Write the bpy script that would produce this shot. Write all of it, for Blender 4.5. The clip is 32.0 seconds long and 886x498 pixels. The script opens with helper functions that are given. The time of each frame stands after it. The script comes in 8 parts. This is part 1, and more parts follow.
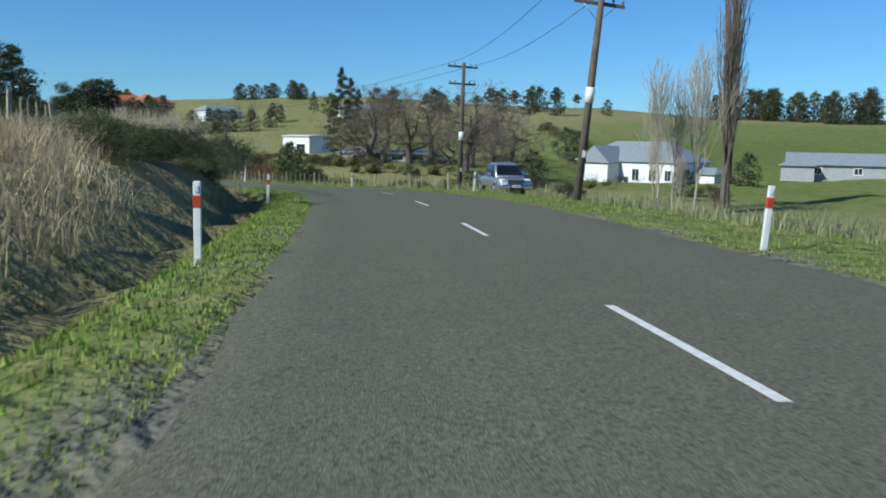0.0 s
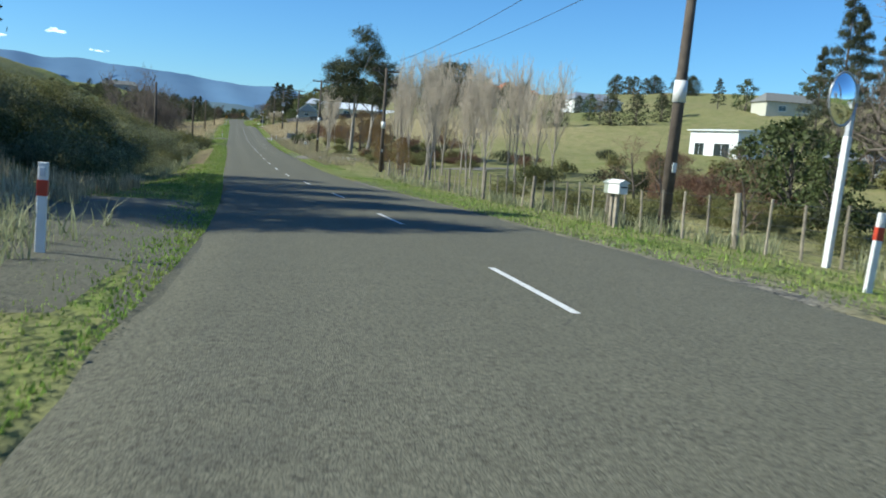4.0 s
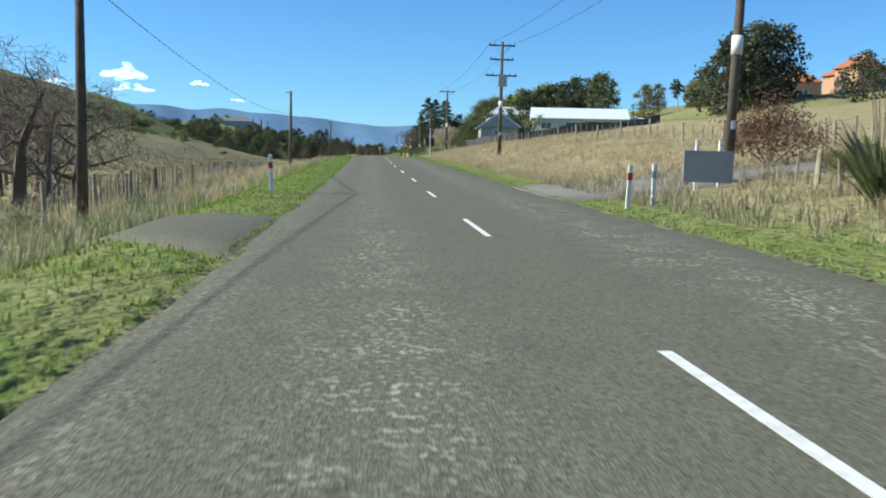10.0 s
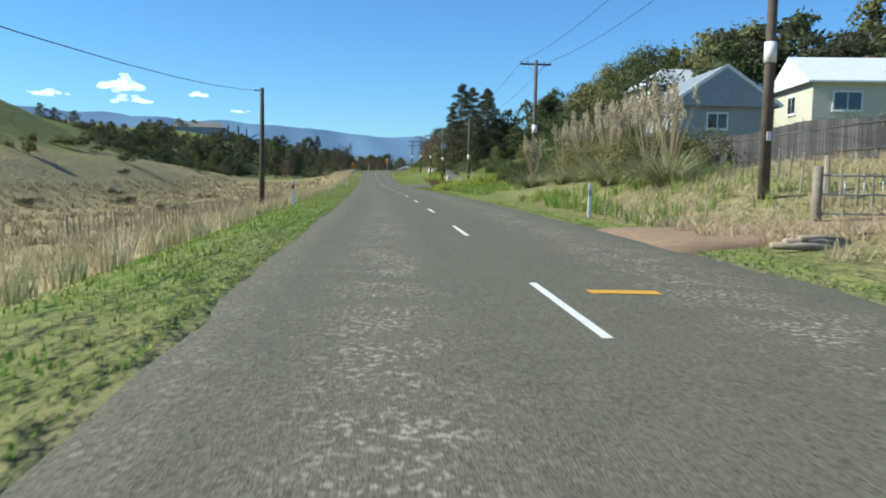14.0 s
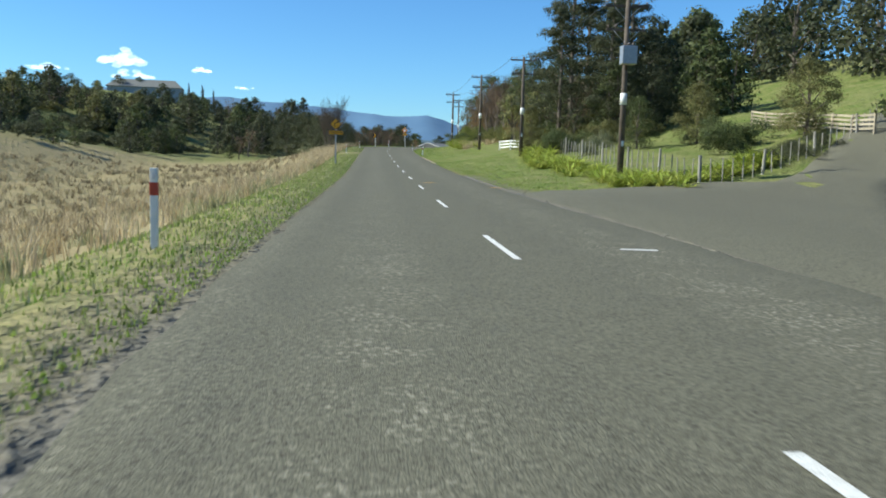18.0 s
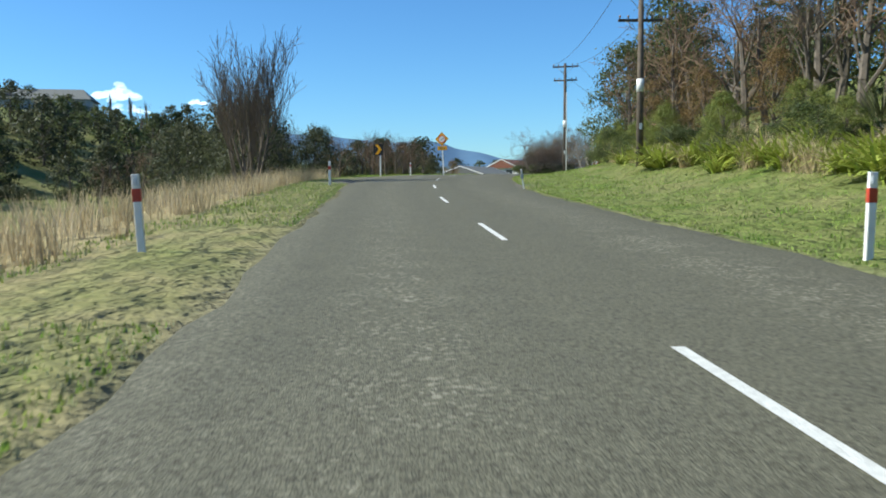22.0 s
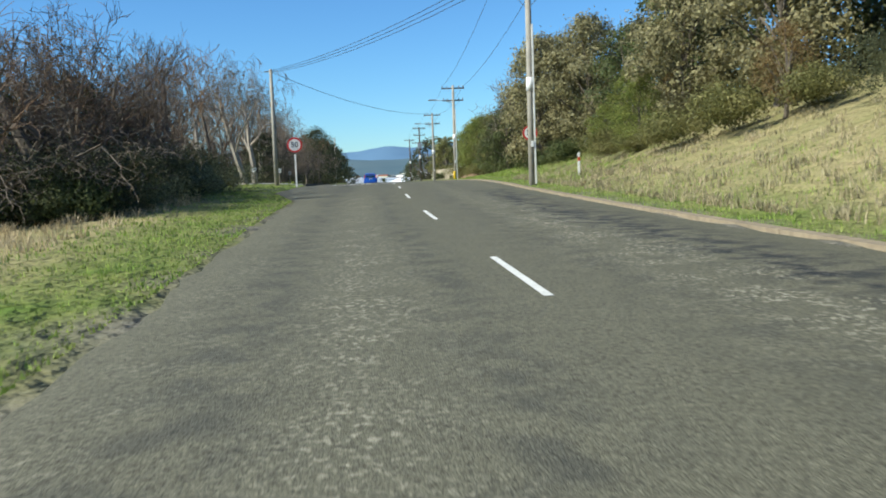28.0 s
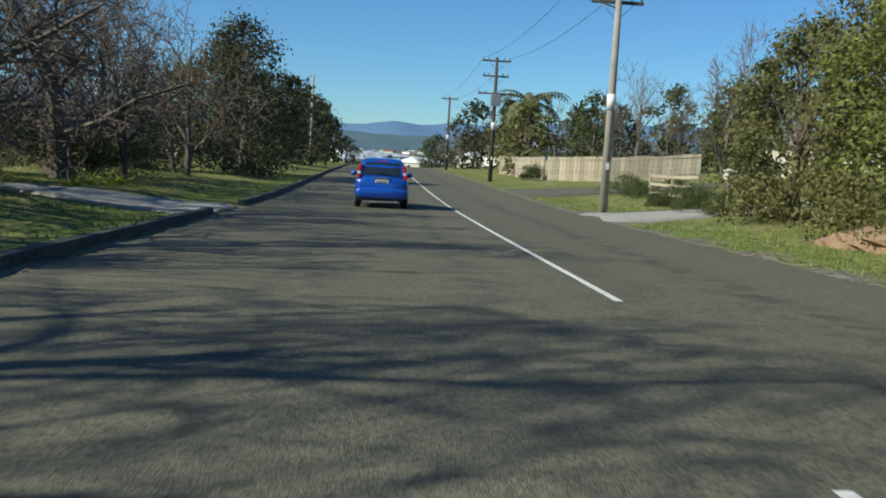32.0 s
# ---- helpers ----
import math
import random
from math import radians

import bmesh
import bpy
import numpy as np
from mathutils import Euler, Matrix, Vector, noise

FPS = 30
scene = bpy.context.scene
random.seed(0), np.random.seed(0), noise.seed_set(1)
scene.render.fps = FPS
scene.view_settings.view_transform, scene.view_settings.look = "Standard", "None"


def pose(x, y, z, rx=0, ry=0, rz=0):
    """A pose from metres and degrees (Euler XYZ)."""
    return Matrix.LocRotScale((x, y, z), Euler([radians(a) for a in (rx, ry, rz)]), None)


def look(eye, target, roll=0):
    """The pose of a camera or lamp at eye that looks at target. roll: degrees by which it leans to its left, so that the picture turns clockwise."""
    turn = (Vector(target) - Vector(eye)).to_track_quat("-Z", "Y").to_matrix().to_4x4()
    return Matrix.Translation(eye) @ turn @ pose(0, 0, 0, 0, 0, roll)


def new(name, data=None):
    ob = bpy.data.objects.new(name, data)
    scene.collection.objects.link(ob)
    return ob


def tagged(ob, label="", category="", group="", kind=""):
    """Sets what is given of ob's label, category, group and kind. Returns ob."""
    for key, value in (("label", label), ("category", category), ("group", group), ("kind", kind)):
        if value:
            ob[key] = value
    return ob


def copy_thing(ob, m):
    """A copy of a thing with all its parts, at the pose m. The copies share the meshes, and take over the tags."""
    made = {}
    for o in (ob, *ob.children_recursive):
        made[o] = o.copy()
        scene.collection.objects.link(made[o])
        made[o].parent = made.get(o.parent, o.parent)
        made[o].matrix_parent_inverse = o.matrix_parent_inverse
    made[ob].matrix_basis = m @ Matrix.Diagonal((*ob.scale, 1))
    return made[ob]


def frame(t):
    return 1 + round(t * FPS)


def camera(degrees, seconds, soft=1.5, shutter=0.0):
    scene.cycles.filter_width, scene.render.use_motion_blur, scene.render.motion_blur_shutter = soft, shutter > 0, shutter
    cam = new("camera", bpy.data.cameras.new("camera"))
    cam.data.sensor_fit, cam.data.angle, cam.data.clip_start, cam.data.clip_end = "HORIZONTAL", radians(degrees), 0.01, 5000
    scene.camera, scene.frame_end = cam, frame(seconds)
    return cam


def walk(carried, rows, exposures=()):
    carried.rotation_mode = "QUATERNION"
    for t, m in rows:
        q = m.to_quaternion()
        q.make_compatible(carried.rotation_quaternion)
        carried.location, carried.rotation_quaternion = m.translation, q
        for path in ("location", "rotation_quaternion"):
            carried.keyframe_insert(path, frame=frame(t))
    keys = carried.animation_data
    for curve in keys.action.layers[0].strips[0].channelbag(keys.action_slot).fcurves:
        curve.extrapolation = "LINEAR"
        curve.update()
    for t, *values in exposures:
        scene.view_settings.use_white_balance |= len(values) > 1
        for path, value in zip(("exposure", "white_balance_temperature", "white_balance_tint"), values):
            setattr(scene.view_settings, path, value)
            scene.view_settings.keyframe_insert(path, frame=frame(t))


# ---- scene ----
EXPO = [(0.0, 0.1, 5800, 0), (1.0, 0.4, 5850, 0), (3.0, 0.48, 5950, 0), (9.0, 0.62, 6150, 0), (17.0, 0.62, 6200, 0), (23.0, 0.62, 6200, 0), (26.0, 0.66, 6250, 0), (29.0, 0.56, 6400, 0), (32.0, 0.22, 6450, 0)]
cam = camera(55.3, 32.0, soft=1.85, shutter=0.06)
PATH = [
    (0.0, (-26.211, -122.955, 2.871), (-14.014, -107.287, 0.469), 1.21),
    (0.5, (-21.190, -114.802, 2.663), (-9.157, -99.021, 0.183), 2.55),
    (1.0, (-16.305, -106.609, 2.462), (-4.622, -90.572, -0.051), 3.93),
    (1.5, (-11.693, -98.297, 2.296), (-1.038, -81.574, -0.311), 4.66),
    (2.0, (-7.694, -89.752, 1.978), (1.760, -72.333, -0.707), 5.92),
    (2.5, (-4.453, -80.806, 1.667), (3.987, -62.882, -1.073), 5.79),
    (3.0, (-1.658, -71.506, 1.178), (5.904, -53.206, -1.640), 6.02),
    (3.5, (0.635, -61.827, 0.743), (6.905, -43.046, -2.077), 5.47),
    (4.0, (2.263, -51.786, 0.442), (7.180, -32.570, -2.120), 4.06),
    (4.5, (3.171, -41.501, 0.126), (6.889, -22.013, -2.397), 2.81),
    (5.0, (3.443, -31.019, -0.250), (6.051, -11.360, -2.841), 2.43),
    (5.5, (3.429, -20.305, -0.538), (5.396, -0.571, -3.128), 2.61),
    (6.0, (3.364, -9.340, -0.805), (5.136, 10.422, -3.323), 2.94),
    (6.5, (3.327, 1.871, -1.030), (5.105, 21.649, -3.409), 2.95),
    (7.0, (3.319, 13.290, -1.178), (4.980, 33.100, -3.364), 2.03),
    (7.5, (3.308, 24.853, -1.213), (4.957, 44.670, -3.345), 1.23),
    (8.0, (3.194, 36.492, -1.202), (4.817, 56.317, -3.279), 0.86),
    (8.5, (3.131, 48.149, -1.157), (4.774, 67.975, -3.220), 1.09),
    (9.0, (3.083, 59.775, -1.123), (4.789, 79.599, -3.148), 1.19),
    (9.5, (2.999, 71.373, -1.039), (4.732, 91.199, -3.020), 1.27),
    (10.0, (3.007, 83.046, -1.040), (4.781, 102.876, -2.945), 1.38),
    (10.5, (3.035, 94.755, -0.820), (4.825, 114.593, -2.621), 1.48),
    (11.0, (3.028, 106.524, -0.564), (4.851, 126.366, -2.289), 1.53),
    (11.5, (2.985, 118.362, -0.246), (4.838, 138.207, -1.898), 1.48),
    (12.0, (3.016, 130.254, -0.005), (4.907, 150.101, -1.588), 1.07),
    (12.5, (3.054, 142.198, 0.355), (4.902, 162.054, -1.177), 0.46),
    (13.0, (3.000, 154.198, 0.827), (4.798, 174.063, -0.636), 0.38),
    (13.5, (2.917, 166.227, 1.130), (4.629, 186.096, -0.386), 0.64),
    (14.0, (2.887, 178.294, 1.275), (4.574, 198.155, -0.372), 1.08),
    (14.5, (2.891, 190.368, 1.361), (4.685, 210.213, -0.364), 1.80),
    (15.0, (2.983, 202.456, 1.442), (4.819, 222.281, -0.455), 2.12),
    (15.5, (3.033, 214.529, 1.474), (4.844, 234.346, -0.531), 2.26),
    (16.0, (3.028, 226.581, 1.506), (4.785, 246.399, -0.536), 2.34),
    (16.5, (2.987, 238.613, 1.499), (4.708, 258.436, -0.533), 2.43),
    (17.0, (2.903, 250.617, 1.435), (4.633, 270.439, -0.595), 2.50),
    (17.5, (2.752, 262.551, 1.440), (4.409, 282.376, -0.610), 2.34),
    (18.0, (2.614, 274.321, 1.399), (4.151, 294.151, -0.705), 1.60),
    (18.5, (2.437, 285.912, 1.431), (4.001, 305.737, -0.700), 1.47),
    (19.0, (2.398, 297.318, 1.456), (3.980, 317.152, -0.567), 1.57),
    (19.5, (2.310, 308.596, 1.524), (3.914, 328.437, -0.416), 1.05),
    (20.0, (2.237, 319.707, 1.687), (3.908, 339.555, -0.121), 0.04),
    (20.5, (2.202, 330.613, 1.938), (3.783, 350.473, 0.176), -0.01),
    (21.0, (2.113, 341.299, 2.191), (3.550, 361.179, 0.547), -0.12),
    (21.5, (2.026, 351.757, 2.461), (3.373, 371.642, 0.792), -0.09),
    (22.0, (1.888, 362.054, 2.711), (3.321, 381.944, 1.185), -0.42),
    (22.5, (1.884, 372.194, 3.038), (3.581, 392.072, 1.624), -1.05),
    (23.0, (1.980, 382.202, 3.356), (4.049, 402.046, 1.980), -1.37),
    (23.5, (2.372, 392.006, 3.714), (4.944, 411.792, 2.330), -1.93),
    (24.0, (3.021, 401.469, 4.065), (6.278, 421.143, 2.542), -3.13),
    (24.5, (4.231, 410.635, 4.360), (8.558, 430.087, 2.654), -2.51),
    (25.0, (6.091, 419.577, 4.547), (11.729, 438.679, 2.721), -3.64),
    (25.5, (8.539, 428.362, 4.695), (15.404, 447.052, 2.814), -3.09),
    (26.0, (11.489, 437.033, 4.833), (19.379, 455.311, 2.928), -2.73),
    (26.5, (14.809, 445.732, 4.878), (23.430, 463.674, 2.941), -1.76),
    (27.0, (18.604, 454.527, 4.912), (27.777, 472.188, 2.918), -1.51),
    (27.5, (22.543, 463.517, 4.913), (31.936, 481.063, 2.935), -1.73),
    (28.0, (26.482, 472.676, 4.959), (35.854, 490.244, 3.083), -2.14),
    (28.5, (30.366, 481.940, 5.050), (39.665, 499.559, 3.281), -2.37),
    (29.0, (34.214, 491.224, 5.193), (43.586, 508.797, 3.363), -1.99),
    (29.5, (38.111, 500.389, 5.353), (47.517, 517.935, 3.439), -1.28),
    (30.0, (42.032, 509.415, 5.457), (51.424, 526.971, 3.564), -0.80),
    (30.5, (45.855, 518.347, 5.498), (55.241, 535.899, 3.551), -0.21),
    (31.0, (49.624, 527.128, 5.437), (59.004, 544.671, 3.379), 0.22),
    (31.5, (53.324, 535.747, 5.276), (62.705, 553.261, 2.981), 1.93),
    (32.0, (57.113, 544.267, 5.186), (66.547, 561.748, 2.850), 3.17),
]
walk(cam, [(t, look(eye, target, roll)) for t, eye, target, roll in PATH], EXPO)

# ---- world, sun ----
SUN_ELEVATION, SUN_AZIMUTH = radians(37), radians(-85)   # azimuth from +y towards +x
world = bpy.data.worlds.new("world")
scene.world = world
world.use_nodes = True
wn, wl = world.node_tree.nodes, world.node_tree.links
sky = wn.new("ShaderNodeTexSky")
sky.sky_type, sky.sun_disc = "NISHITA", False
sky.sun_elevation, sky.sun_rotation = SUN_ELEVATION, SUN_AZIMUTH
sky.air_density, sky.dust_density, sky.ozone_density = 1.0, 0.0, 5.0
wn["Background"].inputs["Strength"].default_value = 0.086
clear = wn.new("ShaderNodeMix")
clear.data_type, clear.blend_type = "RGBA", "MULTIPLY"
clear.inputs["Factor"].default_value = 1.0
clear.inputs[7].default_value = (0.67, 0.94, 1.2, 1)
wl.new(sky.outputs[0], clear.inputs[6])
wl.new(clear.outputs[2], wn["Background"].inputs["Color"])
sun = new("sun", bpy.data.lights.new("sun", "SUN"))
sun.data.energy, sun.data.angle, sun.data.color = 5.0, radians(0.6), (1.0, 0.94, 0.84)
SUN_WAY = Vector((math.sin(SUN_AZIMUTH) * math.cos(SUN_ELEVATION), math.cos(SUN_AZIMUTH) * math.cos(SUN_ELEVATION), math.sin(SUN_ELEVATION)))
sun.matrix_world = look(SUN_WAY * 50, (0, 0, 0))

# ---- materials ----
def material(name, colour, rough=0.8, colour2=None, scale=4.0, amount=0.6, bump=0.0, bump_scale=30.0, metal=0.0, island=0.0,
             obj=0.0, translucent=0.0, colour3=None, scale3=0.4, coat=0.0, spec=0.4, detail=4.0, alpha=1.0):
    """Base colour mixed with a second by fine noise and a third by coarse noise; bump; chance per island or object."""
    m = bpy.data.materials.new(name)
    m.use_nodes = True
    n, l = m.node_tree.nodes, m.node_tree.links
    p = n["Principled BSDF"]
    p.inputs["Roughness"].default_value, p.inputs["Metallic"].default_value = rough, metal
    p.inputs["Specular IOR Level"].default_value = spec
    p.inputs["Coat Weight"].default_value = coat
    p.inputs["Alpha"].default_value = alpha
    p.inputs["Coat Roughness"].default_value = 0.05
    co = n.new("ShaderNodeTexCoord")
    c2 = colour2 or tuple(v * 0.7 for v in colour)
    def noise_mix(a, b, sc, k):
        tx = n.new("ShaderNodeTexNoise")
        tx.inputs["Scale"].default_value, tx.inputs["Detail"].default_value = sc, detail
        l.new(co.outputs["Object"], tx.inputs["Vector"])
        ramp = n.new("ShaderNodeMapRange")
        ramp.inputs["From Min"].default_value, ramp.inputs["From Max"].default_value = 0.35, 0.65
        ramp.inputs["To Max"].default_value = k
        l.new(tx.outputs["Fac"], ramp.inputs["Value"])
        mx = n.new("ShaderNodeMix")
        mx.data_type = "RGBA"
        l.new(ramp.outputs[0], mx.inputs["Factor"])
        for sock, v in ((mx.inputs[6], a), (mx.inputs[7], b)):
            if isinstance(v, tuple):
                sock.default_value = (*v, 1)
            else:
                l.new(v, sock)
        return mx.outputs[2]
    out = noise_mix(colour, c2, scale, amount)
    if colour3:
        out = noise_mix(out, colour3, scale3, 0.9)
    if island or obj:
        hsv = n.new("ShaderNodeHueSaturation")
        src = n.new("ShaderNodeNewGeometry").outputs["Random Per Island"] if island else n.new("ShaderNodeObjectInfo").outputs["Random"]
        k = island or obj
        mr = n.new("ShaderNodeMapRange")
        mr.inputs["To Min"].default_value, mr.inputs["To Max"].default_value = 1 - k, 1 + k
        l.new(src, mr.inputs["Value"])
        l.new(mr.outputs[0], hsv.inputs["Value"])
        l.new(out, hsv.inputs["Color"])
        out = hsv.outputs[0]
    l.new(out, p.inputs["Base Color"])
    if bump:
        tx = n.new("ShaderNodeTexNoise")
        tx.inputs["Scale"].default_value, tx.inputs["Detail"].default_value = bump_scale, 3
        l.new(co.outputs["Object"], tx.inputs["Vector"])
        b = n.new("ShaderNodeBump")
        b.inputs["Strength"].default_value, b.inputs["Distance"].default_value = bump, 0.02
        l.new(tx.outputs["Fac"], b.inputs["Height"])
        l.new(b.outputs[0], p.inputs["Normal"])
    if translucent:
        tr = n.new("ShaderNodeBsdfTranslucent")
        l.new(out, tr.inputs["Color"])
        ms = n.new("ShaderNodeMixShader")
        ms.inputs["Fac"].default_value = translucent
        l.new(p.outputs[0], ms.inputs[1])
        l.new(tr.outputs[0], ms.inputs[2])
        l.new(ms.outputs[0], n["Material Output"].inputs["Surface"])
    return m

def mix_node(n, l, fac, a, b):
    mx = n.new("ShaderNodeMix")
    mx.data_type = "RGBA"
    l.new(fac, mx.inputs["Factor"])
    for sock, v in ((mx.inputs[6], a), (mx.inputs[7], b)):
        if isinstance(v, tuple):
            sock.default_value = (*v, 1)
        else:
            l.new(v, sock)
    return mx.outputs[2]

def noise_node(n, l, co, scale, lo, hi, detail=4.0):
    tx = n.new("ShaderNodeTexNoise")
    tx.inputs["Scale"].default_value, tx.inputs["Detail"].default_value = scale, detail
    l.new(co, tx.inputs["Vector"])
    mr = n.new("ShaderNodeMapRange")
    mr.inputs["From Min"].default_value, mr.inputs["From Max"].default_value = lo, hi
    l.new(tx.outputs["Fac"], mr.inputs["Value"])
    return mr.outputs[0]

def ground_material():
    """Green turf, dry straw and bare earth, mixed by the ground's own attributes of cover and by noise."""
    m = bpy.data.materials.new("turf")
    m.use_nodes = True
    n, l = m.node_tree.nodes, m.node_tree.links
    p = n["Principled BSDF"]
    p.inputs["Roughness"].default_value, p.inputs["Specular IOR Level"].default_value = 0.95, 0.1
    co = n.new("ShaderNodeTexCoord").outputs["Object"]
    green = mix_node(n, l, noise_node(n, l, co, 0.9, 0.3, 0.7), (0.12, 0.17, 0.035), (0.21, 0.215, 0.07))
    green = mix_node(n, l, noise_node(n, l, co, 9.0, 0.35, 0.75), green, (0.065, 0.11, 0.02))
    straw = mix_node(n, l, noise_node(n, l, co, 1.6, 0.3, 0.7), (0.41, 0.33, 0.18), (0.3, 0.255, 0.135))
    straw = mix_node(n, l, noise_node(n, l, co, 12.0, 0.4, 0.8), straw, (0.17, 0.14, 0.07))
    earth = mix_node(n, l, noise_node(n, l, co, 5.0, 0.3, 0.7), (0.26, 0.185, 0.11), (0.14, 0.105, 0.068))
    a = n.new("ShaderNodeAttribute")
    a.attribute_name = "dry"
    add = n.new("ShaderNodeMath")
    add.operation = "ADD"
    add.use_clamp = True
    sub = n.new("ShaderNodeMath")
    sub.operation = "MULTIPLY_ADD"
    l.new(noise_node(n, l, co, 0.55, 0.25, 0.75), sub.inputs[0])
    sub.inputs[1].default_value, sub.inputs[2].default_value = 0.5, -0.25
    l.new(a.outputs["Fac"], add.inputs[0])
    l.new(sub.outputs[0], add.inputs[1])
    c = mix_node(n, l, add.outputs[0], green, straw)
    b = n.new("ShaderNodeAttribute")
    b.attribute_name = "bare"
    c = mix_node(n, l, b.outputs["Fac"], c, earth)
    stony = mix_node(n, l, noise_node(n, l, co, 16.0, 0.35, 0.7), (0.2, 0.185, 0.15), (0.1, 0.092, 0.075))
    st = n.new("ShaderNodeAttribute")
    st.attribute_name = "stony"
    c = mix_node(n, l, st.outputs["Fac"], c, stony)
    l.new(c, p.inputs["Base Color"])
    bump = n.new("ShaderNodeBump")
    bump.inputs["Strength"].default_value, bump.inputs["Distance"].default_value = 0.9, 0.06
    l.new(noise_node(n, l, co, 7.0, 0.2, 0.8, 6.0), bump.inputs["Height"])
    lumps = n.new("ShaderNodeBump")
    lumps.inputs["Strength"].default_value, lumps.inputs["Distance"].default_value = 0.8, 0.2
    l.new(noise_node(n, l, co, 2.1, 0.25, 0.75, 3.0), lumps.inputs["Height"])
    l.new(lumps.outputs[0], bump.inputs["Normal"])
    l.new(bump.outputs[0], p.inputs["Normal"])
    return m

def asphalt_material():
    """Chipseal: grey stones, darker wheel tracks' bleed, pale scabs where old seal shows."""
    m = bpy.data.materials.new("chipseal")
    m.use_nodes = True
    n, l = m.node_tree.nodes, m.node_tree.links
    p = n["Principled BSDF"]
    p.inputs["Roughness"].default_value, p.inputs["Specular IOR Level"].default_value = 0.85, 0.25
    co = n.new("ShaderNodeTexCoord").outputs["Object"]
    vor = n.new("ShaderNodeTexVoronoi")
    vor.inputs["Scale"].default_value = 75.0
    l.new(co, vor.inputs["Vector"])
    sep = n.new("ShaderNodeSeparateColor")
    l.new(vor.outputs["Color"], sep.inputs[0])
    c = mix_node(n, l, sep.outputs[0], (0.063, 0.059, 0.04), (0.167, 0.157, 0.108))
    c = mix_node(n, l, noise_node(n, l, co, 2.5, 0.35, 1.3), c, (0.082, 0.077, 0.053))
    c = mix_node(n, l, noise_node(n, l, co, 0.35, 0.35, 1.1), c, (0.11, 0.104, 0.071))
    c = mix_node(n, l, noise_node(n, l, co, 34.0, 0.42, 0.75, 2.0), c, (0.185, 0.174, 0.122))
    c = mix_node(n, l, noise_node(n, l, co, 27.0, 0.52, 0.8, 2.0), c, (0.038, 0.035, 0.026))
    a = n.new("ShaderNodeAttribute")
    a.attribute_name = "track"
    dark = n.new("ShaderNodeMath")
    dark.operation = "MULTIPLY"
    l.new(a.outputs["Fac"], dark.inputs[0])
    l.new(noise_node(n, l, co, 2.6, 0.42, 0.6), dark.inputs[1])
    c = mix_node(n, l, dark.outputs[0], c, (0.026, 0.028, 0.03))
    s = n.new("ShaderNodeAttribute")
    s.attribute_name = "scab"
    pale = n.new("ShaderNodeMath")
    pale.operation = "MULTIPLY"
    l.new(s.outputs["Fac"], pale.inputs[0])
    chips = n.new("ShaderNodeMath")
    chips.operation = "MULTIPLY"
    l.new(noise_node(n, l, co, 17.0, 0.565, 0.61, 2.0), chips.inputs[0])
    l.new(noise_node(n, l, co, 1.7, 0.38, 0.56, 3.0), chips.inputs[1])
    l.new(chips.outputs[0], pale.inputs[1])
    c = mix_node(n, l, pale.outputs[0], c, (0.36, 0.335, 0.25))
    l.new(c, p.inputs["Base Color"])
    bump = n.new("ShaderNodeBump")
    bump.inputs["Strength"].default_value, bump.inputs["Distance"].default_value = 0.7, 0.008
    l.new(vor.outputs["Distance"], bump.inputs["Height"])
    l.new(bump.outputs[0], p.inputs["Normal"])
    return m

M_TURF, M_ROAD = ground_material(), asphalt_material()
M_PAINT = material("road_paint", (0.72, 0.71, 0.66), 0.7, (0.5, 0.49, 0.45), 14, 0.7, 0.3, 60)
M_YELLOW = material("yellow_paint", (0.62, 0.33, 0.03), 0.7, (0.45, 0.25, 0.04), 14, 0.6)
M_WHITE = material("white_paint", (0.78, 0.77, 0.74), 0.5, (0.66, 0.65, 0.6), 6, 0.6)
M_RED = material("red_reflector", (0.5, 0.06, 0.03), 0.4)
M_SIGN_RED = material("red_sign_sheet", (0.55, 0.03, 0.03), 0.35)
M_BLACK = material("black_paint", (0.02, 0.02, 0.02), 0.5)
M_POLE = material("weathered_pole", (0.12, 0.095, 0.072), 0.9, (0.065, 0.052, 0.042), 3, 0.8, 0.5, 25, obj=0.25)
M_POLE_PALE = material("grey_concrete_pole", (0.36, 0.33, 0.28), 0.9, (0.26, 0.24, 0.2), 3, 0.8, 0.3, 25)
M_FENCE = material("grey_fence_timber", (0.33, 0.28, 0.21), 0.9, (0.2, 0.17, 0.13), 5, 0.8, 0.3, 30, obj=0.35)
M_WIRE = material("wire", (0.1, 0.1, 0.1), 0.5, metal=0.6)
M_GLASSY = material("insulator", (0.25, 0.2, 0.17), 0.25)
M_STEEL = material("galvanised_steel", (0.42, 0.43, 0.44), 0.45, (0.33, 0.34, 0.35), 8, 0.6, metal=0.7)
M_GRAVEL = material("gravel", (0.2, 0.185, 0.155), 0.95, (0.13, 0.12, 0.1), 22, 0.9, 0.8, 60, colour3=(0.24, 0.21, 0.17), scale3=0.8)
M_CONCRETE = material("concrete", (0.36, 0.34, 0.3), 0.9, (0.27, 0.25, 0.22), 6, 0.8, 0.3, 40)

# ---- helpers for meshes ----
def mesh_of(name, verts, faces, mats, idx=None, smooth=False):
    me = bpy.data.meshes.new(name)
    me.from_pydata([tuple(v) for v in verts], [], faces)
    for m in (mats if isinstance(mats, (list, tuple)) else [mats]):
        me.materials.append(m)
    if idx is not None:
        me.polygons.foreach_set("material_index", np.asarray(idx, dtype=np.int32))
    if smooth:
        me.polygons.foreach_set("use_smooth", np.ones(len(me.polygons), dtype=bool))
    me.update()
    return me

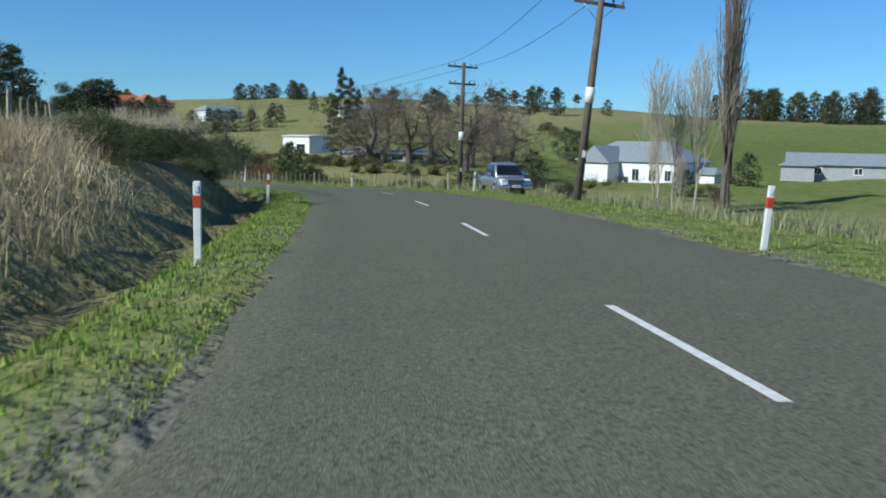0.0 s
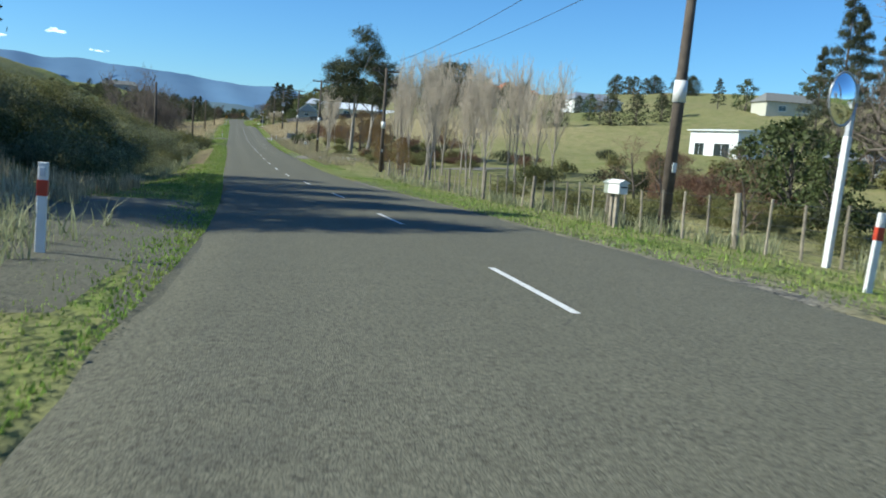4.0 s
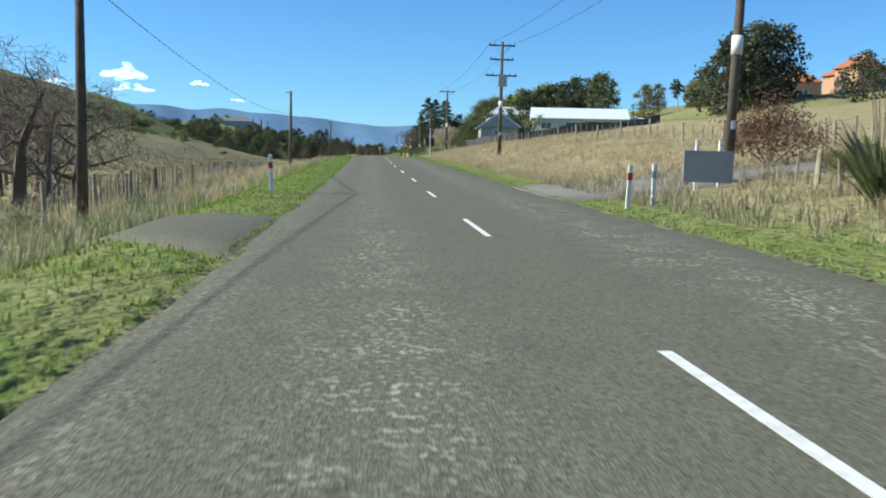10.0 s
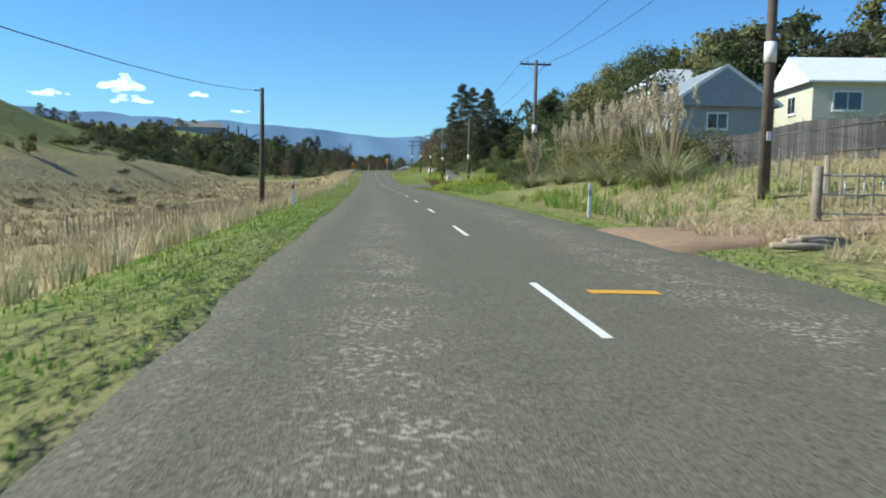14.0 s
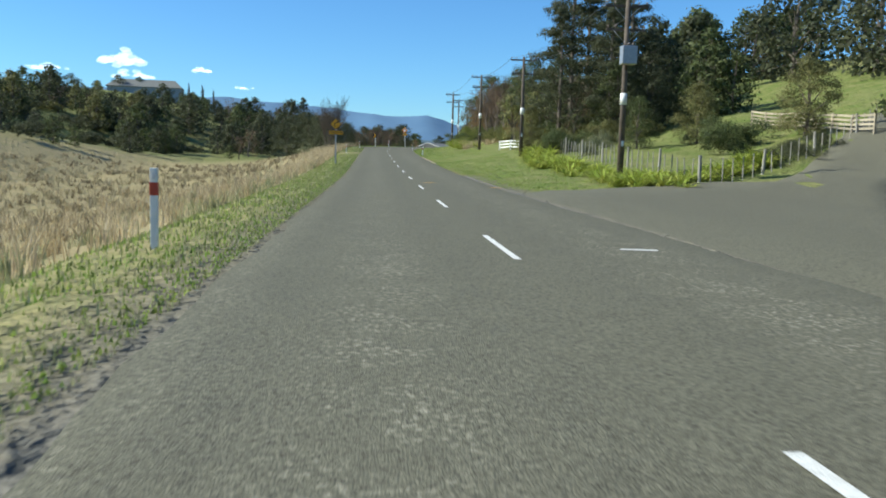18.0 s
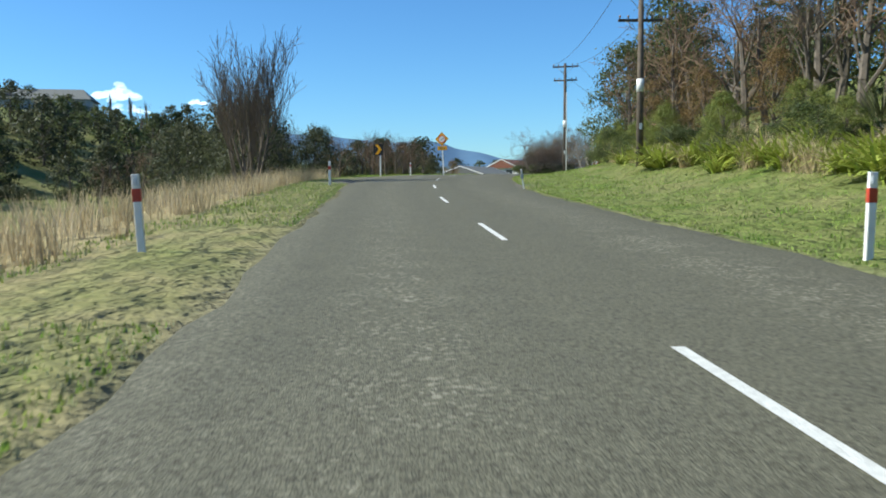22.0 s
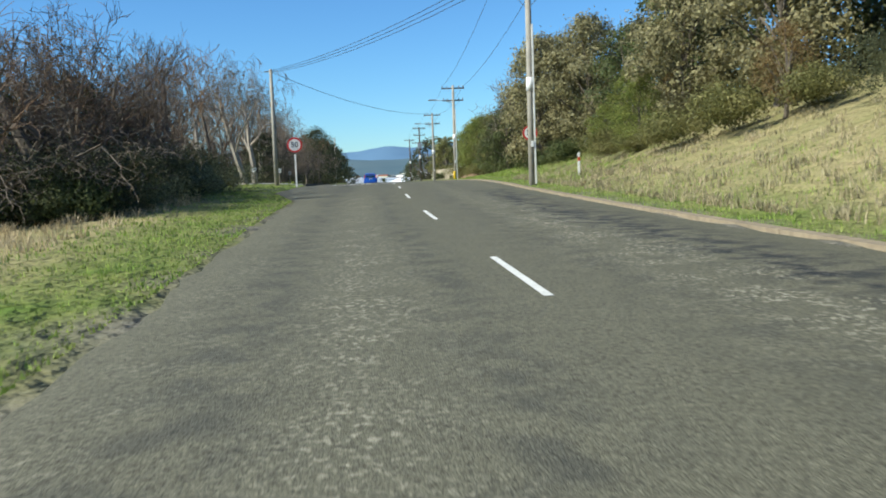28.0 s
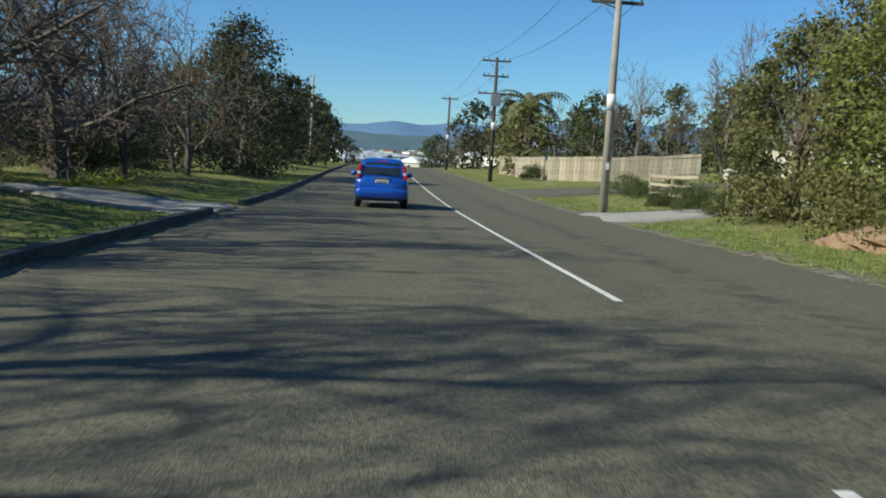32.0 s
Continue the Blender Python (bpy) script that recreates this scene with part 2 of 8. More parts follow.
def quads_mesh(name, co, mat, tri=False):
    """A mesh from an array (n, 4 or 3, 3) of separate faces."""
    k = co.shape[1]
    me = bpy.data.meshes.new(name)
    nf = len(co)
    me.vertices.add(nf * k)
    me.vertices.foreach_set("co", np.ascontiguousarray(co, dtype=np.float32).ravel())
    me.loops.add(nf * k)
    me.loops.foreach_set("vertex_index", np.arange(nf * k, dtype=np.int32))
    me.polygons.add(nf)
    me.polygons.foreach_set("loop_start", np.arange(0, nf * k, k, dtype=np.int32))
    me.materials.append(mat)
    me.update(calc_edges=True)
    return me

def part(name, me, parent=None, label="", at=None):
    ob = new(name, me)
    if parent is not None:
        ob.parent = parent
    if at is not None:
        ob.matrix_basis = at
    if label:
        ob["label"] = label
    return ob

def box_mesh(name, size, mat, bevel=0.0, base=False):
    bm = bmesh.new()
    bmesh.ops.create_cube(bm, size=1)
    bmesh.ops.scale(bm, vec=size, verts=bm.verts)
    if base:
        bmesh.ops.translate(bm, vec=(0, 0, size[2] / 2), verts=bm.verts)
    if bevel:
        bmesh.ops.bevel(bm, geom=bm.edges[:], offset=bevel, segments=2, affect="EDGES", profile=0.6)
    me = bpy.data.meshes.new(name)
    bm.to_mesh(me)
    bm.free()
    me.materials.append(mat)
    return me

def tube_mesh(name, rings, mat, sides=8, cap=True, smooth=True):
    """A tube through rings of (x, y, z, radius)."""
    pts = [Vector(r[:3]) for r in rings]
    verts, faces = [], []
    for i, r in enumerate(rings):
        d = (pts[min(i + 1, len(pts) - 1)] - pts[max(i - 1, 0)]).normalized()
        a = d.orthogonal().normalized() if abs(d.z) < 0.9 else Vector((1, 0, 0))
        a = (a - d * a.dot(d)).normalized()
        b = d.cross(a)
        for k in range(sides):
            w = 2 * math.pi * k / sides
            verts.append(pts[i] + (a * math.cos(w) + b * math.sin(w)) * r[3])
    for i in range(len(rings) - 1):
        for k in range(sides):
            j = (k + 1) % sides
            faces.append((i * sides + k, i * sides + j, (i + 1) * sides + j, (i + 1) * sides + k))
    if cap:
        faces.append(tuple(reversed(range(sides))))
        faces.append(tuple((len(rings) - 1) * sides + k for k in range(sides)))
    return mesh_of(name, verts, faces, mat, smooth=smooth)

# ---- the road's line ----
# centre line of the road, south end first, and its heights
ROAD_PLAN = [(-68.3, -184.8), (-52.9, -165.1), (-38.2, -144.9), (-24.2, -124.2), (-19.1, -116.1), (-14.1, -107.9), (-9.3, -99.5), (-5.2, -90.8), (-2.0, -81.6), (0.7, -72.1), (2.9, -62.3), (4.5, -52.1), (5.3, -41.6), (5.5, -31.0), (5.2, 1.9), (5.1, 36.5), (4.8, 71.4), (4.8, 106.5), (4.8, 142.2), (4.7, 178.3), (4.9, 214.5), (4.7, 250.6), (4.3, 285.9), (4.1, 319.7), (3.8, 351.8), (3.8, 391.9), (4.3, 401.3), (5.4, 410.4), (7.3, 419.3), (9.8, 428.0), (12.8, 436.5), (16.2, 445.2), (20.0, 453.9), (24.0, 462.9), (28.0, 472.0), (31.9, 481.3), (35.7, 490.6), (39.6, 499.7), (43.6, 508.7), (47.5, 517.6), (51.3, 526.4), (55.1, 535.0), (58.8, 543.5), (70.9, 571.0), (86.9, 607.6), (111.0, 662.6), (151.2, 754.1), (211.4, 891.5), (331.9, 1166.3)]
ROAD_RISE = [2.13, 1.97, 1.81, 1.65, 1.44, 1.25, 1.03, 0.75, 0.40, -0.03, -0.45, -0.79, -1.11, -1.45, -2.24, -2.42, -2.29, -1.77, -0.84, 0.03, 0.25, 0.23, 0.20, 0.48, 1.23, 2.49, 2.83, 3.11, 3.31, 3.47, 3.58, 3.65, 3.68, 3.70, 3.74, 3.84, 3.97, 4.11, 4.22, 4.25, 4.19, 4.07, 3.96, 3.21, 2.97, 2.25, -0.75, -5.25, -9.75]
ROAD = [(*p, z) for p, z in zip(ROAD_PLAN, ROAD_RISE)]
ROAD_START = -75.0

def spline(points, step=1.0):
    """A smooth line through the points, as rows of x, y, z, one a step."""
    p = np.array(points)
    p = np.vstack([2 * p[0] - p[1], p, 2 * p[-1] - p[-2]])
    out = []
    for i in range(1, len(p) - 2):
        a, b, c, d = p[i - 1], p[i], p[i + 1], p[i + 2]
        t = np.linspace(0, 1, 40, endpoint=False)[:, None]
        ta, tb, tc = (max(np.linalg.norm(q) ** 0.5, 1e-6) for q in (b - a, c - b, d - c))
        m1 = ((b - a) / ta - (c - a) / (ta + tb) + (c - b) / tb) * tb
        m2 = ((c - b) / tb - (d - b) / (tb + tc) + (d - c) / tc) * tb
        out.append((2 * t ** 3 - 3 * t ** 2 + 1) * b + (t ** 3 - 2 * t ** 2 + t) * m1 + (-2 * t ** 3 + 3 * t ** 2) * c + (t ** 3 - t ** 2) * m2)
    out = np.vstack(out + [p[-2:-1]])
    s = np.r_[0, np.cumsum(np.linalg.norm(np.diff(out[:, :2], axis=0), axis=1))]
    g = np.arange(0, s[-1], step)
    return np.stack([np.interp(g, s, out[:, i]) for i in range(3)], 1)

LINE = spline(ROAD)
LINE_S = np.arange(len(LINE)) + ROAD_START
LINE_D = np.gradient(LINE[:, :2], axis=0)
LINE_D /= np.linalg.norm(LINE_D, axis=1)[:, None]

def on_line(s):
    """x, y, z of the centre line and its direction at the distance s along the road."""
    s = np.asarray(s, float)
    return np.stack([np.interp(s, LINE_S, LINE[:, i]) for i in range(3)], -1), np.stack([np.interp(s, LINE_S, LINE_D[:, i]) for i in range(2)], -1)

def to_world(s, u):
    """Plan position of the place s along the road and u to the right of its centre line."""
    c, d = on_line(s)
    return c[..., 0] + d[..., 1] * u, c[..., 1] - d[..., 0] * u

def to_road(x, y):
    """s, u and the road's height for arrays of plan positions."""
    x, y = np.asarray(x, float).ravel(), np.asarray(y, float).ravel()
    s, u, z = np.empty_like(x), np.empty_like(x), np.empty_like(x)
    lx, ly = LINE[::4, 0], LINE[::4, 1]
    for a in range(0, len(x), 20000):
        b = slice(a, a + 20000)
        k = np.argmin((x[b, None] - lx) ** 2 + (y[b, None] - ly) ** 2, axis=1) * 4
        dx, dy = x[b] - LINE[k, 0], y[b] - LINE[k, 1]
        s[b] = LINE_S[k] + dx * LINE_D[k, 0] + dy * LINE_D[k, 1]
        u[b] = dx * LINE_D[k, 1] - dy * LINE_D[k, 0]
        z[b] = np.interp(s[b], LINE_S, LINE[:, 2])
    return s, u, z

def smooth(a, b, v):
    t = np.clip((np.asarray(v, float) - a) / (b - a), 0, 1)
    return t * t * (3 - 2 * t)

def wob(x, y, scale, seed=0.0):
    """Cheap smooth waves from -1 to 1, for arrays."""
    x, y = np.asarray(x) / scale + seed * 3.7, np.asarray(y) / scale - seed * 1.9
    return (np.sin(x + 1.3 * np.sin(0.7 * y + seed)) * np.cos(1.1 * y + 0.9 * np.sin(0.8 * x)) + 0.5 * np.sin(2.3 * x + 1.7 * y + seed) * np.cos(1.9 * y - 1.1 * x)) / 1.5

def edge_left(s):
    return np.interp(s, [-80, 0, 90, 140, 520, 545, 600, 636, 645, 1200], [3.5, 3.4, 3.5, 3.3, 3.3, 4.4, 3.6, 3.9, 5.6, 5.4])

def edge_right(s):
    return np.interp(s, [-80, 0, 40, 140, 520, 560, 640, 660, 1200], [3.6, 3.6, 3.7, 3.4, 3.4, 4.4, 4.6, 5.2, 5.2])

# ---- the lie of the land ----
STATIONS = np.array([3.0, 5.0, 7.0, 10.0, 14.0, 20.0, 30.0, 50.0, 80.0, 130.0, 210.0, 330.0, 600.0])
PROFILE = {-1: [], 1: []}

def lie(side, s, *heights):
    """Heights over the road's edge at STATIONS' distances to one side (-1 left, 1 right), at s along the road."""
    PROFILE[side].append((s, *heights))

#              s     3     5     7    10    14    20    30    50    80   130   210   330   600
lie(-1,      -80, 0.0, -.6,   .7,  2.2,  2.6,  2.8,  3.2,  4.0,  6.0,   10,   14,   14,   10)
lie(-1,        5, 0.0, -1.1,  .5,  1.4,  1.7,  1.9,  2.4,  4.0,  6.0,   10,   14,   14,   10)
lie(-1,       25, 0.0, -1.,  1.1,  1.7,  1.8,  2.0,  2.5,  4.0,  6.0,   10,   14,   14,   10)
lie(-1,       42, 0.0, -.9,   .9,  1.6,  1.8,  2.0,  2.5,  4.0,  6.0,   10,   14,   14,   10)
lie(-1,       55, 0.0, -.3,  -.5,   .6,  1.6,  1.9,  2.6,  4.0,  6.0,   10,   14,   14,   10)
lie(-1,       66, 0.0, -.1,  -.4,  -.2,   .5,  1.4,  2.4,  4.0,  6.0,   10,   14,   14,   10)
lie(-1,       80, 0.0, 0.0,   .1,   .3,   .6,  1.2,  2.4,  4.0,  6.0,   10,   14,   14,   10)
lie(-1,       98, 0.0, 0.0,   .1,   .4,   .9,  1.5,  2.4,  4.0,  6.0,   10,   14,   14,   10)
lie(-1,      118, 0.0, -.1,  -.5,   .7,  2.4,  3.8,  4.6,  5.4,  7.0,   10,   15,   14,   10)
lie(-1,      150, 0.0, -.1,  -.6,   .6,  2.2,  3.6,  4.8,  6.0,  8.0,   12,   17,   16,   10)
lie(-1,      185, 0.0, -.1,  -.7,  -.4,   .4,  1.2,  1.8,  3.0,  8.0,   15,   19,   17,   10)
lie(-1,      215, 0.0, -.1,  -.9, -1.2, -1.0,  -.6,  -.4,  2.0,   10,   18,   22,   18,   10)
lie(-1,      260, 0.0, -.1,  -.8, -1.3, -1.6, -1.8, -1.6,  4.0,   14,   19,   23,   20,   12)
lie(-1,      320, 0.0, -.2,  -.9, -1.6, -2.1, -2.4, -2.2,  4.0,   17,   22,   25,   22,   16)
lie(-1,      400, 0.0, -.1,  -.9, -1.8, -2.4, -2.6, -2.4,  4.5,   18,   23,   26,   26,   20)
lie(-1,      470, 0.0, -.1,  -.7, -1.4, -2.2, -2.8, -2.6,  4.0,   17,   23,   27,   28,   22)
lie(-1,      515, 0.0, 0.0,  -.1,  -.6, -1.6, -2.6, -2.8,  1.5,   12,   20,   27,   30,   24)
lie(-1,      560, 0.0, 0.0,  -.2,  -.8, -1.6, -2.6, -3.6, -2.5,  7.0,   15,   28,   32,   24)
lie(-1,      595, 0.0, 0.0,  -.2,  -.8, -1.6, -2.6, -3.4, -1.5,  8.0,   15,   23,   26,   20)
lie(-1,      618, 0.0, 0.0,  -.1,  -.4, -1.2, -2.2, -2.8,  -.5,  8.0,   15,   20,   20,   14)
lie(-1,      640, 0.0, 0.0,   .1,   .1,  -.3, -1.2, -2.3, -1.0,  6.0,   16,   20,   16,    6)
lie(-1,      662, 0.0,  .05,   .2,   .2,   .1,  -.5, -2.0, -1.6,  3.0,   13,   17,   12,   0)
lie(-1,      690, 0.0,  .05,  .25,  .3,   .3,  -.1, -1.2, -1.4, -.5,  8.0,   14,   8,   -4)
lie(-1,     1300, 0.0,  .05,  .2,   .2,   .2,   .2,   .2,   .2,  0.0,  0.0,    0,    0,    0)
lie(1,       -80, 0.0, 0.0,  -.2,  -.8, -1.8, -2.6, -3.6, -4.2, -4.2, -3.0,    3,   18,   26)
lie(1,         0, 0.0,  .1,  -.1,  -.7, -1.6, -2.4, -3.4, -4.0, -3.8, -2.0,    5,   18,   27)
lie(1,        60, 0.0, 0.0,  -.2,  -.6, -1.4, -2.2, -2.9, -2.6, -2.0,  -.4,    5,   15,   25)
lie(1,        95, 0.0, 0.0,  -.1,  -.5, -1.2, -1.6, -2.0, -1.6, -1.2,  2.0,    7,   17,   25)
lie(1,       130, 0.0, 0.0,  -.1,  -.5, -1.2, -1.3,  -.9,  1.4,  2.6,  7.0,   12,   19,   25)
lie(1,       165, 0.0,  .1,   .1,   .1,  -.2,  -.5,  -.2,  1.4,  3.2,  8.0,   14,   20,   24)
lie(1,       215, 0.0,  .1,   .2,   .3,   .3,   .5,   .9,  2.0,  5.0,   10,   16,   20,   24)
lie(1,       245, 0.0,  .1,   .3,   .8,  1.2,  1.8,  2.6,  4.5,  8.0,   13,   18,   20,   24)
lie(1,       290, 0.0,  .1,   .4,  1.2,  2.0,  3.0,  4.4,  6.5,   10,   15,   20,   22,   24)
lie(1,       318, 0.0,  .2,   .7,  1.3,  1.9,  2.7,  4.4,  7.0,   11,   17,   22,   24,   24)
lie(1,      326, 0.0, 0.0,   .1,   .3,   .9,  1.8,  3.8,  7.0,   11,   17,   22,   24,   24)
lie(1,       336, 0.0,  .2,   .7,  1.4,  2.0,  2.7,  4.4,  7.0,   11,   17,   22,   24,   24)
lie(1,       375, 0.0,  .1,   .4,   .9,  1.4,  2.0,  3.6,  8.0,   14,   20,   26,   26,   24)
lie(1,      410, 0.0, 0.0,  0.0,  .05,   .1,   .4,  1.8,  8.0,   15,   22,   28,   26,   24)
lie(1,       428, 0.0, 0.0,  0.0,  .05,   .1,   .3,  1.4,  7.5,   15,   22,   28,   26,   24)
lie(1,      440, 0.0, 0.0,   .1,   .2,   .4,   .8,  2.4,  8.5,   16,   23,   28,   26,   22)
lie(1,       456, 0.0,  .1,   .3,   .6,  1.0,  1.7,  3.8,  9.0,   16,   23,   28,   26,   22)
lie(1,       480, 0.0,  .1,   .4,   .9,  1.5,  2.6,  5.0,   10,   17,   24,   28,   24,   18)
lie(1,       505, 0.0,  .1,   .4,  1.0,  2.0,  3.2,  5.6,   11,   17,   23,   26,   22,   15)
lie(1,       530, 0.0,  .1,   .3,  1.1,  2.4,  4.0,  6.4,   11,   17,   22,   24,   20,   12)
lie(1,       575, 0.0,  .1,   .5,  1.2,  2.4,  4.8,  8.0,   13,   18,   22,   22,   16,    6)
lie(1,       620, 0.0,  .1,   .8,  2.1,  3.7,  6.0,  9.0,   12,   16,   18,   16,    8,    0)
lie(1,       655, 0.0,  .1,  .35,  1.3,  2.7,  5.0,  6.5,  8.0,  9.0,  8.0,    4,    0,   -4)
lie(1,      672, 0.0,  .1,   .4,  1.3,  2.6,  3.8,  4.6,  5.0,  5.0,  4.0,    2,    0,   -4)
lie(1,      690, 0.0,  .05,  .2,   .8,  2.0,  3.0,  3.4,  3.4,  3.0,  1.0,    0,   -2,   -4)
lie(1,       701, 0.0,  .05,  .2,   .4,   .8,  1.2,  1.4,  2.0,  2.0,  1.0,    0,   -2,   -4)
lie(1,      1300, 0.0,  .05,  .2,   .2,   .2,   .2,   .2,   .2,  0.0,  0.0,    0,    0,    0)

def land(x, y, detail=True):
    """Heights of the ground, with s and u, for arrays of plan positions."""
    x, y = np.asarray(x, float).ravel(), np.asarray(y, float).ravel()
    s, u, zr = to_road(x, y)
    rise = np.zeros_like(x)
    for side in (-1, 1):
        rows = np.array(PROFILE[side])
        edge = np.where(side < 0, edge_left(s), edge_right(s))
        d = np.abs(u) - edge + 3.0
        k = np.interp(s, rows[:, 0], np.arange(len(rows)))
        a = np.clip(k.astype(int), 0, len(rows) - 2)
        w = smooth(0, 1, k - a)
        i = np.clip(np.searchsorted(STATIONS, d) - 1, 0, len(STATIONS) - 2)
        f = np.clip((d - STATIONS[i]) / (STATIONS[i + 1] - STATIONS[i]), 0, 1)
        f = np.where(i > 3, f * 0.5 + smooth(0, 1, f) * 0.5, np.where(i == 0, f ** 5, f))
        h0 = rows[a, 1 + i] * (1 - f) + rows[a, 2 + i] * f
        h1 = rows[a + 1, 1 + i] * (1 - f) + rows[a + 1, 2 + i] * f
        rise = np.where((u < 0) == (side < 0), h0 * (1 - w) + h1 * w, rise)
    edge = np.where(u < 0, edge_left(s), edge_right(s))
    off = np.abs(u) - edge
    z = zr + rise
    z += smooth(2, 12, off) * (0.22 * wob(x, y, 3.1) + 0.1 * wob(x, y, 1.3, 2)) + smooth(60, 200, off) * 1.6 * wob(x, y, 40.0, 1) + smooth(15, 60, off) * 0.5 * wob(x, y, 13.0, 3)
    if detail:
        z += smooth(0.3, 1.5, off) * 0.05 * wob(x, y, 0.7, 4)
        z = z - 0.25 * (1 - smooth(-0.9, 0.05, off)) - 0.015
    far = np.hypot(x - 30, y - 300)
    z = z * (1 - smooth(700, 1500, far)) + smooth(700, 1500, far) * (-6 + 4 * wob(x, y, 300.0))
    return z, s, u

def ground_at(x, y):
    return float(land([x], [y], False)[0][0])

def spot(s, u):
    """The point of the ground at s along the road, u to the right."""
    x, y = to_world(s, u)
    return Vector((float(x), float(y), ground_at(x, y)))

def heading(s):
    """Turn in degrees about z that takes +y to the road's direction at s."""
    d = on_line(s)[1]
    return math.degrees(math.atan2(-d[0], d[1]))

def lines(lo, hi, step, far):
    mid = np.arange(lo, hi + 0.01, step)
    out, g = [], step
    while (out[-1] if out else 0) < far:
        g *= 1.22
        out.append((out[-1] if out else 0) + g)
    out = np.array(out)
    return np.r_[lo - out[::-1], mid, hi + out]

def build_ground():
    gx, gy = lines(-50, 125, 1.25, 4300), lines(-150, 760, 1.4, 4200)
    X, Y = np.meshgrid(gx, gy)
    z, s, u = land(X, Y)
    nx, ny = len(gx), len(gy)
    i = (np.arange(ny - 1)[:, None] * nx + np.arange(nx - 1)).ravel()
    faces = np.stack([i, i + 1, i + nx + 1, i + nx], 1)
    me = bpy.data.meshes.new("ground")
    me.vertices.add(nx * ny)
    me.vertices.foreach_set("co", np.stack([X.ravel(), Y.ravel(), z], 1).astype(np.float32).ravel())
    me.loops.add(faces.size)
    me.loops.foreach_set("vertex_index", faces.astype(np.int32).ravel())
    me.polygons.add(len(faces))
    me.polygons.foreach_set("loop_start", np.arange(0, faces.size, 4, dtype=np.int32))
    me.polygons.foreach_set("use_smooth", np.ones(len(faces), dtype=bool))
    me.materials.append(M_TURF)
    me.update(calc_edges=True)
    for key, v in (("dry", dryness(s, u)), ("bare", bareness(s, u)), ("stony", stoniness(s, u))):
        a = me.attributes.new(key, "FLOAT", "POINT")
        a.data.foreach_set("value", v.astype(np.float32))
    return tagged(new("ground", me), "rolling pasture and rough grass verges beside a country road", "ground", kind="structure")

def dryness(s, u):
    """0 green turf, 1 straw, from where the rough dry grass grows."""
    el, er = -u - edge_left(s), u - edge_right(s)
    left = np.interp(s, [-80, 0, 50, 70, 100, 125, 200, 240, 330, 470, 520, 570, 598, 610, 640, 660, 700], [.9, .95, .8, .7, .4, .35, .55, .75, .8, .7, .45, .15, .2, .75, .7, .25, .15])
    right = np.interp(s, [-80, 0, 60, 130, 170, 225, 245, 300, 330, 350, 375, 470, 540, 575, 606, 618, 640, 660, 700], [.3, .3, .35, .45, .3, .4, .95, .95, .55, .4, .15, .05, .08, .08, .1, .6, .6, .2, .15])
    early = np.interp(s, [46, 54, 80, 88], [0, 1, 1, 0])
    worn = np.interp(s, [350, 385, 520, 545], [0, .42, .42, 0])
    gl = worn + left * (smooth(1.6, 3.6, el) * (1 - early) + smooth(0.4, 1.0, el) * early) + 0.12
    gr = right * smooth(1.3, 3.0, er) + 0.12
    d = np.where(u < 0, gl, gr)
    lf = np.interp(np.where(u < 0, el, 0), [34, 52], [1, 0])
    rf = np.interp(np.where(u > 0, er, 0), [45, 70], [1, 0])
    farmix = np.where(u < 0, 0.3, np.interp(s, [90, 165, 225], [.1, .22, .58])) + 0.22 * wob(s, u, 45.0, 2)
    swamp = np.interp(s, [190, 240, 460, 500], [0, 1, 1, 0]) * smooth(8, 14, el) * (1 - smooth(34, 46, el))
    d = d * np.where(u < 0, lf, rf) + farmix * (1 - np.where(u < 0, lf, rf))
    return np.clip(np.maximum(d, 0.48 * swamp), 0, 1)

def bareness(s, u):
    """Bare earth and gravel: the road's crumbling edges, cut banks and worn spots."""
    off = np.abs(u) - np.where(u < 0, edge_left(s), edge_right(s))
    rim = (1 - smooth(-0.1, 0.32, off)) * 0.6
    cut = 0.75 * smooth(1.3, 2.0, -u - edge_left(s)) * (1 - smooth(2.6, 3.4, -u - edge_left(s))) * np.interp(s, [-80, 40, 58, 80, 90, 118, 138, 180, 200], [.3, .5, 1.2, 1.1, .3, .4, 1.3, 1.2, 0])
    cut = np.maximum(cut, 0.6 * smooth(1.0, 1.8, u - edge_right(s)) * (1 - smooth(2.4, 3.4, u - edge_right(s))) * np.interp(s, [290, 320, 345, 360], [0, 1, 1, 0]))
    gully = (u < 0) * np.interp(s, [36, 48, 84, 92], [0, .9, .9, 0]) * smooth(1.1, 1.7, off) * (1 - smooth(3.2, 5.0, off))
    cut = np.maximum(cut, gully)
    return np.clip(np.maximum(rim, cut) + 0.12 * wob(s, u, 1.1, 5) * (off < 6), 0, 1)

def stoniness(s, u):
    """Loose grey gravel beside the seal: wide at the second bend and by the kerb's end, a thin rim elsewhere."""
    off = np.abs(u) - np.where(u < 0, edge_left(s), edge_right(s))
    wide = np.where(u < 0, np.interp(s, [527, 537, 558, 567, 638, 648, 660, 664], [.02, 1.1, 1.0, .02, .02, 1.3, 1.6, .02]), np.interp(s, [160, 166, 176, 184, 590, 600], [.02, .8, .8, .02, .02, .4]))
    wide = wide * (1 + 0.25 * wob(s, u, 1.6, 3))
    return np.clip(1 - smooth(0.75, 1.2, off / np.maximum(wide, 0.02)), 0, 1)

